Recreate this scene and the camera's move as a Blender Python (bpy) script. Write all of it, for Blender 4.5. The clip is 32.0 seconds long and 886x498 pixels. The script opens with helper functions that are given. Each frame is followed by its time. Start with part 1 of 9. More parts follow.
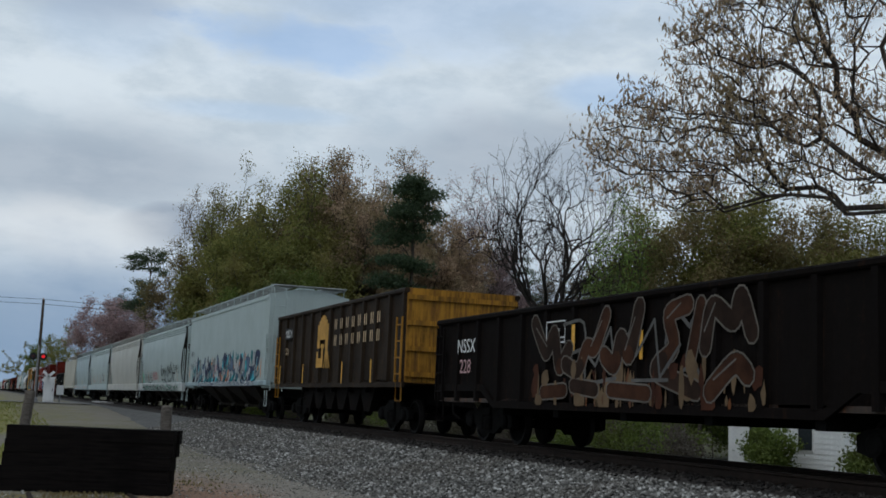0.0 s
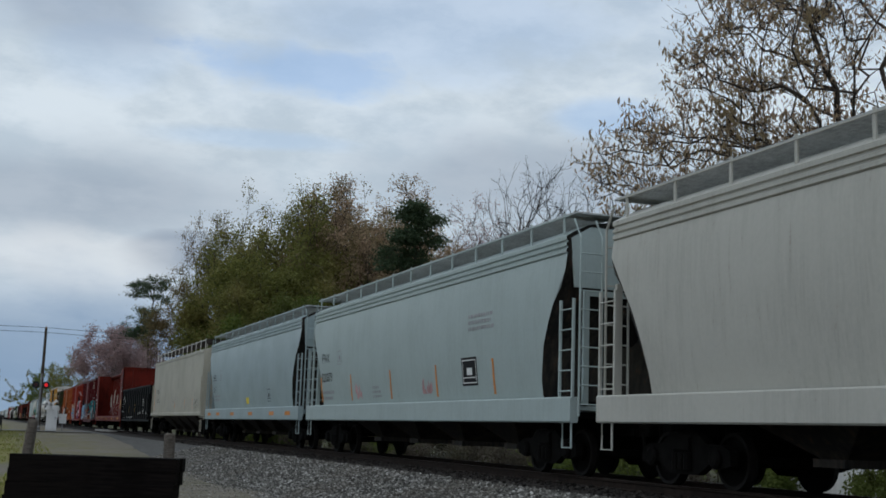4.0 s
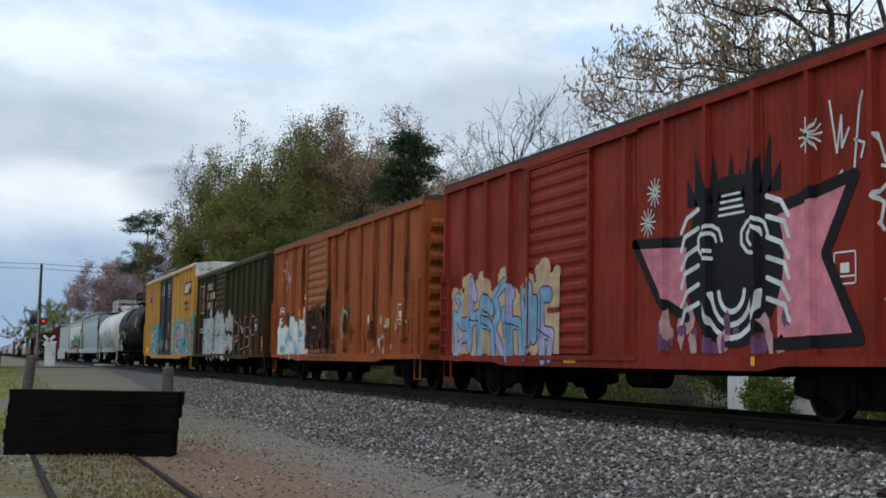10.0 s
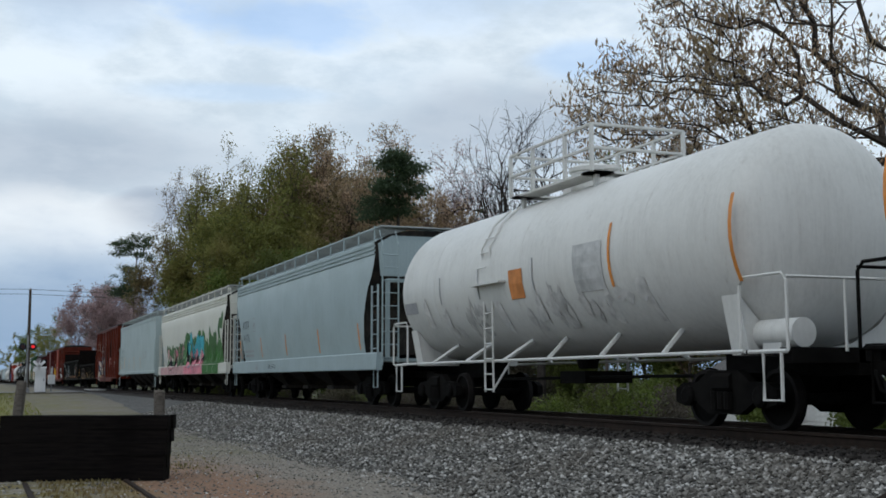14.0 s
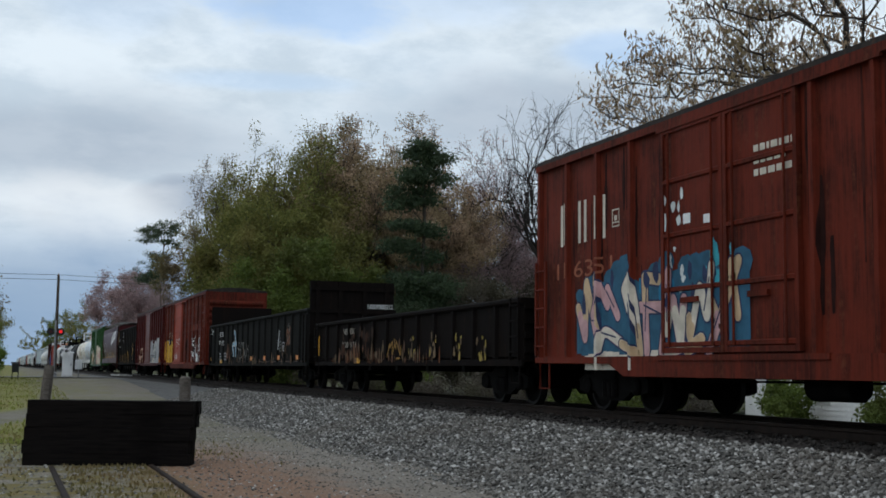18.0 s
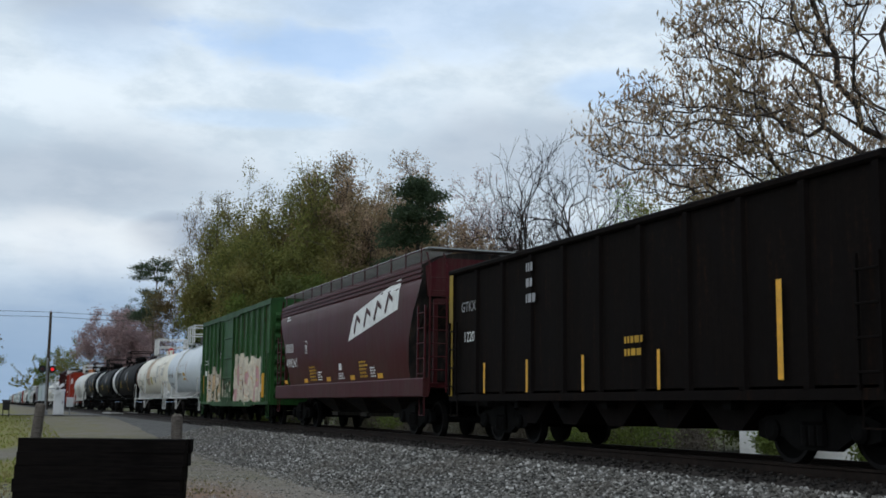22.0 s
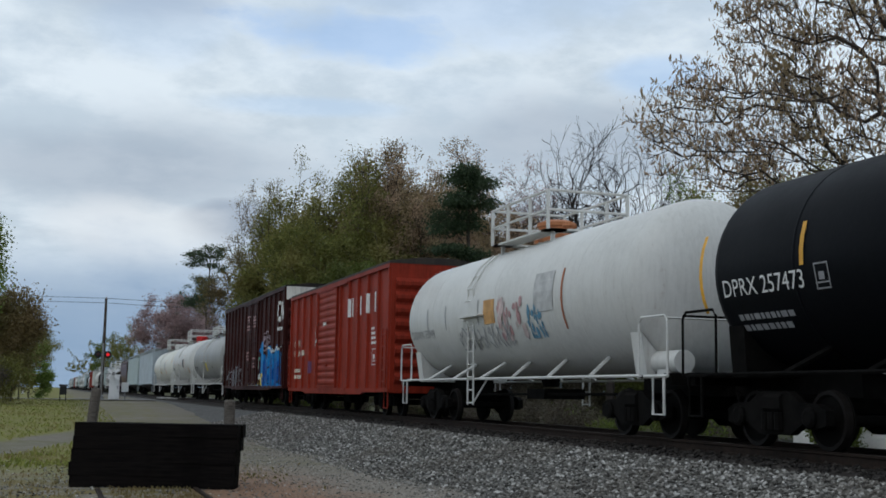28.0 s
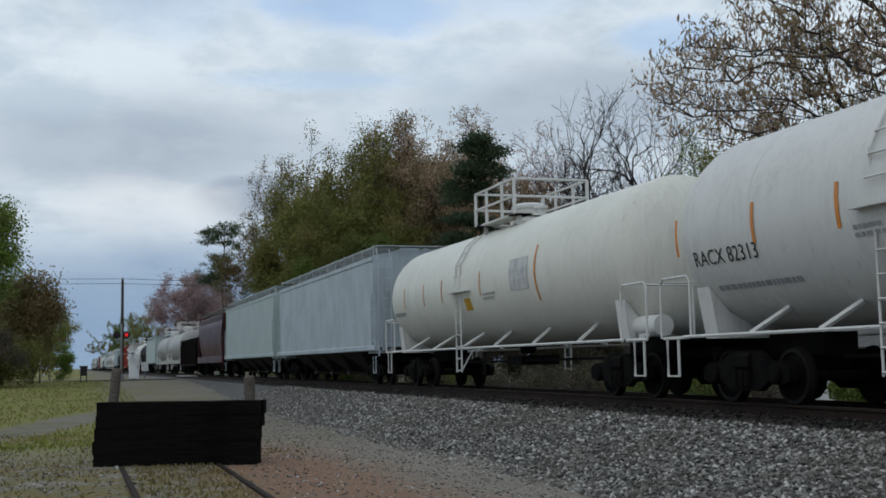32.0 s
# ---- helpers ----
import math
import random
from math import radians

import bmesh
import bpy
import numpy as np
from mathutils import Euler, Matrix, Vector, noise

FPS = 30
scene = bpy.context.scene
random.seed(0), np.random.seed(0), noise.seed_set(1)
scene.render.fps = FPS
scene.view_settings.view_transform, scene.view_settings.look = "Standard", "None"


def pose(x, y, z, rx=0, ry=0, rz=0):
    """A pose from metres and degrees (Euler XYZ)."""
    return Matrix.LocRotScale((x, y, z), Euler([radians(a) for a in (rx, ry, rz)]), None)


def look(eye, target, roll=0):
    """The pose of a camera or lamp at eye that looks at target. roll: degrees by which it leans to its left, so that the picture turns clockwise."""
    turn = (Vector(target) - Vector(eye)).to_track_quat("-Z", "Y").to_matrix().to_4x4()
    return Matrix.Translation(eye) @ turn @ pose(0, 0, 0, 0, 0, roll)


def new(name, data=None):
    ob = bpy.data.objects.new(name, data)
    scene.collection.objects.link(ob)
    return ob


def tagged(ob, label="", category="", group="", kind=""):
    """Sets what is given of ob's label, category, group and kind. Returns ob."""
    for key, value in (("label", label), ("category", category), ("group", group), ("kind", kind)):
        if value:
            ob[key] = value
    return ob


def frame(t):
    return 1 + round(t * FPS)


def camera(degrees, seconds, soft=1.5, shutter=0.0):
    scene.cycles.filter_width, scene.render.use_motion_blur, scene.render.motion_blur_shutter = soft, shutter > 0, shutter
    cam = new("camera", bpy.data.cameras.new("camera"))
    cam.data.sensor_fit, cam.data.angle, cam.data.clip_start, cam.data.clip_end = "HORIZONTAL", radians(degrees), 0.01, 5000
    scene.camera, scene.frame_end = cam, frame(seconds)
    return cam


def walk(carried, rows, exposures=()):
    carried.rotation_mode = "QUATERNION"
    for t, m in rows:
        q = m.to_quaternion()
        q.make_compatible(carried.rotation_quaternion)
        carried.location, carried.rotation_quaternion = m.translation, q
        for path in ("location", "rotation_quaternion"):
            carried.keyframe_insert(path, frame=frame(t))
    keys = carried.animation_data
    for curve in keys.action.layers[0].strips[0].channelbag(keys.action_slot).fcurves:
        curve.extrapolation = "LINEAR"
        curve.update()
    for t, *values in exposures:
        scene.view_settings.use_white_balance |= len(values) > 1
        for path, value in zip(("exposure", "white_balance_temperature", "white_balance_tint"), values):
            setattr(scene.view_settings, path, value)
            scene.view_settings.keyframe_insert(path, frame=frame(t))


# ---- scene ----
# ---- camera ----
cam = camera(40.94, 32.0, soft=1.7)
EYE = (0.0, 0.0, 1.53)
# seconds, pitch, roll, yaw
TURNS = """0.0,7.57,-2.32,-21.12 0.5,7.80,-1.96,-21.12 1.0,8.19,-2.44,-21.85 1.5,9.39,-3.05,-21.98 2.0,9.50,-2.99,-22.35
2.5,9.19,-2.95,-20.75 4.5,8.52,-1.63,-20.94 5.0,7.86,-1.50,-20.74 5.5,7.63,-1.57,-21.20 6.0,7.01,-1.91,-21.45
6.5,7.13,-1.16,-21.66 7.0,5.95,-0.63,-22.02 7.5,5.28,-0.87,-22.02 8.0,4.80,-1.32,-21.91 8.5,5.30,-0.97,-21.55
9.0,5.58,-0.99,-20.54 9.5,5.47,-1.06,-20.78 10.0,5.43,-1.02,-21.11 10.5,5.28,-0.91,-20.81 10.6,5.02,-0.5,-22.6 11.0,5.22,-0.11,-22.20
11.5,5.60,-0.04,-22.21 12.0,5.69,0.14,-20.77 12.5,6.02,-0.32,-21.92 13.0,6.48,-0.69,-21.91 13.5,6.28,0.06,-21.41
15.5,6.58,0.11,-21.74 16.0,6.83,-0.25,-21.72 16.5,6.32,-0.30,-21.54 17.0,6.42,-0.51,-21.24 17.5,5.83,-0.69,-20.32
18.0,5.79,-0.62,-20.33 18.5,5.93,-0.39,-19.87 19.0,5.66,-0.27,-20.13 19.5,5.98,-0.43,-20.43 20.0,6.05,-0.68,-20.65
20.5,6.32,-0.66,-20.62 21.0,6.36,-0.42,-20.71 21.5,7.11,-0.38,-20.88 22.0,7.60,-0.64,-20.65 22.5,5.63,-0.14,-20.97
23.0,5.32,-0.59,-20.69 23.5,4.42,-0.68,-21.08 24.0,4.34,-0.38,-20.81 24.5,5.07,-0.32,-20.59 25.0,5.18,-1.69,-19.76
25.5,4.96,-1.35,-18.86 27.5,6.30,-0.92,-19.36 28.0,6.95,-0.99,-18.24 28.5,6.09,0.43,-19.07 29.0,5.46,0.92,-18.84
29.5,5.14,0.83,-18.69 30.0,5.69,1.04,-18.84 30.5,5.79,0.93,-16.42 31.0,5.07,0.97,-17.92 31.5,5.62,0.81,-17.13
32.0,5.48,0.89,-17.37"""
PATH = []
for entry in TURNS.split():
    sec, tilt, lean, turn = (float(q) for q in entry.split(","))
    PATH.append((sec, pose(*EYE, 90 + tilt, lean, turn)))
walk(cam, PATH, exposures=[(0.0, -0.40), (2.5, -0.38), (6.0, -0.42), (7.0, -0.2), (9.0, 0.0), (13.0, -0.05), (16.0, -0.2), (18.0, -0.18), (21.0, -0.17), (24.0, 0.0), (25.0, -0.12), (28.0, -0.25), (30.0, -0.1), (32.0, -0.3)])

# ---- world and sun ----
SUN_EL, SUN_AZ = radians(52), radians(232)   # azimuth clockwise from +y
world = bpy.data.worlds.new("sky")
scene.world = world
world.use_nodes = True


class Nodes:
    """Short hand for building node trees."""

    def __init__(self, tree):
        self.t = tree
        tree.nodes.clear()

    def n(self, kind, ins=None, **props):
        node = self.t.nodes.new(kind)
        for k, v in props.items():
            setattr_safe(node, k, v)
        for k, v in (ins or {}).items():
            sock = node.inputs[k]
            if isinstance(v, bpy.types.NodeSocket):
                self.t.links.new(v, sock)
            elif v is not None:
                sock.default_value = v
        return node

    def math(self, op, a, b=0.0, c=0.0, clamp=False):
        return self.n("ShaderNodeMath", {0: a, 1: b, 2: c}, operation=op, use_clamp=clamp).outputs[0]

    def mix(self, f, a, b, blend="MIX"):
        node = self.n("ShaderNodeMix", None, data_type="RGBA", blend_type=blend)
        for k, v in ((0, f), (6, a), (7, b)):
            if isinstance(v, bpy.types.NodeSocket):
                self.t.links.new(v, node.inputs[k])
            else:
                node.inputs[k].default_value = (*v, 1) if k and len(v) == 3 else v
        return node.outputs[2]

    def ramp(self, f, lo, hi):
        return self.n("ShaderNodeMapRange", {0: f, 1: lo, 2: hi, 3: 0.0, 4: 1.0}, interpolation_type="SMOOTHSTEP").outputs[0]

    def noise(self, vec, scale, detail=4.0, rough=0.55):
        return self.n("ShaderNodeTexNoise", {"Vector": vec, "Scale": scale, "Detail": detail, "Roughness": rough}).outputs[0]

    def scaled(self, vec, s):
        return self.n("ShaderNodeMapping", {"Vector": vec, "Scale": s}).outputs[0]


def setattr_safe(node, k, v):
    if k == "operation":
        node.operation = v
    elif k == "use_clamp":
        node.use_clamp = v
    elif k == "data_type":
        node.data_type = v
    elif k == "blend_type":
        node.blend_type = v
    elif k == "interpolation_type":
        node.interpolation_type = v
    elif k == "sky_type":
        node.sky_type = v
    elif k == "feature":
        node.feature = v


def build_sky():
    w = Nodes(world.node_tree)
    gen = w.n("ShaderNodeTexCoord").outputs["Generated"]
    sep = w.n("ShaderNodeSeparateXYZ", {0: gen})
    x, y, z = sep.outputs
    sky = w.n("ShaderNodeTexSky", None, sky_type="NISHITA")
    sky.sun_disc, sky.sun_elevation, sky.sun_rotation = False, SUN_EL, SUN_AZ
    blue = w.n("ShaderNodeVectorMath", {0: sky.outputs[0], 3: 0.23}, operation="SCALE").outputs[0]
    az = w.math("ARCTAN2", x, y)
    el = w.math("ARCSINE", z)
    az_d, el_d = w.math("MULTIPLY", az, 57.2958), w.math("MULTIPLY", el, 57.2958)
    zz = w.math("ADD", w.math("MAXIMUM", z, 0.0), 0.16)
    flat = w.n("ShaderNodeCombineXYZ", {0: w.math("DIVIDE", x, zz), 1: w.math("DIVIDE", y, zz), 2: 0.0}).outputs[0]
    n1 = w.noise(flat, 1.1, 7.0, 0.55)
    n2 = w.noise(flat, 3.2, 6.0, 0.6)
    n3 = w.noise(w.scaled(gen, (5.0, 5.0, 11.0)), 1.0, 5.0, 0.6)
    n4 = w.noise(w.scaled(gen, (9.0, 9.0, 17.0)), 1.0, 6.0, 0.62)
    rag = w.math("SUBTRACT", w.math("ADD", w.math("MULTIPLY", w.math("ADD", n3, n4), 1.1), w.math("MULTIPLY", n2, 0.6)), 1.4)

    def blob(a, e, ra, re, soft=0.45, ragged=1.2):
        da = w.math("DIVIDE", w.math("SUBTRACT", az_d, a), ra)
        de = w.math("DIVIDE", w.math("SUBTRACT", el_d, e), re)
        r = w.math("SQRT", w.math("ADD", w.math("MULTIPLY", da, da), w.math("MULTIPLY", de, de)))
        return w.ramp(w.math("SUBTRACT", r, w.math("MULTIPLY", rag, ragged)), 1.0 + soft, 1.0 - soft)

    gap = w.math("MAXIMUM", blob(13.2, 17.0, 3.4, 1.0, 0.8, 3.2), w.math("MULTIPLY", blob(20.5, 19.6, 9.0, 2.4), 0.55))
    gap = w.math("MAXIMUM", gap, w.math("MULTIPLY", blob(28.6, 15.2, 2.6, 0.9), 0.7))
    gap = w.math("MAXIMUM", gap, w.math("MULTIPLY", blob(11.5, 13.6, 4.2, 0.5), 0.45))
    gap = w.math("MAXIMUM", gap, w.math("MULTIPLY", blob(4.0, 17.0, 3.5, 1.5), 0.35))
    thin = w.math("MULTIPLY", w.ramp(n1, 0.60, 0.36), 0.5)
    gap = w.math("MAXIMUM", gap, w.math("MULTIPLY", thin, w.ramp(el_d, 8.0, 30.0)))
    grey = w.math("MAXIMUM", w.math("MULTIPLY", blob(3.0, 10.3, 8.5, 2.0, 0.75), 0.6), w.math("MULTIPLY", blob(8.0, 8.0, 2.8, 1.2), 0.8))
    grey = w.math("MAXIMUM", grey, w.math("MULTIPLY", blob(25.5, 12.0, 8.0, 2.0, 0.6), 0.6))
    grey = w.math("MAXIMUM", grey, w.math("MULTIPLY", blob(2.5, 19.5, 4.0, 2.2, 0.5), 0.6))
    grey = w.math("MAXIMUM", grey, w.math("MULTIPLY", w.ramp(n1, 0.52, 0.72), 0.45))
    puff = blob(3.6, 7.3, 4.4, 1.35, 0.45, 0.9)
    cloud = w.mix(w.ramp(w.math("ADD", w.math("MULTIPLY", n2, 0.5), w.math("MULTIPLY", n4, 0.5)), 0.39, 0.6), (0.66, 0.78, 0.89), (0.9, 1.01, 1.1))
    cloud = w.mix(grey, cloud, (0.36, 0.44, 0.56))
    cloud = w.mix(w.math("MULTIPLY", puff, 0.5), cloud, (1.05, 1.09, 1.12))
    low = w.math("MULTIPLY", w.ramp(w.math("SUBTRACT", el_d, w.math("MULTIPLY", rag, 4.0)), 8.6, 2.2), 0.9)
    cloud = w.mix(low, cloud, (0.28, 0.42, 0.62))
    col = w.mix(w.math("MULTIPLY", gap, 0.7), cloud, blue)
    bg = w.n("ShaderNodeBackground", {"Color": col, "Strength": 1.0})
    w.t.links.new(bg.outputs[0], w.n("ShaderNodeOutputWorld").inputs[0])


build_sky()
sun = new("sun", bpy.data.lights.new("sun", "SUN"))
sun.data.energy, sun.data.angle, sun.data.color = 0.35, radians(14), (1.0, 0.95, 0.88)
sd = Vector((math.sin(SUN_AZ) * math.cos(SUN_EL), math.cos(SUN_AZ) * math.cos(SUN_EL), math.sin(SUN_EL)))
sun.matrix_world = look(sd * 50, (0, 0, 0))

# ---- materials ----
MATS = {}


def material(name):
    m = bpy.data.materials.new(name)
    m.use_nodes = True
    return m, Nodes(m.node_tree)


def finish(w, col, rough=0.6, metal=0.0, bump=None, strength=0.3, dist=0.02, spec=0.5):
    b = w.n("ShaderNodeBsdfPrincipled", {"Base Color": col if not isinstance(col, tuple) else (*col[:3], 1), "Roughness": rough, "Metallic": metal, "Specular IOR Level": spec})
    if bump is not None:
        w.t.links.new(w.n("ShaderNodeBump", {"Height": bump, "Strength": strength, "Distance": dist}).outputs[0], b.inputs["Normal"])
    w.t.links.new(b.outputs[0], w.n("ShaderNodeOutputMaterial").inputs[0])


def paint(name, col, dirt=0.35, rust=0.0, rough=0.5, grime=(0.09, 0.075, 0.06), rustcol=(0.16, 0.065, 0.03), seed=0.0, spec=None, field=None):
    """Weathered paint on steel: streaks, stains, chips of rust."""
    if name in MATS:
        return MATS[name]
    m, w = material(name)
    obj = w.n("ShaderNodeTexCoord").outputs["Object"]
    obj = w.n("ShaderNodeMapping", {"Vector": obj, "Location": (seed, seed * 1.7, 0)}).outputs[0]
    big = w.noise(obj, 0.7, 5.0, 0.6)
    streak = w.noise(w.scaled(obj, (7.0, 7.0, 0.55)), 1.0, 5.0, 0.65)
    fine = w.noise(obj, 14.0, 4.0, 0.6)
    d = w.math("MULTIPLY", w.ramp(w.math("ADD", w.math("MULTIPLY", big, 0.5), w.math("MULTIPLY", streak, 0.5)), 0.42, 0.62), dirt)
    c = w.mix(d, col, grime)
    runs = w.noise(w.scaled(obj, (19.0, 19.0, 0.9)), 1.0, 6.0, 0.7)
    soot = w.math("MULTIPLY", w.math("MULTIPLY", w.ramp(runs, 0.44, 0.68), w.ramp(big, 0.32, 0.62)), min(1.0, dirt * 1.15))
    c = w.mix(soot, c, tuple(q * 0.42 for q in grime))
    c = w.mix(w.math("MULTIPLY", w.ramp(fine, 0.3, 0.7), 0.12), c, tuple(min(1, q * 1.35 + 0.01) for q in col))
    if rust:
        r = w.ramp(w.math("ADD", w.math("MULTIPLY", streak, 0.7), w.math("MULTIPLY", fine, 0.4)), 0.64 - rust * 0.2, 0.82 - rust * 0.18)
        c = w.mix(w.math("MULTIPLY", r, min(1.0, rust + 0.35)), c, rustcol)
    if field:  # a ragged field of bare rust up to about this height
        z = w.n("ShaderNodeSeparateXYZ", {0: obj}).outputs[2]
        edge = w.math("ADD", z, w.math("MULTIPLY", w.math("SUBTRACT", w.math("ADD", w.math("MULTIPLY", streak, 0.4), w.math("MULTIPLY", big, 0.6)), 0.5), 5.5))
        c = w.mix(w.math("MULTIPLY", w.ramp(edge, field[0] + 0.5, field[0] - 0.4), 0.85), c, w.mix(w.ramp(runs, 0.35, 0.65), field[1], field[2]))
    finish(w, c, w.math("ADD", w.math("MULTIPLY", big, 0.3), rough - 0.15), 0.0, fine, 0.12, 0.01, spec if spec is not None else (0.05 if max(col) < 0.05 or col[0] > 4 * col[2] else 0.14))
    MATS[name] = m
    return m


def plain(name, col, rough=0.6, metal=0.0, var=0.25, scale=9.0, bump=0.2, spec=0.5):
    if name in MATS:
        return MATS[name]
    m, w = material(name)
    obj = w.n("ShaderNodeTexCoord").outputs["Object"]
    a, b = w.noise(obj, scale, 5.0, 0.6), w.noise(obj, scale * 0.12, 3.0, 0.5)
    f = w.math("ADD", w.math("MULTIPLY", a, 0.6), w.math("MULTIPLY", b, 0.4))
    c = w.mix(w.ramp(f, 0.3, 0.7), tuple(q * (1 - var) for q in col), tuple(min(1, q * (1 + var)) for q in col))
    finish(w, c, rough, metal, a, bump, 0.01, spec)
    MATS[name] = m
    return m


def leafy(name, c1, c2, c3, rough=0.7):
    m, w = material(name)
    rnd = w.n("ShaderNodeNewGeometry").outputs["Random Per Island"]
    obj = w.n("ShaderNodeTexCoord").outputs["Object"]
    big = w.noise(obj, 0.35, 3.0, 0.5)
    c = w.mix(w.ramp(rnd, 0.0, 1.0), c1, c2)
    c = w.mix(w.ramp(big, 0.4, 0.65), c, c3)
    b = w.n("ShaderNodeBsdfPrincipled", {"Base Color": c, "Roughness": rough, "Specular IOR Level": 0.2})
    tr = w.n("ShaderNodeBsdfTranslucent", {"Color": w.mix(0.25, c, (0.0, 0.0, 0.0))})
    mixs = w.n("ShaderNodeAddShader", {0: b.outputs[0], 1: tr.outputs[0]})
    w.t.links.new(mixs.outputs[0], w.n("ShaderNodeOutputMaterial").inputs[0])
    return m


def stone_mat(name, tones):
    m, w = material(name)
    rnd = w.n("ShaderNodeNewGeometry").outputs["Random Per Island"]
    obj = w.n("ShaderNodeTexCoord").outputs["Object"]
    c = w.mix(w.ramp(rnd, 0.15, 0.85), tones[0], tones[1])
    c = w.mix(w.ramp(rnd, 0.8, 1.0), c, tones[2])
    c = w.mix(w.math("MULTIPLY", w.ramp(w.noise(obj, 0.5, 4.0), 0.45, 0.7), 0.4), c, tones[3])
    finish(w, c, 0.9, 0.0, w.noise(obj, 40.0), 0.3, 0.01, 0.25)
    return m


def ground_mat():
    m, w = material("gravel_and_grass")
    pos = w.n("ShaderNodeTexCoord").outputs["Object"]
    x, y, z = w.n("ShaderNodeSeparateXYZ", {0: pos}).outputs
    n_big = w.noise(pos, 0.22, 5.0, 0.6)
    n_mid = w.noise(pos, 1.4, 6.0, 0.65)
    n_fine = w.noise(pos, 22.0, 4.0, 0.7)
    vor = w.n("ShaderNodeTexVoronoi", {"Vector": pos, "Scale": 26.0}).outputs["Distance"]
    wob = w.math("MULTIPLY", w.math("SUBTRACT", n_big, 0.5), 5.0)
    wob2 = w.math("MULTIPLY", w.math("SUBTRACT", n_mid, 0.5), 2.6)
    gravel = w.mix(w.ramp(n_fine, 0.3, 0.72), (0.13, 0.114, 0.094), (0.32, 0.285, 0.238))
    gravel = w.mix(w.math("MULTIPLY", w.ramp(n_mid, 0.4, 0.7), 0.5), gravel, (0.185, 0.162, 0.135))
    dirt = w.mix(w.ramp(n_fine, 0.3, 0.7), (0.15, 0.08, 0.05), (0.3, 0.185, 0.12))
    grass = w.mix(w.ramp(n_fine, 0.3, 0.7), (0.115, 0.125, 0.03), (0.225, 0.22, 0.068))
    grass = w.mix(w.ramp(n_mid, 0.45, 0.7), grass, (0.225, 0.18, 0.095))
    # dirt strip along the siding, wide near the camera
    xs = w.math("ADD", x, wob2)
    d1 = w.math("MULTIPLY", w.ramp(xs, 5.2, 3.3), w.ramp(xs, 1.2, 2.4))
    d1 = w.math("MULTIPLY", d1, w.ramp(w.math("ADD", y, wob), 27.0, 19.0))
    far_dirt = w.math("MULTIPLY", w.ramp(w.math("ADD", y, wob), 20.0, 30.0), w.math("ADD", w.math("MULTIPLY", w.ramp(n_mid, 0.36, 0.6), 0.5), 0.4))
    gravel = w.mix(far_dirt, gravel, w.mix(w.ramp(n_big, 0.4, 0.6), (0.165, 0.148, 0.118), (0.13, 0.124, 0.072)))
    col = w.mix(w.math("MULTIPLY", d1, 0.95), gravel, dirt)
    near = w.math("MULTIPLY", w.ramp(w.math("ADD", y, wob), 14.2, 11.5), w.ramp(x, 5.4, 4.2))
    col = w.mix(w.math("MULTIPLY", near, 0.55), col, dirt)
    # moss and thin grass between the buried siding rails
    g0 = w.math("MULTIPLY", w.ramp(w.math("ADD", x, wob2), 2.7, 1.9), w.ramp(y, 24.0, 20.0))
    col = w.mix(w.math("MULTIPLY", g0, w.ramp(n_mid, 0.36, 0.6)), col, w.mix(w.ramp(n_mid, 0.4, 0.7), (0.11, 0.1, 0.026), (0.19, 0.145, 0.06)))
    # lawn beyond the bumper
    g1 = w.math("MULTIPLY", w.ramp(w.math("SUBTRACT", w.math("ADD", x, wob2), w.math("MULTIPLY", y, 0.006)), 2.4, 0.2), w.ramp(w.math("ADD", y, wob), 20.0, 25.0))
    path = w.math("ABSOLUTE", w.math("SUBTRACT", w.math("ADD", y, wob), w.math("ADD", w.math("MULTIPLY", x, 4.0), 36.0)))
    g1 = w.math("MULTIPLY", g1, w.ramp(path, 2.5, 5.5))
    col = w.mix(g1, col, grass)
    # grass past the railway
    g2 = w.ramp(w.math("ADD", x, wob2), 15.5, 17.0)
    scrub = w.mix(w.ramp(n_mid, 0.4, 0.65), (0.045, 0.04, 0.022), (0.075, 0.08, 0.03))
    col = w.mix(g2, col, scrub)
    g3 = w.math("MULTIPLY", w.ramp(w.math("ADD", y, wob), 40.0, 48.0), w.math("MULTIPLY", w.ramp(w.math("ADD", x, wob2), 6.6, 5.4), w.ramp(n_mid, 0.5, 0.6)))
    col = w.mix(w.math("MULTIPLY", g3, 0.6), col, grass)
    h = w.math("ADD", n_fine, w.math("MULTIPLY", vor, 0.6))
    finish(w, col, 0.95, 0.0, h, 0.5, 0.03, 0.15)
    return m


def wood_mat(name, c1, c2, grain=(1.2, 14.0, 14.0), spec=0.2):
    m, w = material(name)
    obj = w.n("ShaderNodeTexCoord").outputs["Object"]
    g = w.noise(w.scaled(obj, grain), 2.2, 6.0, 0.65)
    k = w.noise(obj, 2.0, 3.0)
    c = w.mix(w.ramp(g, 0.3, 0.7), c1, c2)
    c = w.mix(w.math("MULTIPLY", w.ramp(k, 0.5, 0.7), 0.4), c, tuple(q * 0.5 for q in c1))
    finish(w, c, 0.85, 0.0, g, 0.6, 0.01, spec)
    return m


def glow(name, col, power):
    m, w = material(name)
    e = w.n("ShaderNodeEmission", {"Color": (*col, 1), "Strength": power})
    w.t.links.new(e.outputs[0], w.n("ShaderNodeOutputMaterial").inputs[0])
    return m


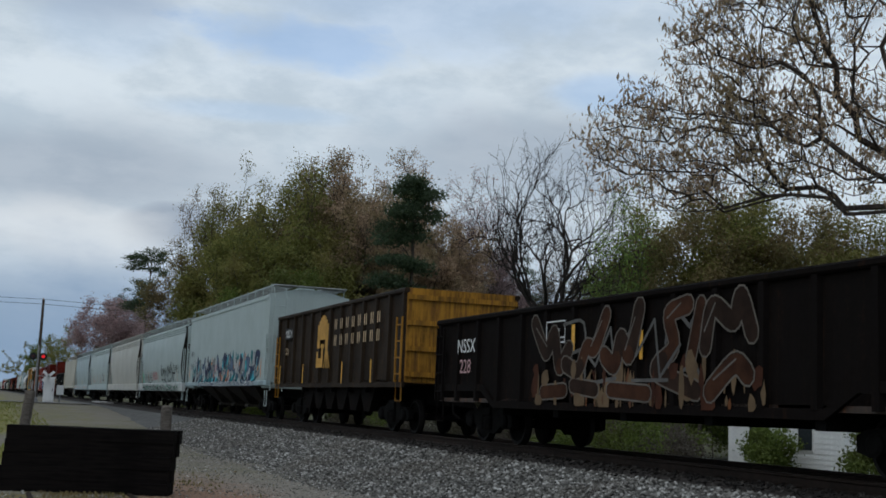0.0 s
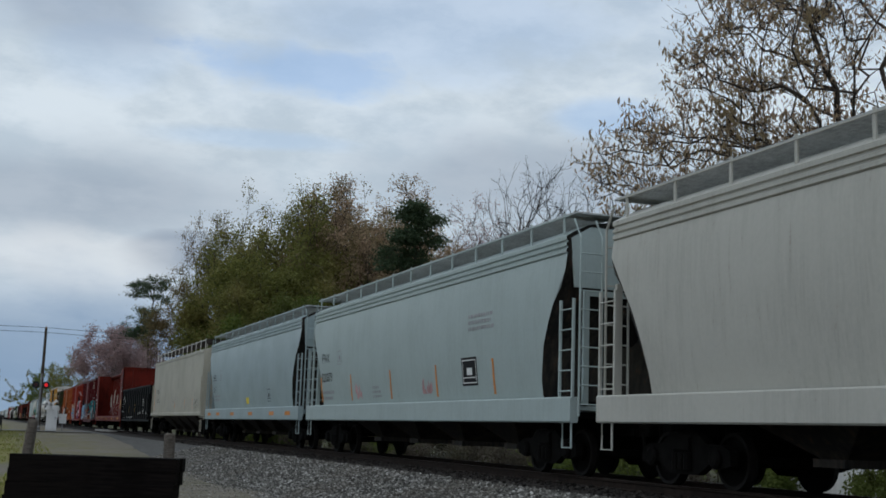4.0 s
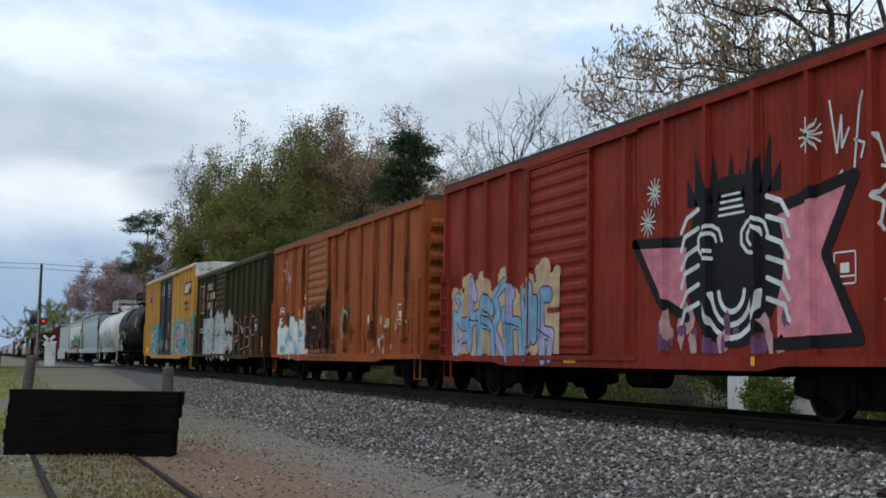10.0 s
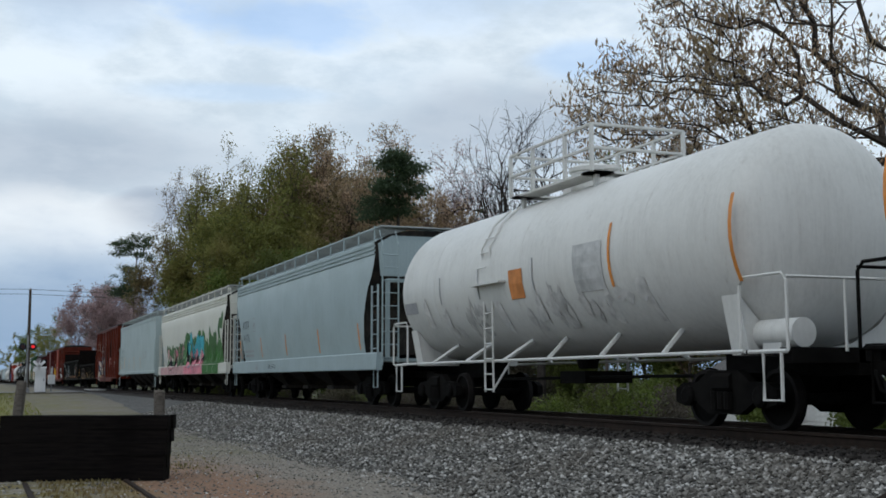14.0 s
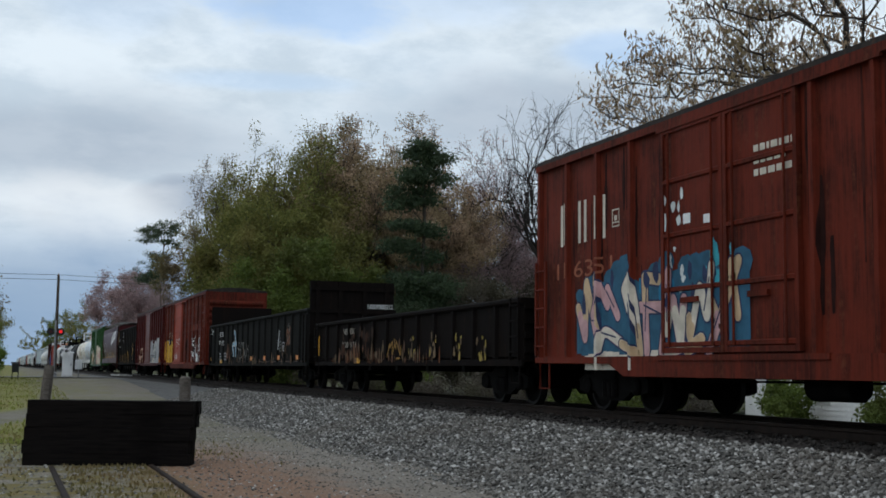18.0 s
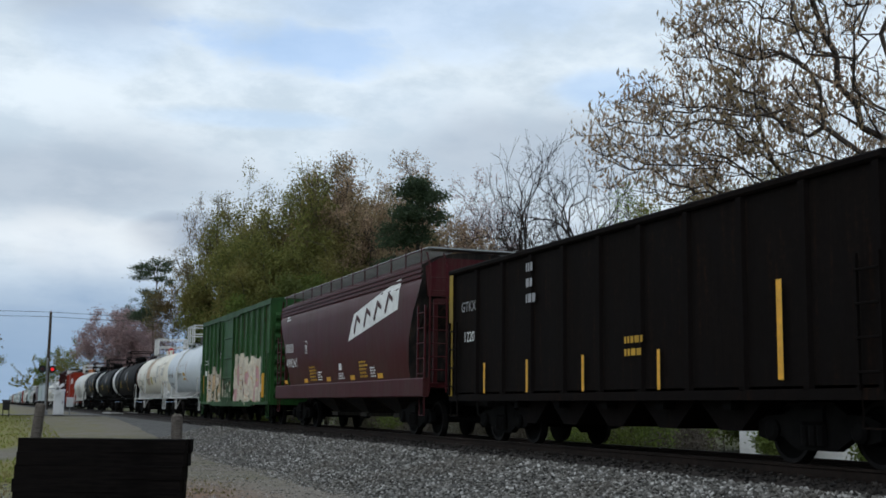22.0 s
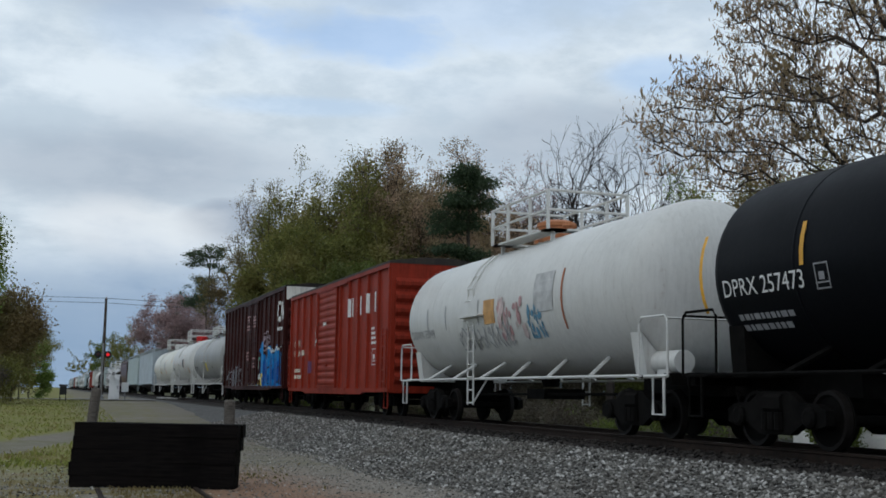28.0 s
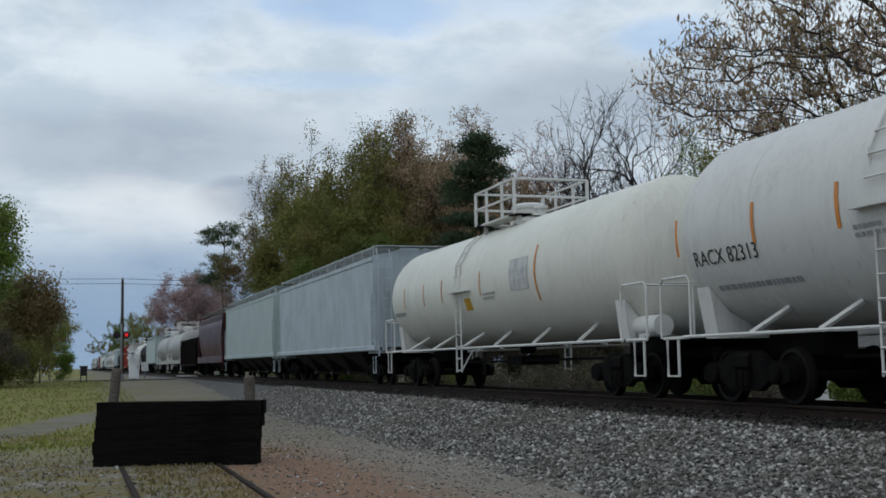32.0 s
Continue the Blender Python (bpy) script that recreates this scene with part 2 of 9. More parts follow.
# Gear and wheel steel: the shade below the cars is put into these colours.
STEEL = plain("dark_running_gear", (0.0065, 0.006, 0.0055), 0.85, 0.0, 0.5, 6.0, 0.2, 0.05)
TREAD = plain("shaded_wheel_steel", (0.014, 0.012, 0.011), 0.7, 0.2, 0.3, spec=0.15)
RAILM = plain("rusty_rail_steel", (0.024, 0.016, 0.012), 0.8, 0.1, 0.4, 8.0, spec=0.15)
RAILTOP = plain("worn_rail_head", (0.05, 0.045, 0.04), 0.55, 0.4, 0.2, spec=0.3)
WHITE = plain("white_lettering", (0.74, 0.74, 0.72), 0.6, 0, 0.12)
BLACKP = plain("black_lettering", (0.02, 0.02, 0.022), 0.6, 0, 0.2)
YEL = plain("yellow_reflector", (0.72, 0.36, 0.02), 0.5, 0, 0.2)
ORG = plain("orange_reflector", (0.62, 0.22, 0.03), 0.5, 0, 0.2)
GREYP = plain("grey_lettering", (0.30, 0.30, 0.31), 0.6, 0, 0.2)

# ---- mesh building ----


class M:
    """Collects vertices and faces of one mesh."""

    def __init__(self):
        self.v, self.f, self.k = [], [], []

    def add(self, vs, fs, k=0):
        o = len(self.v)
        self.v += [tuple(q) for q in vs]
        self.f += [tuple(i + o for i in q) for q in fs]
        self.k += [k] * len(fs)
        return self

    def box(self, x0, x1, y0, y1, z0, z1, k=0):
        vs = [(x, y, z) for x in (x0, x1) for y in (y0, y1) for z in (z0, z1)]
        return self.add(vs, [(0, 1, 3, 2), (4, 6, 7, 5), (0, 4, 5, 1), (2, 3, 7, 6), (0, 2, 6, 4), (1, 5, 7, 3)], k)

    def bevel_box(self, x0, x1, y0, y1, z0, z1, c=0.02, k=0):
        """A box with its long edges chamfered along x."""
        pr = [(y0 + c, z0), (y1 - c, z0), (y1, z0 + c), (y1, z1 - c), (y1 - c, z1), (y0 + c, z1), (y0, z1 - c), (y0, z0 + c)]
        return self.prism(pr, x0, x1, k)

    def prism(self, pr, x0, x1, k=0, caps=True):
        n = len(pr)
        vs = [(x0, *q) for q in pr] + [(x1, *q) for q in pr]
        fs = [(i, (i + 1) % n, n + (i + 1) % n, n + i) for i in range(n)]
        if caps:
            fs += [tuple(range(n))[::-1], tuple(range(n, 2 * n))]
        return self.add(vs, fs, k)

    def prism_y(self, pr, y0, y1, k=0):
        """Profile in x, z, drawn out along y."""
        n = len(pr)
        vs = [(x, y0, z) for x, z in pr] + [(x, y1, z) for x, z in pr]
        fs = [(i, n + i, n + (i + 1) % n, (i + 1) % n) for i in range(n)] + [tuple(range(n)), tuple(range(n, 2 * n))[::-1]]
        return self.add(vs, fs, k)

    def tube(self, pts, r, n=6, k=0, r1=None):
        pts = [Vector(p) for p in pts]
        rings = []
        for i, p in enumerate(pts):
            d = (pts[min(i + 1, len(pts) - 1)] - pts[max(i - 1, 0)]).normalized()
            u = d.cross((0, 0, 1) if abs(d.z) < 0.9 else (1, 0, 0)).normalized()
            w = d.cross(u)
            rr = r if r1 is None else r + (r1 - r) * i / (len(pts) - 1)
            rings.append([p + (u * math.cos(a) + w * math.sin(a)) * rr for a in (2 * math.pi * j / n for j in range(n))])
        vs = [q for ring in rings for q in ring]
        fs = [(i * n + j, i * n + (j + 1) % n, (i + 1) * n + (j + 1) % n, (i + 1) * n + j) for i in range(len(pts) - 1) for j in range(n)]
        fs += [tuple(range(n))[::-1], tuple(range(len(vs) - n, len(vs)))]
        return self.add(vs, fs, k)

    def lathe(self, rings, n=28, axis="x", at=(0, 0, 0), k=0):
        """rings: (place along the axis, radius)."""
        vs = []
        for s, r in rings:
            for j in range(n):
                a = 2 * math.pi * j / n
                c, d = r * math.cos(a), r * math.sin(a)
                p = {"x": (s, c, d), "y": (c, s, d), "z": (c, d, s)}[axis]
                vs.append((p[0] + at[0], p[1] + at[1], p[2] + at[2]))
        m = len(rings)
        fs = [(i * n + j, i * n + (j + 1) % n, (i + 1) * n + (j + 1) % n, (i + 1) * n + j) for i in range(m - 1) for j in range(n)]
        fs += [tuple(range(n))[::-1], tuple(range(m * n - n, m * n))]
        return self.add(vs, fs, k)

    def tube_shell(self, rings, at, n=16):
        """An open-ended short pipe along y with a little thickness."""
        o = len(self.f)
        (a, r0), (b, r1) = rings
        self.lathe([(a, r0), (b, r1), (b, r1 - 0.012), (a, r0 - 0.012)], n, "y", at)
        del self.f[-2:], self.k[-2:]
        v0 = len(self.v) - 4 * n
        self.f += [(v0 + 3 * n + j, v0 + 3 * n + (j + 1) % n, v0 + (j + 1) % n, v0 + j) for j in range(n)]
        self.k += [0] * n
        return self

    def mesh(self, name, mats, smooth=False):
        me = bpy.data.meshes.new(name)
        me.from_pydata(self.v, [], self.f)
        for q in mats:
            me.materials.append(q)
        if len(mats) > 1:
            me.polygons.foreach_set("material_index", self.k)
        if smooth:
            me.polygons.foreach_set("use_smooth", [True] * len(self.f))
            me.set_sharp_from_angle(angle=radians(40))
        me.validate()
        me.update()
        return me


def fix_normals(me):
    bm = bmesh.new()
    bm.from_mesh(me)
    bmesh.ops.recalc_face_normals(bm, faces=bm.faces)
    bm.to_mesh(me)
    bm.free()


def part(name, m, mat, parent, label="", at=None, smooth=False):
    """Links a mesh as one object under a thing or a part."""
    mats = mat if isinstance(mat, (list, tuple)) else [mat]
    me = m.mesh(name, mats, smooth) if isinstance(m, M) else m
    ob = new(name, me)
    ob.parent = parent
    if at is not None:
        ob.location = at[:3]
        if len(at) > 3:
            ob.rotation_euler = (0, 0, radians(at[3]))
    if label:
        ob["label"] = label
    return ob


def thing(name, label, category, group="", kind="", m=None, mat=None, at=None, smooth=False):
    mats = mat if isinstance(mat, (list, tuple)) else [mat]
    ob = new(name, m.mesh(name, mats, smooth) if m is not None else None)
    if at is not None:
        ob.matrix_basis = at
    return tagged(ob, label, category, group, kind)

# ---- ground, track ----
TRACK_X, RAIL_Z, HALF = 10.99, 0.83, 1.55
CREOSOTE = wood_mat("creosoted_timber", (0.004, 0.0035, 0.0035), (0.011, 0.009, 0.008), spec=0.04)
# Stained timber, with the shade below the train put into its colour.
TIEWOOD = wood_mat("shaded_stained_timber", (0.009, 0.0075, 0.007), (0.024, 0.018, 0.015))
GREYWOOD = wood_mat("weathered_grey_timber", (0.06, 0.05, 0.042), (0.15, 0.13, 0.11))
STONE = stone_mat("ballast_stone", ((0.07, 0.066, 0.059), (0.235, 0.224, 0.203), (0.5, 0.485, 0.455), (0.125, 0.106, 0.086)))
BED = plain("ballast_bed", (0.10, 0.097, 0.092), 0.95, 0, 0.6, 24.0, 0.8, 0.15)
# Stain tones, darkened further to hold the shade under the train.
SHADED_STAIN = stone_mat("shaded_stained_stone", ((0.011, 0.0095, 0.0085), (0.034, 0.029, 0.025), (0.07, 0.062, 0.055), (0.02, 0.016, 0.013)))


def smooth_step(a, b, q):
    q = min(1.0, max(0.0, (q - a) / (b - a)))
    return q * q * (3 - 2 * q)


def ground_z(x, y):
    z = 0.5 * smooth_step(32, 95, y)
    side = smooth_step(15.5, 34, x)
    z = z * (1 - side) - 1.05 * side * (1 - 0.7 * smooth_step(80, 130, y))
    z += 0.05 * noise.noise((x * 0.3, y * 0.3, 0)) + 0.02 * noise.noise((x * 1.3, y * 1.3, 4))
    return z


def build_ground():
    xs = [-3000, -900, -300, -120, -60, -40] + [-30 + i * 1.5 for i in range(20)] + [0.5 * i for i in range(34)] + [17.5 + 2.5 * i for i in range(14)] + [60, 90, 150, 300, 900, 3000]
    ys = [-3000, -700, -200, -80, -40, -20, -10] + [-5 + 0.6 * i for i in range(70)] + [38 + 2 * i for i in range(50)] + [140 + 12 * i for i in range(20)] + [450, 700, 1200, 3500]
    m = M()
    m.v = [(x, y, ground_z(x, y)) for y in ys for x in xs]
    n = len(xs)
    m.f = [(j * n + i, j * n + i + 1, (j + 1) * n + i + 1, (j + 1) * n + i) for j in range(len(ys) - 1) for i in range(n - 1)]
    m.k = [0] * len(m.f)
    thing("ground", "grey gravel yard with dirt and thin spring grass", "ground", kind="structure", m=m, mat=ground_mat(), smooth=True)


def pebbles(rng, n, place, lo, hi, flat=0.75):
    """Many rough little stones as one vertex and face list: place gives x, y, z arrays."""
    base = np.array([(1, 0, 0), (-1, 0, 0), (0, 1, 0), (0, -1, 0), (0, 0, 1), (0, 0, -1)], float)
    tri = np.array([(0, 2, 4), (2, 1, 4), (1, 3, 4), (3, 0, 4), (2, 0, 5), (1, 2, 5), (3, 1, 5), (0, 3, 5)])
    c = place(n)
    size = rng.uniform(lo, hi, (n, 1, 1))
    v = base[None] * size * rng.uniform(0.6, 1.25, (n, 6, 1))
    a = rng.uniform(0, 6.28, n)
    b = rng.uniform(-0.7, 0.7, n)
    ca, sa, cb, sb = np.cos(a), np.sin(a), np.cos(b), np.sin(b)
    v[..., 2] *= flat
    x = v[..., 0] * ca[:, None] - v[..., 1] * sa[:, None]
    y = v[..., 0] * sa[:, None] + v[..., 1] * ca[:, None]
    z = v[..., 2]
    y2, z2 = y * cb[:, None] - z * sb[:, None], y * sb[:, None] + z * cb[:, None]
    out = np.stack([x, y2, z2], 2) + c[:, None, :]
    f = tri[None] + (np.arange(n) * 6)[:, None, None]
    return out.reshape(-1, 3), f.reshape(-1, 3)


def stone_object(name, label, vf, mat):
    me = bpy.data.meshes.new(name)
    me.from_pydata(vf[0].tolist(), [], vf[1].tolist())
    me.materials.append(mat)
    me.update()
    return tagged(new(name, me), label, "gravel", kind="stuff")




def ballast_z(x):
    return np.interp(x, [6.1, 8.75, 9.2, 12.8, 13.3, 15.8], [-0.02, 0.60, 0.66, 0.66, 0.60, 0.0])


def build_track():
    pr = [(6.1, -0.9), (6.1, -0.02), (8.75, 0.60), (9.2, 0.66), (12.8, 0.66), (13.3, 0.60), (15.8, 0.0), (15.8, -1.4)]
    m = M()
    n = len(pr)
    ys = [-900, -60, 400, 1800]
    m.v = [(x, y, z) for y in ys for x, z in pr]
    m.f = [(j * n + i, j * n + i + 1, (j + 1) * n + i + 1, (j + 1) * n + i) for j in range(len(ys) - 1) for i in range(n - 1)]
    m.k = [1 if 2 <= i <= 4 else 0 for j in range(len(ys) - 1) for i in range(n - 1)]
    # Track top: stain plus the train's shade, both in the colour.
    dark = plain("shaded_oil_stained_bed", (0.03, 0.025, 0.022), 0.95, 0, 0.5, 20.0, 0.8, 0.15)
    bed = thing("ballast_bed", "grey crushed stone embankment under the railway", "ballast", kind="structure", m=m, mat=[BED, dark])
    rng = np.random.default_rng(7)

    def slope(k):
        u = rng.random(k)
        y = 5.5 + 46 * u ** 1.6
        x = 5.7 + 3.2 * rng.random(k) ** 0.9
        return np.stack([x, y, ballast_z(x) + rng.uniform(-0.012, 0.03, k)], 1)

    stone_object("ballast_stones", "loose grey crushed stones on the embankment side", pebbles(rng, 62000, slope, 0.018, 0.048), STONE)

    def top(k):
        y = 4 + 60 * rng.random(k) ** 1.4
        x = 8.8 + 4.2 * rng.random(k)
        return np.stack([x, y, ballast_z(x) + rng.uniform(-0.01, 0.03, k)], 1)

    stone_object("shaded_stained_ballast", "oil-stained stones between the sleepers, darkened with the train's shade", pebbles(rng, 14000, top, 0.02, 0.05), SHADED_STAIN)

    def yard(k):
        y = 8 + 34 * rng.random(k) ** 1.3
        x = 2.6 + 4.2 * rng.random(k) ** 0.8
        z = np.array([ground_z(a, b) for a, b in zip(x, y)])
        return np.stack([x, y, z + 0.004], 1)

    stone_object("yard_gravel", "scattered pale gravel on the dirt yard", pebbles(rng, 9000, yard, 0.008, 0.026, 0.6), STONE)

    def spill(k):
        y = 10 + 16 * rng.random(k)
        x = -1.2 + 4.4 * rng.random(k)
        z = np.array([ground_z(a, b) for a, b in zip(x, y)])
        return np.stack([x, y, z + 0.004], 1)

    stone_object("siding_pebbles", "small pale stones round the buried siding", pebbles(rng, 3500, spill, 0.008, 0.03, 0.6), STONE)
    # rails of the main line and the buried siding
    prof = [(-0.07, 0), (0.07, 0), (0.07, 0.015), (0.012, 0.04), (0.012, 0.125), (0.037, 0.14), (0.037, 0.17), (0.028, 0.178), (-0.028, 0.178), (-0.037, 0.17), (-0.037, 0.14), (-0.012, 0.125), (-0.012, 0.04), (-0.07, 0.015)]
    for x in (TRACK_X - 0.754, TRACK_X + 0.754):
        m = M()
        k = len(prof)
        m.v = [(px, y, pz) for y in (-900, 1800) for px, pz in prof]
        m.f = [(i, (i + 1) % k, k + (i + 1) % k, k + i) for i in range(k)]
        m.k = [1 if i == 7 else 0 for i in range(k)]
        ob = thing("rail", "rusty steel rail of the main line", "rail", "main line rails", "structure", m, [RAILM, RAILTOP], pose(x, 0, RAIL_Z - 0.178))
    for x in (0.76, 2.195):
        m = M()
        k = len(prof)
        m.v = [(px, y, pz) for y in (-6, 18.6) for px, pz in prof]
        m.f = [(i, (i + 1) % k, k + (i + 1) % k, k + i) for i in range(k)] + [tuple(range(k, 2 * k))]
        m.k = [0] * len(m.f)
        thing("siding_rail", "rusty siding rail half buried in dirt and moss", "rail", "siding rails", "structure", m, [RAILM], pose(x, 0, -0.125))
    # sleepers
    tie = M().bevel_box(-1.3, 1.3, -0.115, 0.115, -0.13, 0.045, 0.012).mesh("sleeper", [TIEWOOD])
    plate = M().box(-0.17, 0.17, -0.09, 0.09, 0.045, 0.06).mesh("tie_plate", [RAILM])
    rnd = random.Random(5)
    for i in range(150):
        y = -8 + i * 0.53 + rnd.uniform(-0.03, 0.03)
        s = part("sleeper", tie, None, bed, at=(TRACK_X, y, 0.612, rnd.uniform(-1, 1)))
        if -2 < y < 45:
            for dx in (-0.754, 0.754):
                part("tie_plate", plate, None, s, at=(dx, 0, 0))


build_ground()

# ---- rolling stock: shared pieces ----


def wheelset_mesh():
    m = M()
    for s in (-1, 1):
        y = s * 0.715
        ring = [(y - s * 0.07, 0.10), (y - s * 0.07, 0.445), (y - s * 0.045, 0.45), (y - s * 0.035, 0.425), (y + s * 0.065, 0.415), (y + s * 0.065, 0.36), (y + s * 0.03, 0.33), (y + s * 0.02, 0.15), (y + s * 0.08, 0.13), (y + s * 0.08, 0.09)]
        o = len(m.f)
        m.lathe(ring, 24, "y", (0, 0, 0.42))
        for i in range(o + 3 * 24, o + 5 * 24):
            m.k[i] = 1
    m.lathe([(-1.02, 0.07), (-0.8, 0.085), (0.8, 0.085), (1.02, 0.07)], 10, "y", (0, 0, 0.42))
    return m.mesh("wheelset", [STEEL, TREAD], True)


def sideframe_mesh():
    m = M()
    out = [(-1.22, 0.36), (-1.22, 0.56), (-1.02, 0.64), (-0.62, 0.66), (-0.35, 0.82), (0.35, 0.82), (0.62, 0.66), (1.02, 0.64), (1.22, 0.56), (1.22, 0.36), (0.98, 0.30), (0.72, 0.38), (0.38, 0.20), (-0.38, 0.20), (-0.72, 0.38), (-0.98, 0.30)]
    m.prism_y(out, 0.93, 1.06)
    for x in (-0.875, 0.875):
        m.lathe([(1.02, 0.15), (1.10, 0.15), (1.13, 0.10)], 12, "y", (x, 0, 0.45))
    for x in (-0.16, 0.0, 0.16):
        m.lathe([(0.27, 0.075), (0.52, 0.075)], 8, "z", (x, 1.08, 0))
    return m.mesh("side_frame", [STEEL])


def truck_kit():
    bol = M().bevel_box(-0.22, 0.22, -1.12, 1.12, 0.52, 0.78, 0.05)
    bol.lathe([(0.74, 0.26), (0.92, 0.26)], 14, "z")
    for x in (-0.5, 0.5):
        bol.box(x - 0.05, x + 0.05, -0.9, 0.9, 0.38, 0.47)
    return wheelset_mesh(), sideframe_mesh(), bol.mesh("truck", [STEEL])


KIT = truck_kit()
COUPLER = M().box(-0.45, 0.2, -0.09, 0.09, 0.74, 0.95).bevel_box(0.12, 0.46, -0.15, 0.15, 0.70, 1.0, 0.05).tube([(0.1, -0.25, 0.8), (0.25, -0.3, 0.55), (0.45, -0.2, 0.42)], 0.03).mesh("coupler", [STEEL])


def trucks(car, half, inset):
    for s in (-1, 1):
        t = part("truck", KIT[2], None, car, at=(s * (half - inset), 0, 0))
        for x in (-0.875, 0.875):
            part("wheelset", KIT[0], None, t, at=(x, 0, 0))
        part("side_frame", KIT[1], None, t)
        part("side_frame", KIT[1], None, t, at=(0, 0, 0, 180))
        part("coupler", COUPLER, None, car, at=(s * (half + 0.12), 0, 0, 0 if s > 0 else 180))


def ladder_mesh(mat, z0, z1, w=0.42, n=6, r=0.018):
    """A ladder in the x-z plane, centred on x = 0."""
    m = M()
    for x in (-w / 2, w / 2):
        m.box(x - 0.025, x + 0.025, -0.02, 0.02, z0, z1)
    for i in range(n):
        z = z0 + (z1 - z0) * (i + 0.5) / n
        m.tube([(-w / 2, 0.02, z), (w / 2, 0.02, z)], r, 5)
    return m.mesh("ladder", [mat])


def stirrup(m, x, y, z0, z1, w=0.4, r=0.02):
    m.tube([(x - w / 2, y, z1), (x - w / 2, y, z0), (x + w / 2, y, z0), (x + w / 2, y, z1)], r, 5)


# lettering and paint on the side that faces the yard
GLYPHS = {}


def bisect_left(seq, x):
    lo, hi = 0, len(seq)
    while lo < hi:
        mid = (lo + hi) // 2
        if seq[mid] < x:
            lo = mid + 1
        else:
            hi = mid
    return lo


def glyphs(s):
    if s not in GLYPHS:
        cu = bpy.data.curves.new("letters", "FONT")
        cu.body, cu.size, cu.resolution_u, cu.align_x = s, 1.0, 3, "LEFT"
        ob = new("letters", cu)
        me = ob.to_mesh()
        vs, fs = [tuple(q.co) for q in me.vertices], [tuple(q.vertices) for q in me.polygons]
        ob.to_mesh_clear()
        bpy.data.objects.remove(ob)
        bpy.data.curves.remove(cu)
        GLYPHS[s] = (vs, fs)
    return GLYPHS[s]


class Side:
    """Paint on a car's side: u runs to the reader's right from the far end, z is height; surf(z) is the surface."""

    def __init__(self, car, far, surf, lift=0.006, cuts=None):
        self.car, self.far, self.surf, self.lift = car, far, surf, lift
        # cuts: sorted (u, rise) pairs that trace posts and doors
        self.us = [q[0] for q in cuts] if cuts else []
        self.rise = [q[1] for q in cuts] if cuts else []

    def fold(self, m2):
        """Cuts the faces where posts and doors begin, so that the paint follows them."""
        us, out = self.us, M()
        for f, k in zip(m2.f, m2.k):
            poly = [m2.v[i] for i in f]
            i0, i1 = bisect_left(us, min(q[0] for q in poly) + 1e-6), bisect_left(us, max(q[0] for q in poly) - 1e-6)
            for i in range(i0, i1):
                c = us[i]
                left, right = [], []
                for a, b in zip(poly, poly[1:] + poly[:1]):
                    (left if a[0] <= c else right).append(a)
                    if (a[0] - c) * (b[0] - c) < 0:
                        w = (c - a[0]) / (b[0] - a[0])
                        p = tuple(a[j] + (b[j] - a[j]) * w for j in (0, 1, 2))
                        left.append(p)
                        right.append(p)
                    elif a[0] == c:
                        right.append(a)
                if len(left) > 2:
                    out.add([(q[0] - 1e-5, q[1], q[2]) if q[0] == c else q for q in left], [tuple(range(len(left)))], k)
                poly = [(q[0] + 1e-5, q[1], q[2]) if q[0] == c else q for q in right]
                if len(poly) < 3:
                    break
            if len(poly) > 2:
                out.add(poly, [tuple(range(len(poly)))], k)
        return out

    def put(self, name, m2, mats, label="", lift=0.0):
        m = M()
        if self.us:
            m2 = self.fold(m2)
            us, rise = self.us, self.rise

            def at(u):
                i = bisect_left(us, u)
                if i <= 0 or i >= len(us):
                    return 0.0
                w = us[i] - us[i - 1]
                return rise[i - 1] + (rise[i] - rise[i - 1]) * ((u - us[i - 1]) / w if w > 1e-9 else 0.0)

            m.v = [(self.far - u, self.surf(z) + self.lift + lift + e * 0.45 + at(u), z) for u, z, e in m2.v]
        else:
            m.v = [(self.far - u, self.surf(z) + self.lift + lift + e * 0.45, z) for u, z, e in m2.v]
        m.f, m.k = m2.f, m2.k
        ob = part(name, m, mats, self.car, label)
        if len(m.f) > 1:
            ob["kind"] = "stuff"
        return ob

    def text(self, s, u, z, h, mat, width=None, name="lettering", label="", slant=0.0):
        vs, fs = glyphs(s)
        xs = [q[0] for q in vs]
        k = h / 0.72
        kx = k if width is None else width / (max(xs) - min(xs))
        m = M()
        m.v = [(u + (q[0] - min(xs)) * kx + slant * q[1] * k, z + q[1] * k, 0.0) for q in vs]
        m.f, m.k = fs, [0] * len(fs)
        return self.put(name, m, mat, label)

    def bars(self, u, z, w, h, rows, mat, seed=0, name="stencil_block"):
        """Small lettering that cannot be read."""
        rnd = random.Random(seed)
        m = M()
        for i in range(rows):
            zz = z + h * (rows - 1 - i) / rows
            x = u
            while x < u + w * rnd.uniform(0.7, 1.0):
                d = rnd.uniform(0.05, 0.16)
                flat_rect(m, x, x + d, zz, zz + h / rows * 0.55)
                x += d + 0.035
        return self.put(name, m, mat)

    def rect(self, u0, u1, z0, z1, mat, name="panel_mark", label="", lift=0.0):
        m = M()
        n = max(1, int((z1 - z0) / 0.2))
        for i in range(n):
            flat_rect(m, u0, u1, z0 + (z1 - z0) * i / n, z0 + (z1 - z0) * (i + 1) / n)
        return self.put(name, m, mat, label, lift)

    def frame_mark(self, u, z, w, h, mat):
        """A lined box with small lines in it."""
        m = M()
        t = 0.022
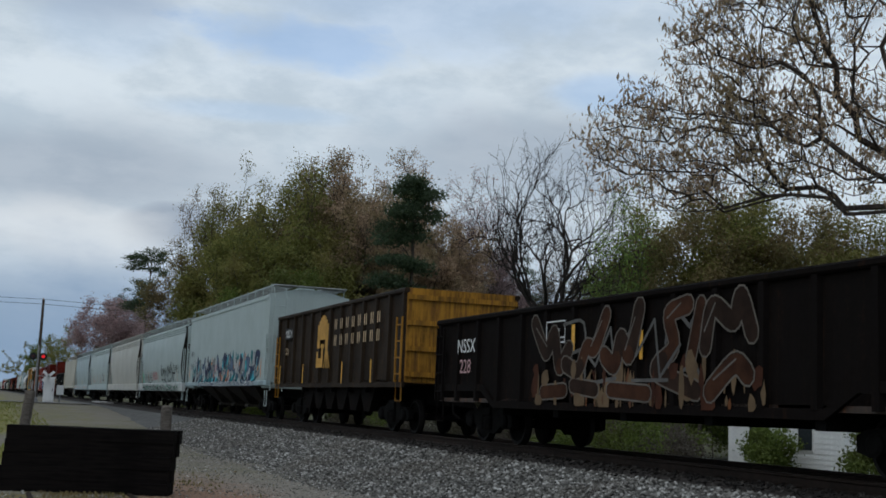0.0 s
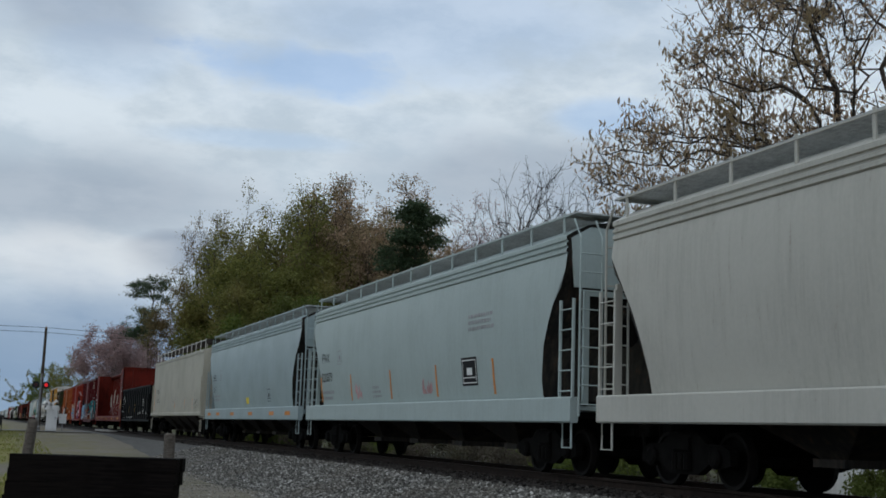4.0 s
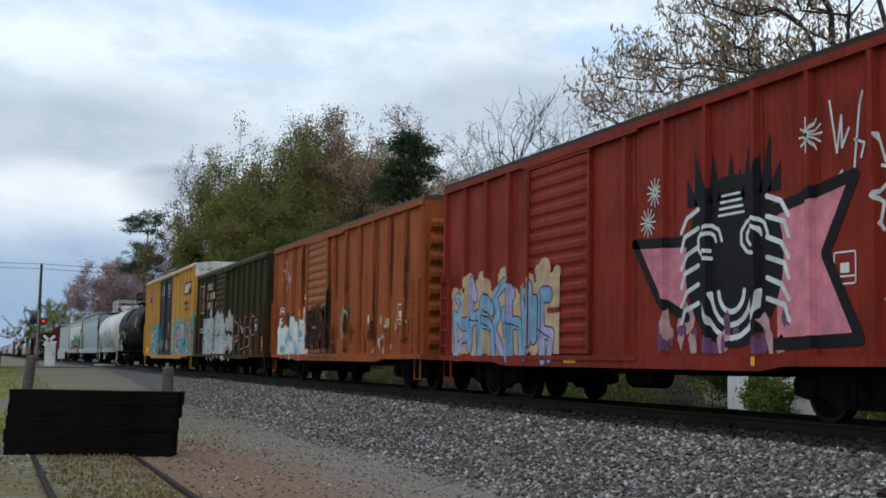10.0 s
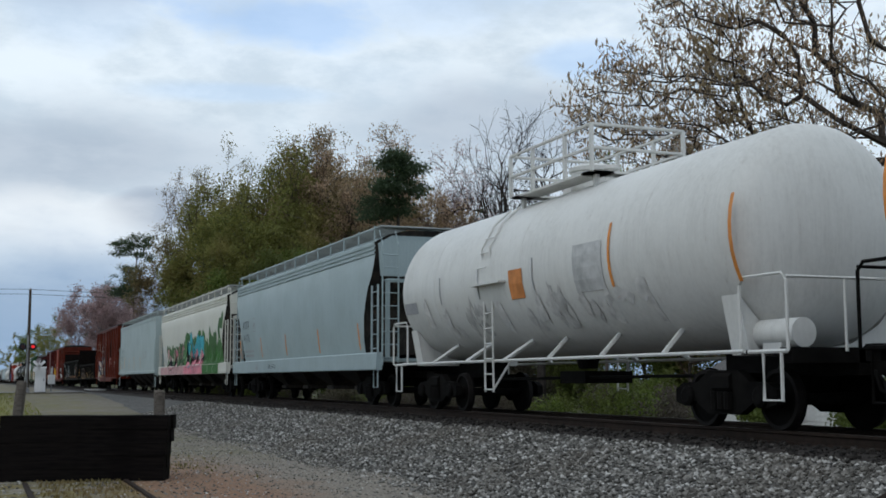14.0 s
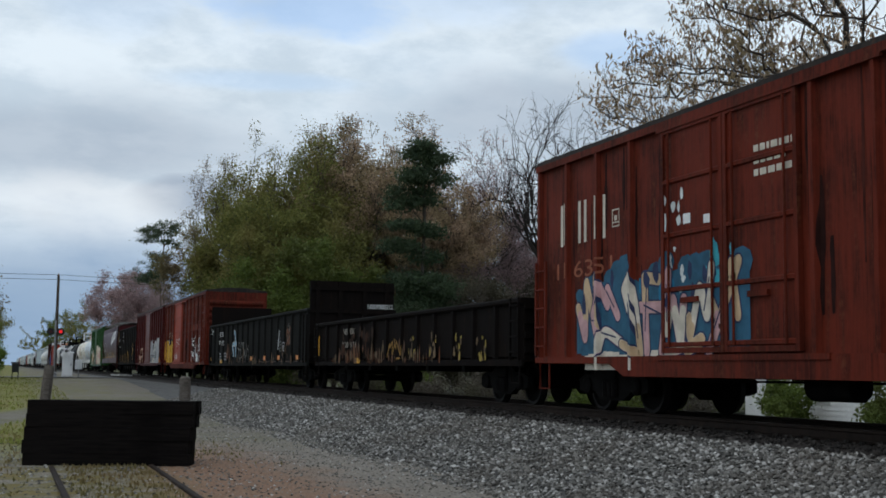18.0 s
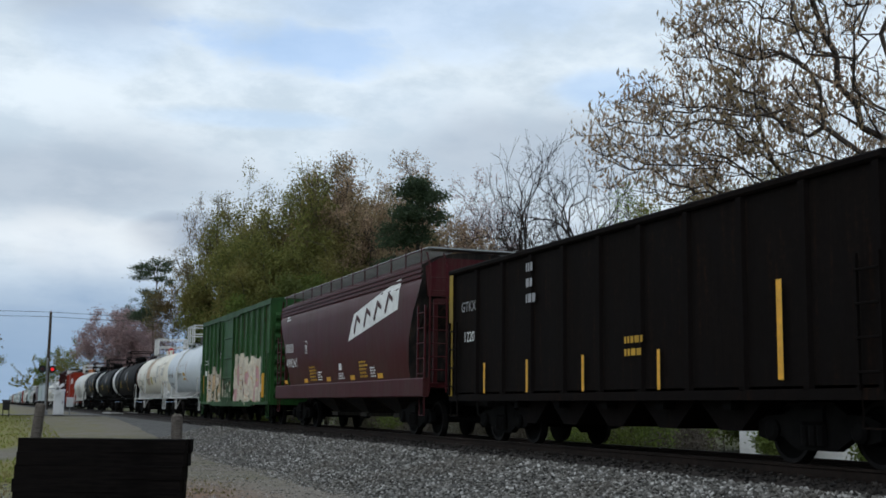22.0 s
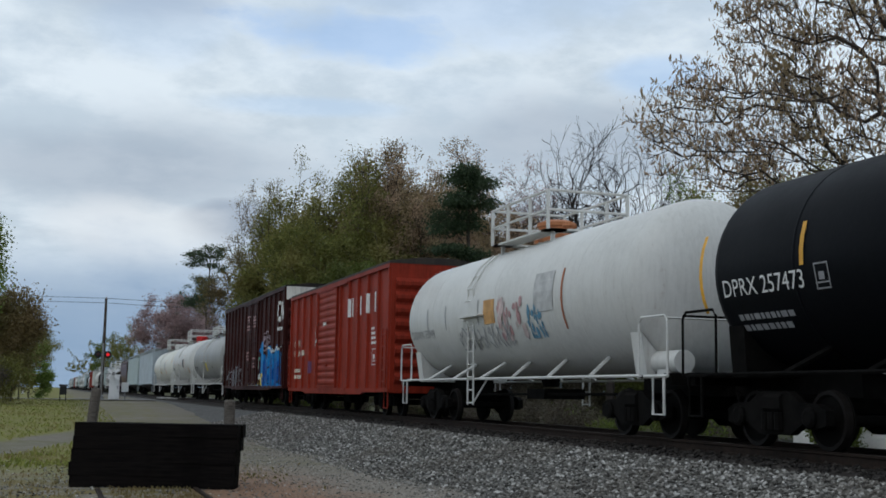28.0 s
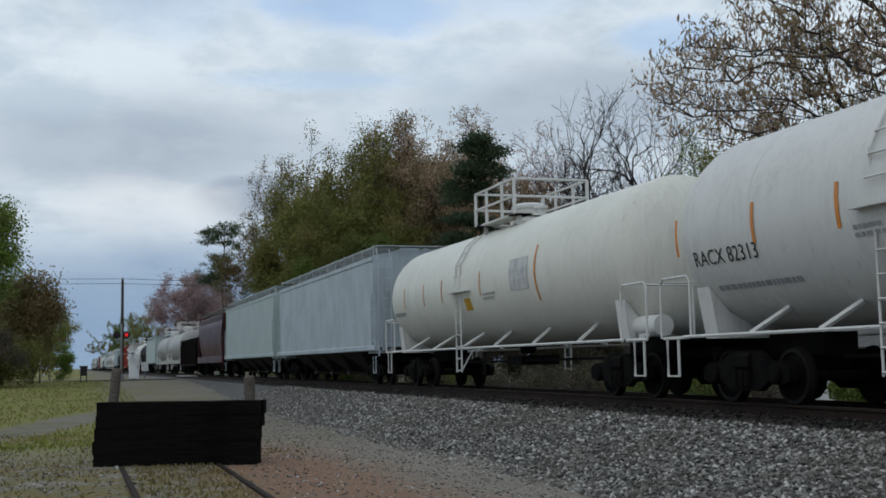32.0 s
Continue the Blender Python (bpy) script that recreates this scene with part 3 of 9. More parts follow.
        for a in ((u, u + w, z, z + t), (u, u + w, z + h - t, z + h), (u, u + t, z, z + h), (u + w - t, u + w, z, z + h), (u + w * 0.3, u + w * 0.7, z + h * 0.35, z + h * 0.65), (u, u + w, z + h * 0.22, z + h * 0.22 + t)):
            flat_rect(m, *a)
        return self.put("stencil_box", m, mat)

    def blocks(self, u, z, w, h, n, mat, gap=0.3, name="owner_mark"):
        """Large lettering reduced to plain blocks."""
        m = M()
        d = w / n
        for i in range(n):
            a, b = u + i * d, u + i * d + d * (1 - gap)
            t = 0.3 * (b - a)
            flat_rect(m, a, a + t, z, z + h)
            flat_rect(m, b - t, b, z, z + h)
        return self.put(name, m, mat)


def flat_rect(m, u0, u1, z0, z1, e=0.0, k=0):
    m.add([(u0, z0, e), (u1, z0, e), (u1, z1, e), (u0, z1, e)], [(0, 1, 2, 3)], k)


def stroke(m, pts, w, e, k):
    """A thick painted line through the points (u, z), with round ends; each piece lies a hair above the last."""
    for j, ((a, b), (c, d)) in enumerate(zip(pts, pts[1:])):
        L = math.hypot(c - a, d - b) or 1e-6
        px, pz = -(d - b) / L * w / 2, (c - a) / L * w / 2
        f = e + 0.00028 * (j % 6)
        m.add([(a + px, b + pz, f), (a - px, b - pz, f), (c - px, d - pz, f), (c + px, d + pz, f)], [(0, 1, 2, 3)], k)
    for i, (a, b) in enumerate(pts):
        m.add([(a + math.cos(q * 0.7854 + 0.3) * w * 0.49, b + math.sin(q * 0.7854 + 0.3) * w * 0.49, e + 0.00014 + 0.00028 * (i % 6)) for q in range(8)], [tuple(range(8))], k)


LETTER = [  # abstract hooks, loops and spikes on a unit square
    [[(0.2, 0.0), (0.15, 0.7), (0.4, 1.0), (0.6, 0.8), (0.5, 0.55)], [(0.35, 0.1), (0.8, 0.25)]],
    [[(0.1, 1.0), (0.3, 0.4), (0.5, 0.75), (0.7, 0.2), (0.9, 0.5)], [(0.2, 0.05), (0.75, 0.0)]],
    [[(0.8, 0.1), (0.3, 0.0), (0.15, 0.5), (0.5, 0.9), (0.8, 0.6), (0.45, 0.35), (0.3, 0.6)]],
    [[(0.1, 0.0), (0.3, 0.95), (0.4, 0.3), (0.6, 1.0), (0.7, 0.1), (0.95, 0.6)]],
    [[(0.05, 0.5), (0.25, 0.9), (0.5, 0.55), (0.75, 1.0), (0.95, 0.6)], [(0.1, 0.05), (0.5, 0.3), (0.9, 0.05)]],
    [[(0.1, 0.1), (0.5, 0.5), (0.9, 0.95), (0.6, 0.9)], [(0.9, 0.95), (0.88, 0.55)], [(0.2, 0.5), (0.6, 0.1)]],
    [[(0.8, 1.0), (0.3, 0.85), (0.6, 0.5), (0.2, 0.3), (0.7, 0.0)], [(0.85, 0.75), (0.9, 0.2)]],
    [[(0.2, 0.0), (0.25, 1.0), (0.55, 0.8)], [(0.05, 0.55), (0.9, 0.4), (0.8, 0.0)]],
]


def graffiti(side, u, z, w, h, n, fills, outline, seed, thick=0.3, back=None, name="graffiti", label="", drips=0, layered=False):
    """A painted piece: n interlocking tangles with outline and fill; fills by turns, lower half in the second tone."""
    rnd = random.Random(seed)
    n = int(n * 1.45)
    mats = [outline] + list(fills) + ([back] if back else [])
    m = M()
    if back:
        kb = len(mats) - 1
        x, lay = u - 0.1, 0
        while x < u + w + 0.1:
            hh = h * rnd.uniform(0.75, 1.18)
            r = rnd.uniform(0.12, 0.3)
            lay += 1
            flat_rect(m, x, x + r * 1.4, z + rnd.uniform(0, 0.12), z + hh, 0.0004 * (lay % 5), kb)
            m.add([(x + r * 0.7 + math.cos(q * 0.7) * r, z + hh + math.sin(q * 0.7) * r * 0.8, 0.0002 + 0.0004 * (lay % 5)) for q in range(9)], [tuple(range(9))], kb)
            x += r * 1.1
    if back:
        side.put("painted_cloud", m, mats)
    d = w / n
    for i in range(n):
        m = M()
        L = LETTER[rnd.randrange(len(LETTER))]
        fl = rnd.random() < 0.5
        x0, sx, sh = u + i * d - d * 0.06, d * rnd.uniform(1.0, 1.25), rnd.uniform(-0.2, 0.3)
        hz = h * rnd.uniform(0.85, 1.08)
        z0 = z + rnd.uniform(-0.03, 0.06) * h
        e0 = 0.004 + 0.006 * (i % 3)
        cut = rnd.uniform(0.3, 0.6)
        for line in L:
            knots = [(1 - a if fl else a, b) for a, b in line]
            knots = [(a + rnd.uniform(-0.17, 0.17), min(1.0, max(0.02, b + rnd.uniform(-0.15, 0.15)))) for a, b in knots]
            pts = []
            for (a, b), (c, e) in zip(knots, knots[1:]):
                for q in range(4):
                    pts.append((a + (c - a) * q / 4, b + (e - b) * q / 4))
            pts.append(knots[-1])
            for _ in range(rnd.choice((0, 0, 1, 2))):
                pts = [pts[0]] + [tuple((pts[j - 1][k] + 2 * pts[j][k] + pts[j + 1][k]) / 4 for k in (0, 1)) for j in range(1, len(pts) - 1)] + [pts[-1]]
            pq = [(x0 + a * sx + sh * b * d, max(z, z0 + b * hz)) for a, b in pts]
            tw = thick * min(d, h) * rnd.uniform(0.85, 1.15)
            stroke(m, pq, tw + (0.06 if fills else 0.0), e0, 0)
            if fills:
                stroke(m, pq, tw, e0 + 0.0018, 1 if layered else 1 + i % len(fills))
                if len(fills) > 1:
                    k2 = 2 if layered else 1 + (i + 1) % len(fills)
                    for w, seg in enumerate(zip(pq, pq[1:])):
                        if max(seg[0][1], seg[1][1]) < z0 + hz * cut:
                            stroke(m, list(seg), tw * 0.94, e0 + 0.0036 + 0.00042 * (w % 6), k2)
                hi = [(a - tw * 0.2, b + tw * 0.2) for a, b in pq[1::4]]
                if len(hi) > 1:
                    stroke(m, hi[:2], 0.03, e0 + 0.0066, 0)
        side.put(name if name != "graffiti" else "painted_letter", m, [outline] + list(fills), label if i == 0 else "")
    if drips:
        m = M()
        for i in range(drips):
            x = u + rnd.uniform(0, w)
            flat_rect(m, x, x + 0.03, max(z - 0.02, z - rnd.uniform(0.1, 0.35)), z + h * rnd.uniform(0.5, 1.2), 0.001, 0)
        side.put("paint_drips", m, outline)


def scrawl(side, u, z, w, h, mat, seed, t=0.05, n=4, name="spray_tag"):
    rnd = random.Random(seed)
    m = M()
    d = w / n
    for i in range(n):
        for line in LETTER[rnd.randrange(len(LETTER))]:
            stroke(m, [(u + (i + a * 0.9 + rnd.uniform(-0.25, 0.25)) * d, z + (b + rnd.uniform(-0.2, 0.2)) * h) for a, b in line], t, 0.001 + 0.0012 * (i % 3), 0)
    return side.put(name, m, mat)


def splotches(side, u, z, w, h, mats, seed, n=30, lo=0.08, hi=0.4, name="paint_patch"):
    """Uneven daubs of paint or bare patches."""
    rnd = random.Random(seed)
    m = M()
    for i in range(n * 3):
        cx, cz = u + rnd.random() * w, z + rnd.random() * h
        rx, rz = rnd.uniform(lo, hi) * 0.42, rnd.uniform(lo, hi) * 0.75
        k = 9
        m.add([(cx + math.cos(q * 2 * math.pi / k) * rx * rnd.uniform(0.5, 1.1), max(z - 0.02, cz + math.sin(q * 2 * math.pi / k) * rz * rnd.uniform(0.5, 1.1)), 0.0006 * (i % 29)) for q in range(k)], [tuple(range(k))], rnd.randrange(len(mats)))
    return side.put(name, m, mats)


def streaks(side, u, z, w, h, mats, seed, n=30, name="rust_streak", lift=0.0):
    """Thin uneven runs of rust or old paint that hang down the side."""
    rnd = random.Random(seed)
    m = M()
    for i in range(n):
        x, b = u + rnd.random() * w, rnd.uniform(0.015, 0.07)
        z0 = z + rnd.random() ** 2 * h * 0.5
        z1 = z0 + h * rnd.uniform(0.2, 0.6)
        e = 0.0004 * (i % 23)
        zm = (z0 + z1) / 2
        m.add([(x - b * 0.4, z0, e), (x + b * 0.5, z0, e), (x + b * rnd.uniform(0.6, 1.2), zm, e), (x + b * 0.2, z1, e), (x - b * rnd.uniform(0.6, 1.2), zm, e)], [(0, 1, 2, 3, 4)], rnd.randrange(len(mats)))
    return side.put(name, m, mats, "", lift)


def weather(side, length, sill, top, ribs, mats, seed, per=5, wide=0.11, reach=0.75, door=(0.0, 0.0)):
    """Ragged stains that hang beside the posts of a car's side."""
    rnd = random.Random(seed)
    m = M()
    for i in range(ribs + 1):
        c = 0.12 + (length - 0.24) * i / ribs
        for j in range(per):
            x = c + rnd.choice((-1, 1)) * rnd.uniform(0.08, 0.3)
            if not 0.05 < x < length - 0.05 or door[0] * length - 0.1 < x < door[1] * length + 0.1:
                continue
            b = wide * rnd.uniform(0.25, 1.0)
            z1 = sill + (top - sill - 0.25) * (1.0 if rnd.random() < 0.45 else rnd.uniform(0.3, 0.9))
            z0 = max(sill + 0.14, z1 - (top - sill) * reach * rnd.uniform(0.25, 1.0))
            e = 0.0004 * (j % 7) + 0.003 * (i % 2)
            n = 6
            left = [(x - b * rnd.uniform(0.25, 0.6) * math.sin(math.pi * (0.08 + 0.84 * q / n)) ** 0.5, z0 + (z1 - z0) * q / n, e) for q in range(n + 1)]
            right = [(x + b * rnd.uniform(0.25, 0.6) * math.sin(math.pi * (0.08 + 0.84 * q / n)) ** 0.5, z0 + (z1 - z0) * q / n, e) for q in range(n + 1)]
            k = rnd.randrange(len(mats))
            for q in range(n):
                m.add([left[q], right[q], right[q + 1], left[q + 1]], [(0, 1, 2, 3)], k)
    return side.put("weather_stain", m, mats, "", -0.006)


def stain(name, col):
    return plain("stain_" + name, col, 0.75, 0, 0.5, 2.5, 0.1, 0.08)


def spray(name, col):
    return plain("spray_" + name, col, 0.6, 0, 0.28, 4.0, 0.05, 0.12)


TEAL, AQUA, PINK = spray("teal", (0.02, 0.16, 0.18)), spray("aqua", (0.06, 0.38, 0.46)), spray("pink", (0.62, 0.22, 0.27))
SKYB, DEEPB, MINT = spray("sky_blue", (0.20, 0.36, 0.50)), spray("deep_blue", (0.02, 0.09, 0.30)), spray("mint", (0.18, 0.50, 0.36))
BONE, SILV, TAN = spray("bone", (0.62, 0.56, 0.46)), spray("silver", (0.42, 0.43, 0.43)), spray("tan", (0.50, 0.36, 0.22))
MOSS, LEMON, PURP = spray("moss", (0.06, 0.16, 0.05)), spray("lemon", (0.75, 0.58, 0.08)), spray("purple", (0.16, 0.07, 0.14))
ORNG, PALE, INK = spray("orange", (0.62, 0.24, 0.08)), spray("pale", (0.62, 0.66, 0.64)), spray("ink", (0.012, 0.012, 0.014))
OCHRE, BLUSH, NAVY = spray("ochre", (0.52, 0.30, 0.04)), spray("blush", (0.50, 0.30, 0.30)), spray("navy", (0.03, 0.04, 0.09))
LILAC = spray("lilac", (0.36, 0.34, 0.50))

TRAIN = []
V = 20.468


def car_thing(name, label, category, near, far):
    ob = thing(name, label, category, "train of freight cars")
    TRAIN.append((ob, (near + far) / 2))
    return ob, (far - near) / 2


# ---- box cars ----


def box_car(near, far, top, sill, paintm, label, ribs=12, door=(0.44, 0.60), door_mat=None, corrugated=True, roofm=None, end_top=None, end_ribs=8, double=False, sill_step=0.03, panel_ribs=0):
    car, h = car_thing("box_car", label, "box car", near, far)
    W, POST = HALF - 0.08, 0.08
    roofm = roofm or paint("dark_roof", (0.035, 0.03, 0.028), 0.4, 0.2)
    door_mat = door_mat or paintm
    part("body", M().box(-h + 0.05, h - 0.05, -W, W, sill + 0.02, top - 0.06), paintm, car)
    # roof
    m = M()
    pr = [(-W - 0.06, top - 0.08), (W + 0.06, top - 0.08), (W + 0.06, top), (0.5, top + 0.13), (-0.5, top + 0.13), (-W - 0.06, top)]
    m.prism(pr, -h, h)
    roof = part("roof", m, roofm, car)
    sm = M().prism([(-W - 0.05, top + 0.004), (W + 0.05, top + 0.004), (0.5, top + 0.165), (-0.5, top + 0.165)], -0.035, 0.035).mesh("roof_rib", [roofm])
    for i in range(12):
        part("roof_rib", sm, None, roof, at=(-h + 0.5 + (2 * h - 1.0) * i / 11, 0, 0))
    # side posts
    x0, x1 = h - door[0] * 2 * h, h - door[1] * 2 * h
    rib = M()
    rib.add([(-0.07, 0, sill + 0.12), (-0.04, POST, sill + 0.12), (0.04, POST, sill + 0.12), (0.07, 0, sill + 0.12), (-0.07, 0, top - 0.1), (-0.04, POST, top - 0.1), (0.04, POST, top - 0.1), (0.07, 0, top - 0.1)],
            [(0, 4, 5, 1), (1, 5, 6, 2), (2, 6, 7, 3), (0, 1, 2, 3), (4, 7, 6, 5)])
    rib = rib.mesh("side_post", [paintm])
    fix_normals(rib)
    for s in (1, -1):
        for i in range(ribs + 1):
            x = -h + 0.12 + (2 * h - 0.24) * i / ribs
            if x1 - 0.05 < x < x0 + 0.05 and s > 0:
                continue
            part("side_post", rib, None, car, at=(x, s * W, 0, 0 if s > 0 else 180))
    if panel_ribs:
        m = M()
        for i in range(ribs):
            a, b = -h + 0.2 + (2 * h - 0.24) * i / ribs, -h + 0.04 + (2 * h - 0.24) * (i + 1) / ribs
            if b > x1 - 0.05 and a < x0 + 0.05:
                continue
            for q in range(panel_ribs):
                z = sill + 1.75 + (top - sill - 2.1) * q / (panel_ribs - 1)
                m.prism([(W - 0.005, z), (W + 0.032, z + 0.03), (W + 0.032, z + 0.06), (W - 0.005, z + 0.12)], a, b)
        tagged(part("panel_rib", m, paintm, car), kind="stuff")
    # sill and top chord
    for s in (1, -1):
        m = M()
        lo = sill - 0.04
        e = 2.9
        m.prism_y([(-h, sill + 0.12), (-h, sill + 0.02), (-h + e, sill), (-h + e + 0.5, lo - sill_step), (h - e - 0.5, lo - sill_step), (h - e, sill), (h, sill + 0.02), (h, sill + 0.12)], min(s * (W - 0.02), s * (W + 0.085)), max(s * (W - 0.02), s * (W + 0.085)))
        part("side_sill", m, paintm, car)
        part("top_chord", M().box(-h + 0.02, h - 0.02, min(s * W, s * (W + 0.09)), max(s * W, s * (W + 0.09)), top - 0.2, top - 0.085), paintm, car)
    # door
    halves = [(x1, x0)] if not double else [(x1, (x0 + x1) / 2 - 0.01), ((x0 + x1) / 2 + 0.01, x0)]
    for a, b in halves:
        d = part("door", M().box(a, b, W + 0.004, W + 0.05, sill + 0.16, top - 0.22), door_mat, car)
        n = 14 if corrugated else 4
        hh = (top - sill - 0.5) / n
        bar = M().prism([(W + 0.05, 0), (W + 0.078, 0.25 * hh), (W + 0.078, 0.6 * hh), (W + 0.05, 0.8 * hh)] if corrugated else [(W + 0.05, 0), (W + 0.085, 0.02), (W + 0.085, 0.07), (W + 0.05, 0.09)], a + 0.06, b - 0.06)
        bar = bar.mesh("door_rib", [door_mat])
        for i in range(n):
            part("door_rib", bar, None, d, at=(0, 0, sill + 0.24 + i * hh))
        edge = M()
        for x in (a + 0.04, b - 0.04):
            edge.box(x - 0.04, x + 0.04, W + 0.05, W + 0.085, sill + 0.16, top - 0.22)
        for z in (sill + 0.16, top - 0.3):
            edge.box(a + 0.08, b - 0.08, W + 0.05, W + 0.082, z, z + 0.08)
        part("door_frame", edge, door_mat, d)
        m = M()
        for x in (a + 0.25, b - 0.25) if double else (b - 0.2,):
            m.tube([(x, W + 0.10, sill + 0.25), (x, W + 0.10, top - 0.3)], 0.022, 6)
        m.box((a + b) / 2 - 0.2, (a + b) / 2 + 0.25, W + 0.05, W + 0.11, sill + 0.9, sill + 0.98)
        part("lock_bar", m, door_mat, d)
    part("door_track", M().box(x1 - 1.6 if not double else x1 - 0.6, x0 + 0.1, W + 0.05, W + 0.11, sill + 0.05, sill + 0.13), door_mat, car)
    part("door_track", M().box(x1 - 1.6, x0 + 0.1, W + 0.05, W + 0.1, top - 0.25, top - 0.2), door_mat, car)
    # ends with pressed ribs
    er = M()
    hz = (top - sill - 0.7) / end_ribs
    er.prism_y([(0, 0), (0.10, 0.3 * hz), (0.10, 0.55 * hz), (0, 0.85 * hz)], -W + 0.12, W - 0.12)
    er = er.mesh("end_rib", [paintm])
    for s in (1, -1):
        e = part("end_wall", M().box(min(s * (h - 0.05), s * (h - 0.01)), max(s * (h - 0.05), s * (h - 0.01)), -W - 0.01, W + 0.01, sill, top - 0.03), paintm, car)
        for i in range(end_ribs):
            part("end_rib", er, None, e, at=(s * (h - 0.012), 0, sill + 0.25 + i * hz, 0 if s > 0 else 180))
        if end_top:
            part("height_panel", M().box(min(s * (h - 0.01), s * (h + 0.02)), max(s * (h - 0.01), s * (h + 0.02)), -W, W, top - 0.62, top - 0.05), end_top, e, "white excess height panel")
    lad = ladder_mesh(paintm, sill + 0.15, sill + 1.9, 0.42, 5)
    for s in (1, -1):
        part("ladder", lad, None, car, at=(s * (h - 0.32), W + 0.115, 0))
        part("ladder", lad, None, car, at=(s * (h - 0.32), -W - 0.115, 0, 180))
        for y in (1, -1):
            m = M()
            stirrup(m, s * (h - 0.32), y * (W + 0.03), sill - 0.45, sill + 0.1)
            part("sill_step", m, paintm, car)
    m = M()
    m.box(-h + 0.3, h - 0.3, -0.2, 0.2, 0.72, sill + 0.05)
    for q in (-0.25, 0.0, 0.3):
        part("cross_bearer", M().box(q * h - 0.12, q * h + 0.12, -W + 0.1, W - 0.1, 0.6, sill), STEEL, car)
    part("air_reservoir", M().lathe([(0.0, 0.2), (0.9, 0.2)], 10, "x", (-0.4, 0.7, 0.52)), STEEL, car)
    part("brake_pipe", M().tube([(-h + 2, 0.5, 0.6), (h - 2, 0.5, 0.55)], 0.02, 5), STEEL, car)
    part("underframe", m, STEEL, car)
    trucks(car, h, 2.1)
    # where the paint has to step over posts and doors
    cuts = []
    for i in range(ribs + 1):
        x = -h + 0.12 + (2 * h - 0.24) * i / ribs
        if not (x1 - 0.05 < x < x0 + 0.05):
            cuts += [(h - x - 0.07, 0.0), (h - x - 0.04, POST), (h - x + 0.04, POST), (h - x + 0.07, 0.0)]
    d = 0.079 if corrugated else 0.051
    u0, u1 = h - x0, h - x1
    cuts = [q for q in cuts if q[0] < u0 - 0.02 or q[0] > u1 + 0.02] + [(u0 - 0.012, 0.0), (u0 - 0.008, d), (u1 + 0.008, d), (u1 + 0.012, 0.0)]
    cuts.sort()
    return car, Side(car, h, lambda z: W, 0.0085, cuts), h


# ---- covered hoppers ----


def hopper_profile(kind, top, sill):
    """Half section (y, z) from the sill up to the roof middle."""
    if kind == "round":
        return [(1.34, sill), (1.40, sill + 0.35), (1.475, sill + 1.0), (1.505, sill + 1.7), (1.49, sill + 2.3), (1.455, top - 0.40), (1.435, top - 0.385), (1.475, top - 0.365), (1.475, top - 0.31), (1.44, top - 0.29), (1.44, top - 0.265), (1.475, top - 0.25), (1.475, top - 0.20), (1.44, top - 0.18), (1.44, top - 0.155), (1.475, top - 0.14), (1.475, top - 0.07), (1.42, top - 0.04), (1.36, top), (1.05, top + 0.16), (0.5, top + 0.27), (0.0, top + 0.29)]
    return [(1.47, sill), (1.47, top - 0.14), (1.50, top - 0.14), (1.50, top), (1.40, top + 0.03), (0.6, top + 0.22), (0.0, top + 0.24)]


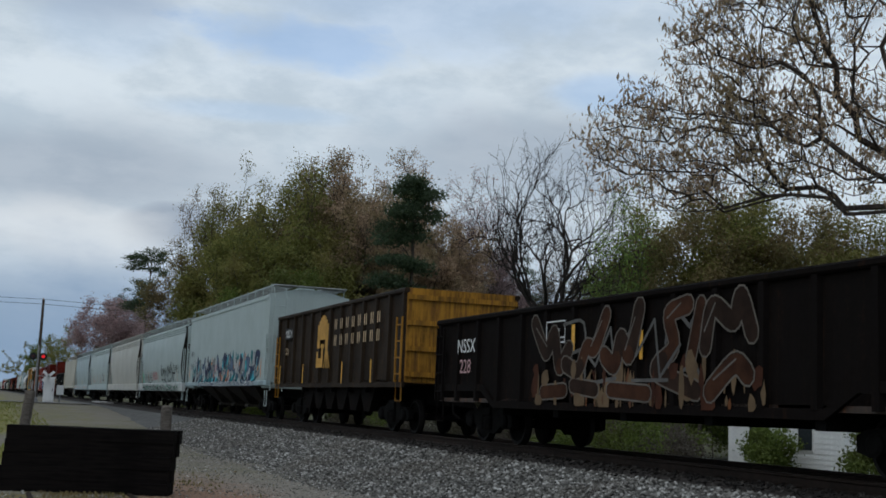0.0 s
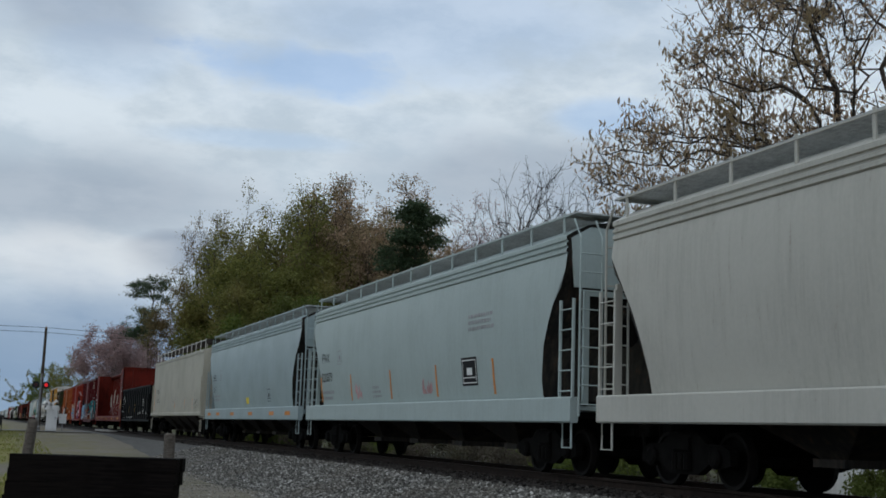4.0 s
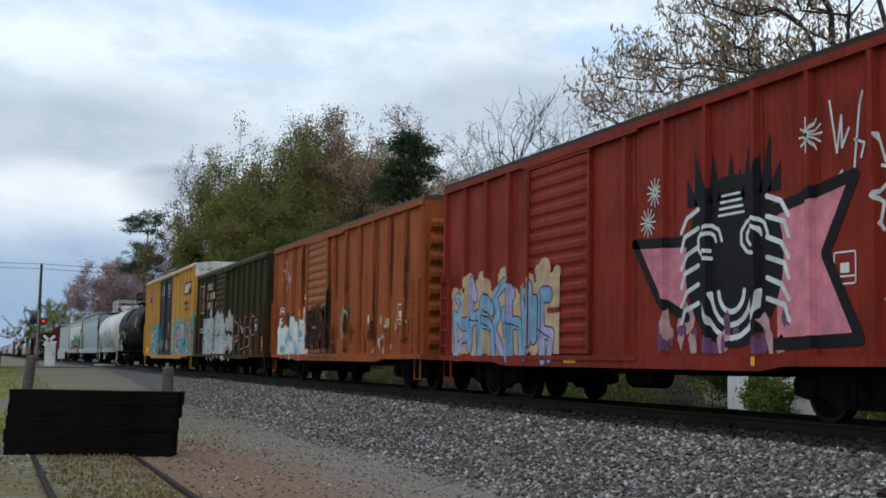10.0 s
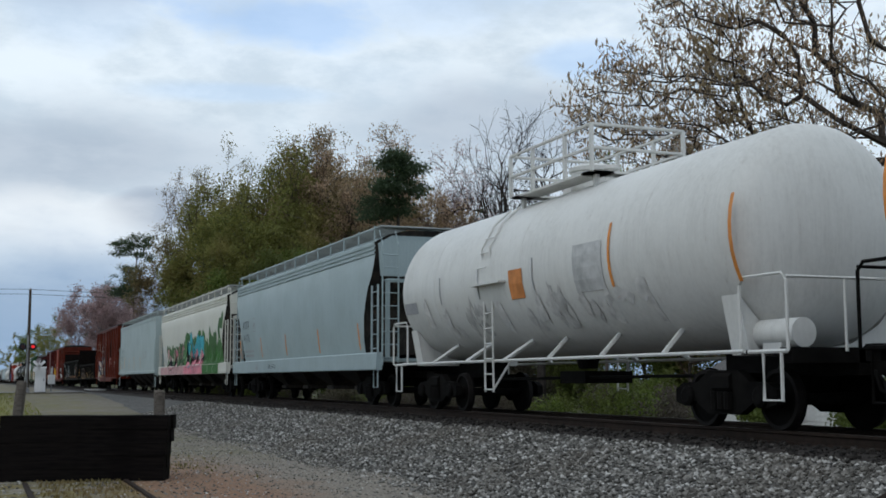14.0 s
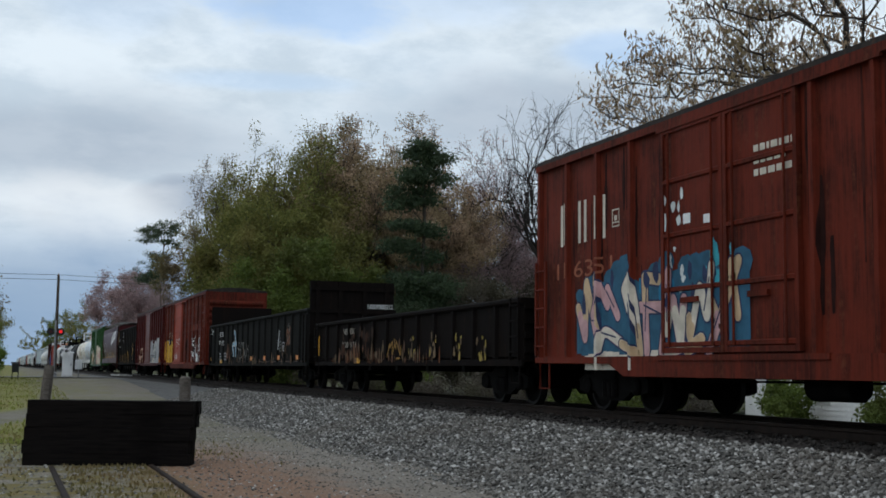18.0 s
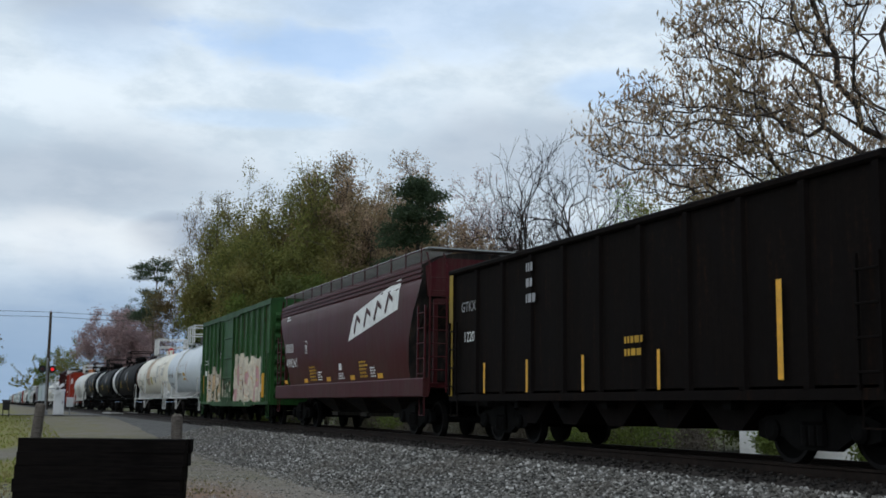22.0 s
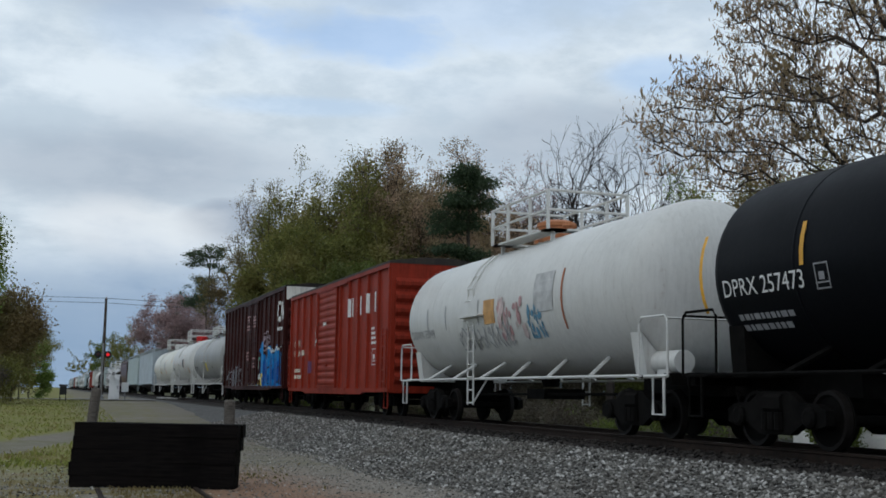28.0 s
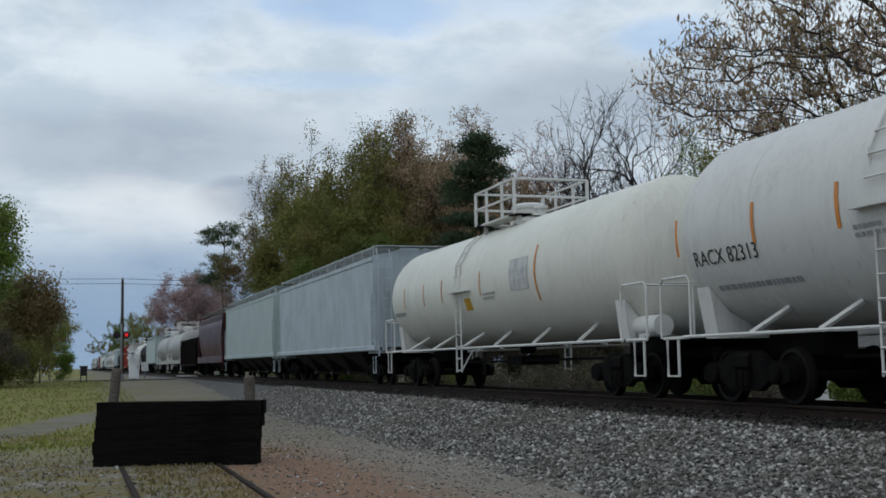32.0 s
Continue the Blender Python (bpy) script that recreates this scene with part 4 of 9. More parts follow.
def hopper(near, far, top, sill, paintm, label, kind="round", walk_mat=None, walk_h=0.36, sillm=None, bays=4, ribs=0, end_slope=2.1, dark_walk=False):
    car, h = car_thing("covered_hopper", label, "covered hopper", near, far)
    walk_mat = walk_mat or paintm
    sillm = sillm or paintm
    pr = hopper_profile(kind, top, sill)
    full = [(-y, z) for y, z in pr] + [(y, z) for y, z in pr[::-1][1:]]
    # tub, drawn in at the bottom of each end
    m = M()
    n = len(full)
    half_in = h - 0.42
    def end_x(z):
        zc = sill + 1.75
        if kind == "round":
            q = min(1.0, max(0.0, (zc + 0.3 - z) / 1.75))
            return half_in - 1.2 * q ** 0.6 + 0.25 * max(0.0, q - 0.55)
        return half_in
    zs = []
    for (y0, z0), (y1, z1) in zip(full, full[1:]):
        cuts = max(1, int(abs(z1 - z0) / 0.25))
        zs += [(y0 + (y1 - y0) * i / cuts, z0 + (z1 - z0) * i / cuts) for i in range(cuts)]
    zs.append(full[-1])
    n = len(zs)
    for s in (-1, 1):
        m.v += [(s * end_x(z), y, z) for y, z in zs]
    m.f = [(i, n + i, n + i + 1, i + 1) for i in range(n - 1)]
    m.f += [tuple(range(n)), tuple(range(n, 2 * n))[::-1]]
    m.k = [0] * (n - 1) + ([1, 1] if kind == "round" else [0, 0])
    # Shade of the end recesses put into the colour, over some grime.
    undm = paint("shaded_grimy_hopper", (0.022, 0.021, 0.02), 0.6, 0.2)
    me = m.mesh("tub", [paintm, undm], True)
    fix_normals(me)
    part("tub", me, None, car)
    if ribs:
        rb = M().box(-0.035, 0.035, 0, 0.03, sill + 0.03, top - 0.15).mesh("side_post", [paintm])
        for i in range(ribs):
            x = -half_in + 0.3 + (2 * half_in - 0.6) * i / (ribs - 1)
            part("side_post", rb, None, car, at=(x, 1.47, 0))
            part("side_post", rb, None, car, at=(x, -1.47, 0, 180))
    # side sill
    sw, s0, s1 = (1.54, sill - 0.42, sill + 0.03) if kind == "round" else (1.53, sill - 0.12, sill + 0.06)
    for s in (1, -1):
        a, b = sorted((s * (sw - 0.16), s * sw))
        m = M().bevel_box(-h + 0.05, h - 0.05, a, b, s0, s1, 0.025)
        part("side_sill", m, sillm, car)
    # slope sheets and end frames
    for s in (1, -1):
        m = M()
        m.add([(s * (half_in - 0.06), -1.3, sill + 1.7), (s * (half_in - 0.06), 1.3, sill + 1.7), (s * (half_in - end_slope), 1.3, sill - 0.1), (s * (half_in - end_slope), -1.3, sill - 0.1),
               (s * (half_in - 0.10), -1.3, sill + 1.7), (s * (half_in - 0.10), 1.3, sill + 1.7), (s * (half_in - end_slope - 0.04), 1.3, sill - 0.1), (s * (half_in - end_slope - 0.04), -1.3, sill - 0.1)],
              [(0, 1, 2, 3), (7, 6, 5, 4), (0, 4, 5, 1), (2, 6, 7, 3)])
        # Round cars take the shade-dark colour on the slope sheets.
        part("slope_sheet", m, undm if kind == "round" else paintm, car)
        if kind == "round":
            a, b = sorted((s * (half_in - 0.03), s * (half_in + 0.02)))
            part("end_panel", M().prism([(-1.3, sill + 2.0), (1.3, sill + 2.0), (1.38, top - 0.1), (1.0, top + 0.12), (-1.0, top + 0.12), (-1.38, top - 0.1)], a, b), paintm, car)
        m = M()
        for y in (-1.2, 1.2):
            m.box(s * (h - 0.16) - 0.04, s * (h - 0.16) + 0.04, y - 0.05, y + 0.05, sill - 0.1, sill + 1.9)
        m.box(s * (h - 0.16) - 0.03, s * (h - 0.16) + 0.03, -1.2, 1.2, sill + 1.82, sill + 1.92)
        m.box(s * (h - 0.9) - 0.75, s * (h - 0.9) + 0.75, -1.35, 1.35, sill - 0.2, sill - 0.12)
        part("end_frame", m, paintm, car)
        # end ladder up to the roof, full height, facing outwards
        lm = M()
        for y in (0.95, 1.38):
            lm.tube([(s * (h - 0.04), y, sill - 0.3), (s * (h - 0.04), y, top - 0.15), (s * (h - 0.3), y, top + 0.22)], 0.024, 5)
        k = 9
        for i in range(k):
            z = sill - 0.1 + (top - sill) * i / k
            lm.tube([(s * (h - 0.02), 0.95, z), (s * (h - 0.02), 1.38, z)], 0.014, 4)
        part("end_ladder", lm, paintm, car)
        lm = ladder_mesh(paintm, sill - 0.05, sill + 1.75, 0.5, 5, 0.014)
        part("ladder", lm, None, car, at=(s * (h - 0.32), 1.49, 0))
        m = M()
        stirrup(m, s * (h - 0.3), 1.47, sill - 0.85, sill - 0.3, 0.34)
        part("sill_step", m, paintm, car)
        if s < 0:
            m = M()
            m.lathe([(0.0, 0.26), (0.04, 0.26)], 18, "x", (s * (h - 0.12), 0.4, sill + 1.2))
            part("brake_wheel", m, STEEL, car)
    # roof: hatches and running boards on posts
    m = M()
    m.box(-half_in + 0.6, half_in - 0.6, -0.32, 0.32, top + 0.2, top + 0.34)
    part("hatch_cover", m, paintm, car)
    wk = M()
    z0 = top + walk_h
    for s in (1, -1):
        a, b = sorted((s * 0.55, s * 1.36))
        for q in range(14):
            y = a + (b - a) * q / 13
            wk.box(-half_in + 0.1, half_in - 0.1, y - 0.012, y + 0.012, z0 - 0.05, z0)
    nb = 40
    for q in range(nb):
        x = -half_in + 0.15 + (2 * half_in - 0.3) * q / (nb - 1)
        for s in (1, -1):
            a, b = sorted((s * 0.55, s * 1.36))
            wk.box(x - 0.012, x + 0.012, a, b, z0 - 0.03, z0 - 0.006)
    for s in (1, -1):
        wk.box(s * (half_in - 0.1) - 0.25, s * (half_in - 0.1) + 0.25, -1.36, 1.36, z0 - 0.03, z0 + 0.002)
    grate = plain("walkway_grating", (0.36, 0.38, 0.38), 0.7, 0.0, 0.3)
    part("running_board", wk, plain("dark_rusty_grating", (0.035, 0.022, 0.02), 0.8, 0, 0.3) if dark_walk else grate, car)
    post = M().box(-0.03, 0.03, -0.012, 0.012, top - 0.02, z0 + 0.03).mesh("walkway_post", [walk_mat])
    for i in range(13):
        x = -half_in + 0.3 + (2 * half_in - 0.6) * i / 12
        part("walkway_post", post, None, car, at=(x, 1.375, 0))
        part("walkway_post", post, None, car, at=(x, -1.375, 0))
    part("walkway_edge", M().box(-half_in + 0.05, half_in - 0.05, 1.375, 1.40, z0 - 0.055, z0 - 0.03).box(-half_in + 0.05, half_in - 0.05, -1.40, -1.375, z0 - 0.055, z0 - 0.03), walk_mat, car)
    # discharge bays
    bay = M()
    bw = (2 * h - 6.2) / bays / 2
    bay.add([(-bw, -1.3, 0), (bw, -1.3, 0), (bw, 1.3, 0), (-bw, 1.3, 0), (-0.25, -0.5, -0.75), (0.25, -0.5, -0.75), (0.25, 0.5, -0.75), (-0.25, 0.5, -0.75)],
            [(0, 1, 5, 4), (1, 2, 6, 5), (2, 3, 7, 6), (3, 0, 4, 7), (4, 5, 6, 7), (3, 2, 1, 0)])
    bay.box(-0.32, 0.32, -0.6, 0.6, -0.85, -0.74)
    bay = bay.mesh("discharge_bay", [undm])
    for i in range(bays):
        x = -h + 3.1 + (2 * h - 6.2) * (i + 0.5) / bays
        part("discharge_bay", bay, None, car, at=(x, 0, sill - 0.1))
    m = M().box(-h + 0.2, h - 0.2, -0.18, 0.18, 0.75, 1.05)
    m.lathe([(0.0, 0.2), (0.8, 0.2)], 10, "x", (h - 2.3, -0.6, 1.3))
    part("underframe", m, STEEL, car)
    trucks(car, h, 1.95)
    ys, zs2 = [q[0] for q in pr[:6]], [q[1] for q in pr[:6]]
    if kind == "round":
        surf = lambda z: 1.545 if z < sill + 0.03 else float(np.interp(z, zs2, ys))
    else:
        surf = lambda z: 1.53 if z < sill + 0.06 else 1.47 + (0.034 if ribs else 0.0)
    return car, Side(car, h, surf), h


# ---- gondolas and open hoppers ----


def gondola(near, far, top, sill, paintm, label, ribs=14, name="gondola", bulk=0.0, end_mat=None, taper=0.0, post=0.07, chord=None, load=None):
    car, h = car_thing(name, label, "gondola", near, far)
    W = HALF - 0.09
    chord = chord or paintm
    end_mat = end_mat or paintm
    for s in (1, -1):
        a, b = sorted((s * (W - 0.03), s * W))
        m = M()
        m.prism_y([(-h + 0.06, sill + taper), (-h + 2.6, sill + taper), (-h + 3.2, sill), (h - 3.2, sill), (h - 2.6, sill + taper), (h - 0.06, sill + taper), (h - 0.06, top - 0.02), (-h + 0.06, top - 0.02)], a, b)
        part("side_wall", m, paintm, car)
        a, b = sorted((s * (W - 0.05), s * (W + 0.09)))
        part("top_chord", M().bevel_box(-h, h, a, b, top - 0.12, top, 0.03), chord, car)
        a, b = sorted((s * W, s * (W + 0.06)))
        m = M()
        m.prism_y([(-h + 3.2, sill - 0.02), (h - 3.2, sill - 0.02), (h - 2.6, sill + taper - 0.02), (h, sill + taper - 0.02), (h, sill + taper + 0.12), (h - 2.6, sill + taper + 0.12), (h - 3.2, sill + 0.12), (-h + 3.2, sill + 0.12), (-h + 2.6, sill + taper + 0.12), (-h, sill + taper + 0.12), (-h, sill + taper - 0.02), (-h + 2.6, sill + taper - 0.02)], a, b)
        part("side_sill", m, paintm, car)
    rb = M()
    z0, z1 = sill + 0.1, top - 0.1
    rb.add([(-0.09, 0, z0), (-0.06, post, z0), (0.06, post, z0), (0.09, 0, z0), (-0.09, 0, z1), (-0.06, post, z1), (0.06, post, z1), (0.09, 0, z1)], [(0, 4, 5, 1), (1, 5, 6, 2), (2, 6, 7, 3), (0, 1, 2, 3), (4, 7, 6, 5)])
    rb = rb.mesh("side_post", [paintm])
    fix_normals(rb)
    for i in range(ribs + 1):
        x = -h + 0.15 + (2 * h - 0.3) * i / ribs
        part("side_post", rb, None, car, at=(x, W, 0))
        part("side_post", rb, None, car, at=(x, -W, 0, 180))
    et = top + bulk
    for s in (1, -1):
        a, b = sorted((s * (h - 0.1), s * (h - 0.02)))
        e = part("end_wall", M().box(a, b, -W, W, sill + 0.1, et), end_mat, car)
        a, b = sorted((s * (h - 0.02), s * (h + 0.05)))
        er = M().box(a, b, -W, W, -0.06, 0.06).mesh("end_rib", [end_mat])
        for i in range(4):
            part("end_rib", er, None, e, at=(0, 0, sill + 0.3 + i * (et - sill - 0.4) / 3.2))
        if bulk:
            er = M().box(a, b, -0.07, 0.07, sill + 0.2, et).mesh("end_post", [end_mat])
            for q in (-1.0, -0.35, 0.35, 1.0):
                part("end_post", er, None, e, at=(0, q * 1.2, 0))
        m = ladder_mesh(end_mat, sill + 0.1, min(top, sill + 1.7), 0.4, 4)
        part("ladder", m, None, car, at=(s * (h - 0.3), W + 0.09, 0))
        m = M()
        stirrup(m, s * (h - 0.3), W + 0.05, sill - 0.35, sill + 0.15)
        part("sill_step", m, end_mat, car)
    part("floor", M().box(-h + 0.1, h - 0.1, -W, W, sill + 0.08, sill + 0.16), paint("rusty_floor", (0.05, 0.035, 0.028), 0.5, 0.5), car)
    if load:
        part("load", load, paint("scrap_load", (0.03, 0.027, 0.025), 0.5, 0.3), car)
    m = M().box(-h + 0.2, h - 0.2, -0.2, 0.2, 0.72, sill + 0.1)
    for i in range(5):
        x = -h + 3.4 + (2 * h - 6.8) * i / 4
        part("cross_bearer", M().box(x - 0.1, x + 0.1, -W + 0.05, W - 0.05, sill - 0.15, sill + 0.1), STEEL, car)
    part("underframe", m, STEEL, car)
    trucks(car, h, 1.95)
    return car, Side(car, h, lambda z: W + post), h


# ---- centre beam flat car ----


def centre_beam(near, far, top, sill, paintm, label):
    car, h = car_thing("centre_beam_car", label, "flat car", near, far)
    W = HALF - 0.05
    for s in (1, -1):
        a, b = sorted((s * (W - 0.14), s * W))
        part("side_sill", M().bevel_box(-h, h, a, b, sill - 0.1, sill + 0.3, 0.02), paintm, car)
        # riser blocks with yellow marks on the sill
        for i in range(14):
            x = -h + 1.2 + (2 * h - 2.4) * i / 13
            a, b = sorted((s * (W - 0.02), s * (W + 0.05)))
            part("stake_pocket", M().box(x - 0.13, x + 0.13, a, b, sill, sill + 0.12), paintm, car)
    part("deck", M().box(-h + 0.1, h - 0.1, -W + 0.1, W - 0.1, sill + 0.1, sill + 0.2), paintm, car)
    # bulkheads
    for s in (1, -1):
        a, b = sorted((s * (h - 1.75), s * (h - 0.02)))
        a2, b2 = sorted((s * (h - 0.14), s * (h - 0.02)))
        bk = part("bulkhead", M().prism([(-W, sill + 0.3), (W, sill + 0.3), (W, top - 0.08), (W - 0.25, top + 0.08), (-W + 0.25, top + 0.08), (-W, top - 0.08)], a2, b2), paintm, car)
        for y in (1, -1):
            c, d = sorted((y * (W - 0.08), y * W))
            m = M().prism_y([(a, sill + 0.3), (b, sill + 0.3), (b, top - 0.02), (a + (0.25 if s > 0 else 0), top - 0.15), (a, top - 0.35)] if s > 0 else [(a, sill + 0.3), (b, sill + 0.3), (b, top - 0.35), (b - 0.25, top - 0.15), (a, top - 0.02)], c, d)
            part("side_panel", m, paintm, bk)
        for z in (sill + 1.4, sill + 2.6, top - 0.05):
            part("bulkhead_rib", M().box(s * (h + 0.02) - 0.05, s * (h + 0.02) + 0.05, -W, W, z, z + 0.12), paintm, bk)
        for y in (-0.7, 0.7):
            part("bulkhead_post", M().box(s * (h + 0.02) - 0.06, s * (h + 0.02) + 0.06, y - 0.08, y + 0.08, sill + 0.3, top), paintm, bk)
        m = M()
        stirrup(m, s * (h - 0.3), W - 0.02, sill - 0.5, sill)
        part("sill_step", m, paintm, car)
    # centre beam: chord, posts and braces
    part("top_chord", M().prism([(-0.40, top - 0.02), (-0.30, top - 0.16), (0.30, top - 0.16), (0.40, top - 0.02), (0.36, top + 0.04), (-0.36, top + 0.04)], -h + 0.1, h - 0.1), paintm, car)
    n = 20
    wide = M().prism([(-0.22, sill + 0.2), (0.22, sill + 0.2), (0.15, sill + 1.4), (0.13, top - 0.2), (-0.13, top - 0.2), (-0.15, sill + 1.4)], -0.10, 0.10).mesh("beam_post", [paintm])
    step = (2 * h - 2.0) / n
    for i in range(n + 1):
        x = -h + 1.0 + step * i
        part("beam_post", wide, None, car, at=(x, 0, 0))
    for i in range(0, n, 2):
        x = -h + 1.0 + step * i
        up = i < n / 2
        m = M()
        a, b = (x + 0.1, x + step * 2 - 0.1)
        za, zb = (sill + 0.3, top - 0.9) if up else (top - 0.9, sill + 0.3)
        m.tube([(a, 0.0, za), (b, 0.0, zb)], 0.09, 6)
        part("diagonal_brace", m, paintm, car)
    part("centre_web", M().box(-h + 1.0, h - 1.0, -0.03, 0.03, sill + 0.2, sill + 0.45), paintm, car)
    m = M().box(-h + 0.2, h - 0.2, -0.3, 0.3, 0.66, sill + 0.1)
    part("underframe", m, STEEL, car)
    trucks(car, h, 2.5)
    return car, Side(car, h, lambda z: W + 0.005), h


# ---- tank cars ----


def tank(near, far, top, paintm, label, frame_mat=None, R=None, zc=None, platform=1.7, band=None, dome=None, dome_mat=None, white_end=0.0, white_mat=None, gear=True, rail_h=0.85, end_rail=True, dome_r=1.0, post_w=0.035, valve_mat=None):
    """near and far are the ends of the tank shell."""
    car, h = car_thing("tank_car", label, "tank car", near, far)
    R = R or (top - 1.12) / 2
    zc = top - R
    frame_mat = frame_mat or paintm
    fh = h + 0.55
    d = R * 0.42
    rings = [(-h + d * (1 - math.cos(a)), R * math.sin(a)) for a in (0.12, 0.35, 0.6, 0.85, 1.1, 1.35, 1.5708)]
    rings = rings + [(-x, r) for x, r in rings[::-1]]
    if white_end:
        rings.insert(len(rings) - 7, (h - white_end, R))
    m = M().lathe(rings, 44, "x", (0, 0, zc))
    mats = [paintm]
    if white_end:
        mats.append(white_mat)
        for i in range(7 * 44, len(m.f)):
            m.k[i] = 1
        m.k[-2] = 0
    part("shell", m, mats, car, smooth=True)
    # weld bands
    seam = M().lathe([(-0.03, R + 0.001), (-0.02, R + 0.005), (0.02, R + 0.005), (0.03, R + 0.001)], 44, "x").mesh("weld_band", [paintm], True)
    for q in (-0.62, 0.0, 0.62):
        part("weld_band", seam, None, car, at=(q * h, 0, zc))
    # underframe stubs, saddles, running rail along each side
    for s in (1, -1):
        a, b = sorted((s * fh, s * (h - 2.4)))
        part("stub_sill", M().box(a, b, -0.3, 0.3, 0.74, 1.08), STEEL, car)
        a, b = sorted((s * (fh - 0.25), s * fh))
        part("end_beam", M().box(a, b, -1.35, 1.35, 0.9, 1.1), STEEL, car)
        a, b = sorted((s * (h + 0.3), s * (h - 0.55)))
        part("end_step", M().box(a, b, -1.35, 1.35, 1.02, 1.08), STEEL, car)
    for s in (1, -1):
        m = M()
        x = s * (h - 0.75)
        a = radians(38)
        pr = [(-1.2, 1.02), (1.2, 1.02)] + [(R * 1.01 * math.sin(q), zc - R * 1.01 * math.cos(q)) for q in (a * 1.5, a, a * 0.5, 0, -a * 0.5, -a, -a * 1.5)]
        m.prism(pr, x - 0.2, x + 0.2)
        part("saddle", m, frame_mat, car)
        for y in (1, -1):
            m = M()
            m.tube([(s * (h - 0.3), y * 1.4, 1.05), (s * (fh - 0.05), y * 1.4, 1.05)], 0.03, 5)
            if end_rail:
                m.tube([(s * (h - 0.45), y * 1.42, 1.05), (s * (h - 0.45), y * 1.42, 1.95), (s * (h - 0.35), y * 1.42, 2.05), (s * (fh - 0.1), y * 1.42, 2.05), (s * fh, y * 1.42, 1.95), (s * fh, y * 1.42, 1.05)], 0.024, 6)
                m.tube([(s * fh, y * 1.42, 2.0), (s * fh, 0, 2.0)], 0.022, 5)
                m.tube([(s * fh, y * 0.5, 1.05), (s * fh, y * 0.5, 2.0)], 0.022, 5)
            stirrup(m, s * (fh - 0.35), y * 1.40, 0.42, 1.05, 0.38, 0.026)
            part("end_handrail", m, frame_mat, car)
    for y in (1, -1):
        m = M().tube([(-h + 0.3, y * 1.47, 1.06), (h - 0.3, y * 1.47, 1.06)], 0.03, 6)
        part("side_handrail", m, frame_mat, car)
        for i in range(6):
            x = -h + 2.3 + (2 * h - 4.6) * i / 5
            zz = zc - R * 0.80
            m = M().tube([(x, y * 1.47, 1.06), (x + (0.25 if x < 0 else -0.25), y * R * 0.6, zz)], 0.045, 5)
            part("rail_bracket", m, frame_mat, car)
    if gear:
        # ladder up the near side, following the shell, to the platform
        lx = platform - 0.1
        for y in (1, -1):
            m = M()
            for x in (lx - 0.2, lx + 0.2):
                pts = [(x, y * 1.50, 0.45), (x, y * 1.52, zc)] + [(x, y * (R + 0.06) * math.cos(a), zc + (R + 0.06) * math.sin(a)) for a in (0.35, 0.7, 1.0)]
                m.tube(pts, 0.022, 5)
            for i in range(11):
                z = 0.5 + i * 0.3
                yy = 1.52 if z < zc else math.sqrt(max(0.05, (R + 0.06) ** 2 - (z - zc) ** 2))
                if z < zc + R * 0.85:
                    m.tube([(lx - 0.2, y * yy, z), (lx + 0.2, y * yy, z)], 0.016, 4)
            m.tube([(lx - 0.2, y * 1.5, 0.5), (lx - 0.6, y * 1.3, 1.06)], 0.022, 5)
            part("ladder", m, frame_mat, car)
            part("footboard", M().box(lx - 1.0, lx + 0.45, *sorted((y * (R - 0.02), y * (R + 0.14))), zc - 0.18, zc - 0.14), frame_mat, car)
        p, zp = platform, top + 0.03
        m = M().box(-p, p, -0.95, -0.5, zp - 0.02, zp + 0.02).box(-p, p, 0.5, 0.95, zp - 0.02, zp + 0.02).box(-p, -p + 0.4, -0.95, 0.95, zp - 0.02, zp + 0.02).box(p - 0.4, p, -0.95, 0.95, zp - 0.02, zp + 0.02)
        for x in (-p + 0.2, p - 0.2):
            for y in (0.75, -0.75):
                m.box(x - 0.04, x + 0.04, y - 0.04, y + 0.04, zc + math.sqrt(R * R - 0.6) - 0.05, zp)
        part("platform", m, frame_mat, car)
        for x in (-p, -p * 0.4, p * 0.4, p):
            for y in (0.95, -0.95):
                part("railing_post", M().box(x - post_w, x + post_w, y - 0.03, y + 0.03, zp, zp + rail_h), frame_mat, car)
        for z in (zp + rail_h, zp + rail_h * 0.5):
            for y in (0.95, -0.95):
                part("railing_bar", M().tube([(-p, y, z), (p, y, z)], 0.032, 5), frame_mat, car)
            for x in (-p, p):
                part("railing_bar", M().tube([(x, -0.95, z), (x, 0.95, z)], 0.032, 5), frame_mat, car)
        dm = M().lathe([(top - 0.15, 0.42 * dome_r), (top + 0.30, 0.42 * dome_r), (top + 0.33, 0.46 * dome_r), (top + 0.40, 0.46 * dome_r), (top + 0.47, 0.3 * dome_r), (top + 0.5, 0.05)], 20, "z")
        part("dome_cover", dm, dome_mat or frame_mat, car, smooth=True)
        for x in (-0.9, 0.85):
            part("valve", M().lathe([(top - 0.1, 0.1), (top + 0.2, 0.1), (top + 0.24, 0.15), (top + 0.32, 0.12)], 12, "z", (x * min(1.0, p / 1.2), 0.1, 0)), valve_mat or dome_mat or frame_mat, car)
    m = M().lathe([(-0.5, 0.02), (-0.48, 0.2), (0.48, 0.2), (0.5, 0.02)], 14, "x", (-h + 0.2, 0.95, 1.30))
    m.box(-h + 0.0, -h + 0.4, 0.8, 1.1, 1.05, 1.2)
    part("air_reservoir", m, frame_mat, car, smooth=True)
    m = M().lathe([(0.9, 0.18), (zc - R + 0.1, 0.26)], 12, "z", (0.3, 0, 0))
    m.tube([(-h + 3, 0.4, 0.75), (h - 3, 0.4, 0.7)], 0.03, 5)
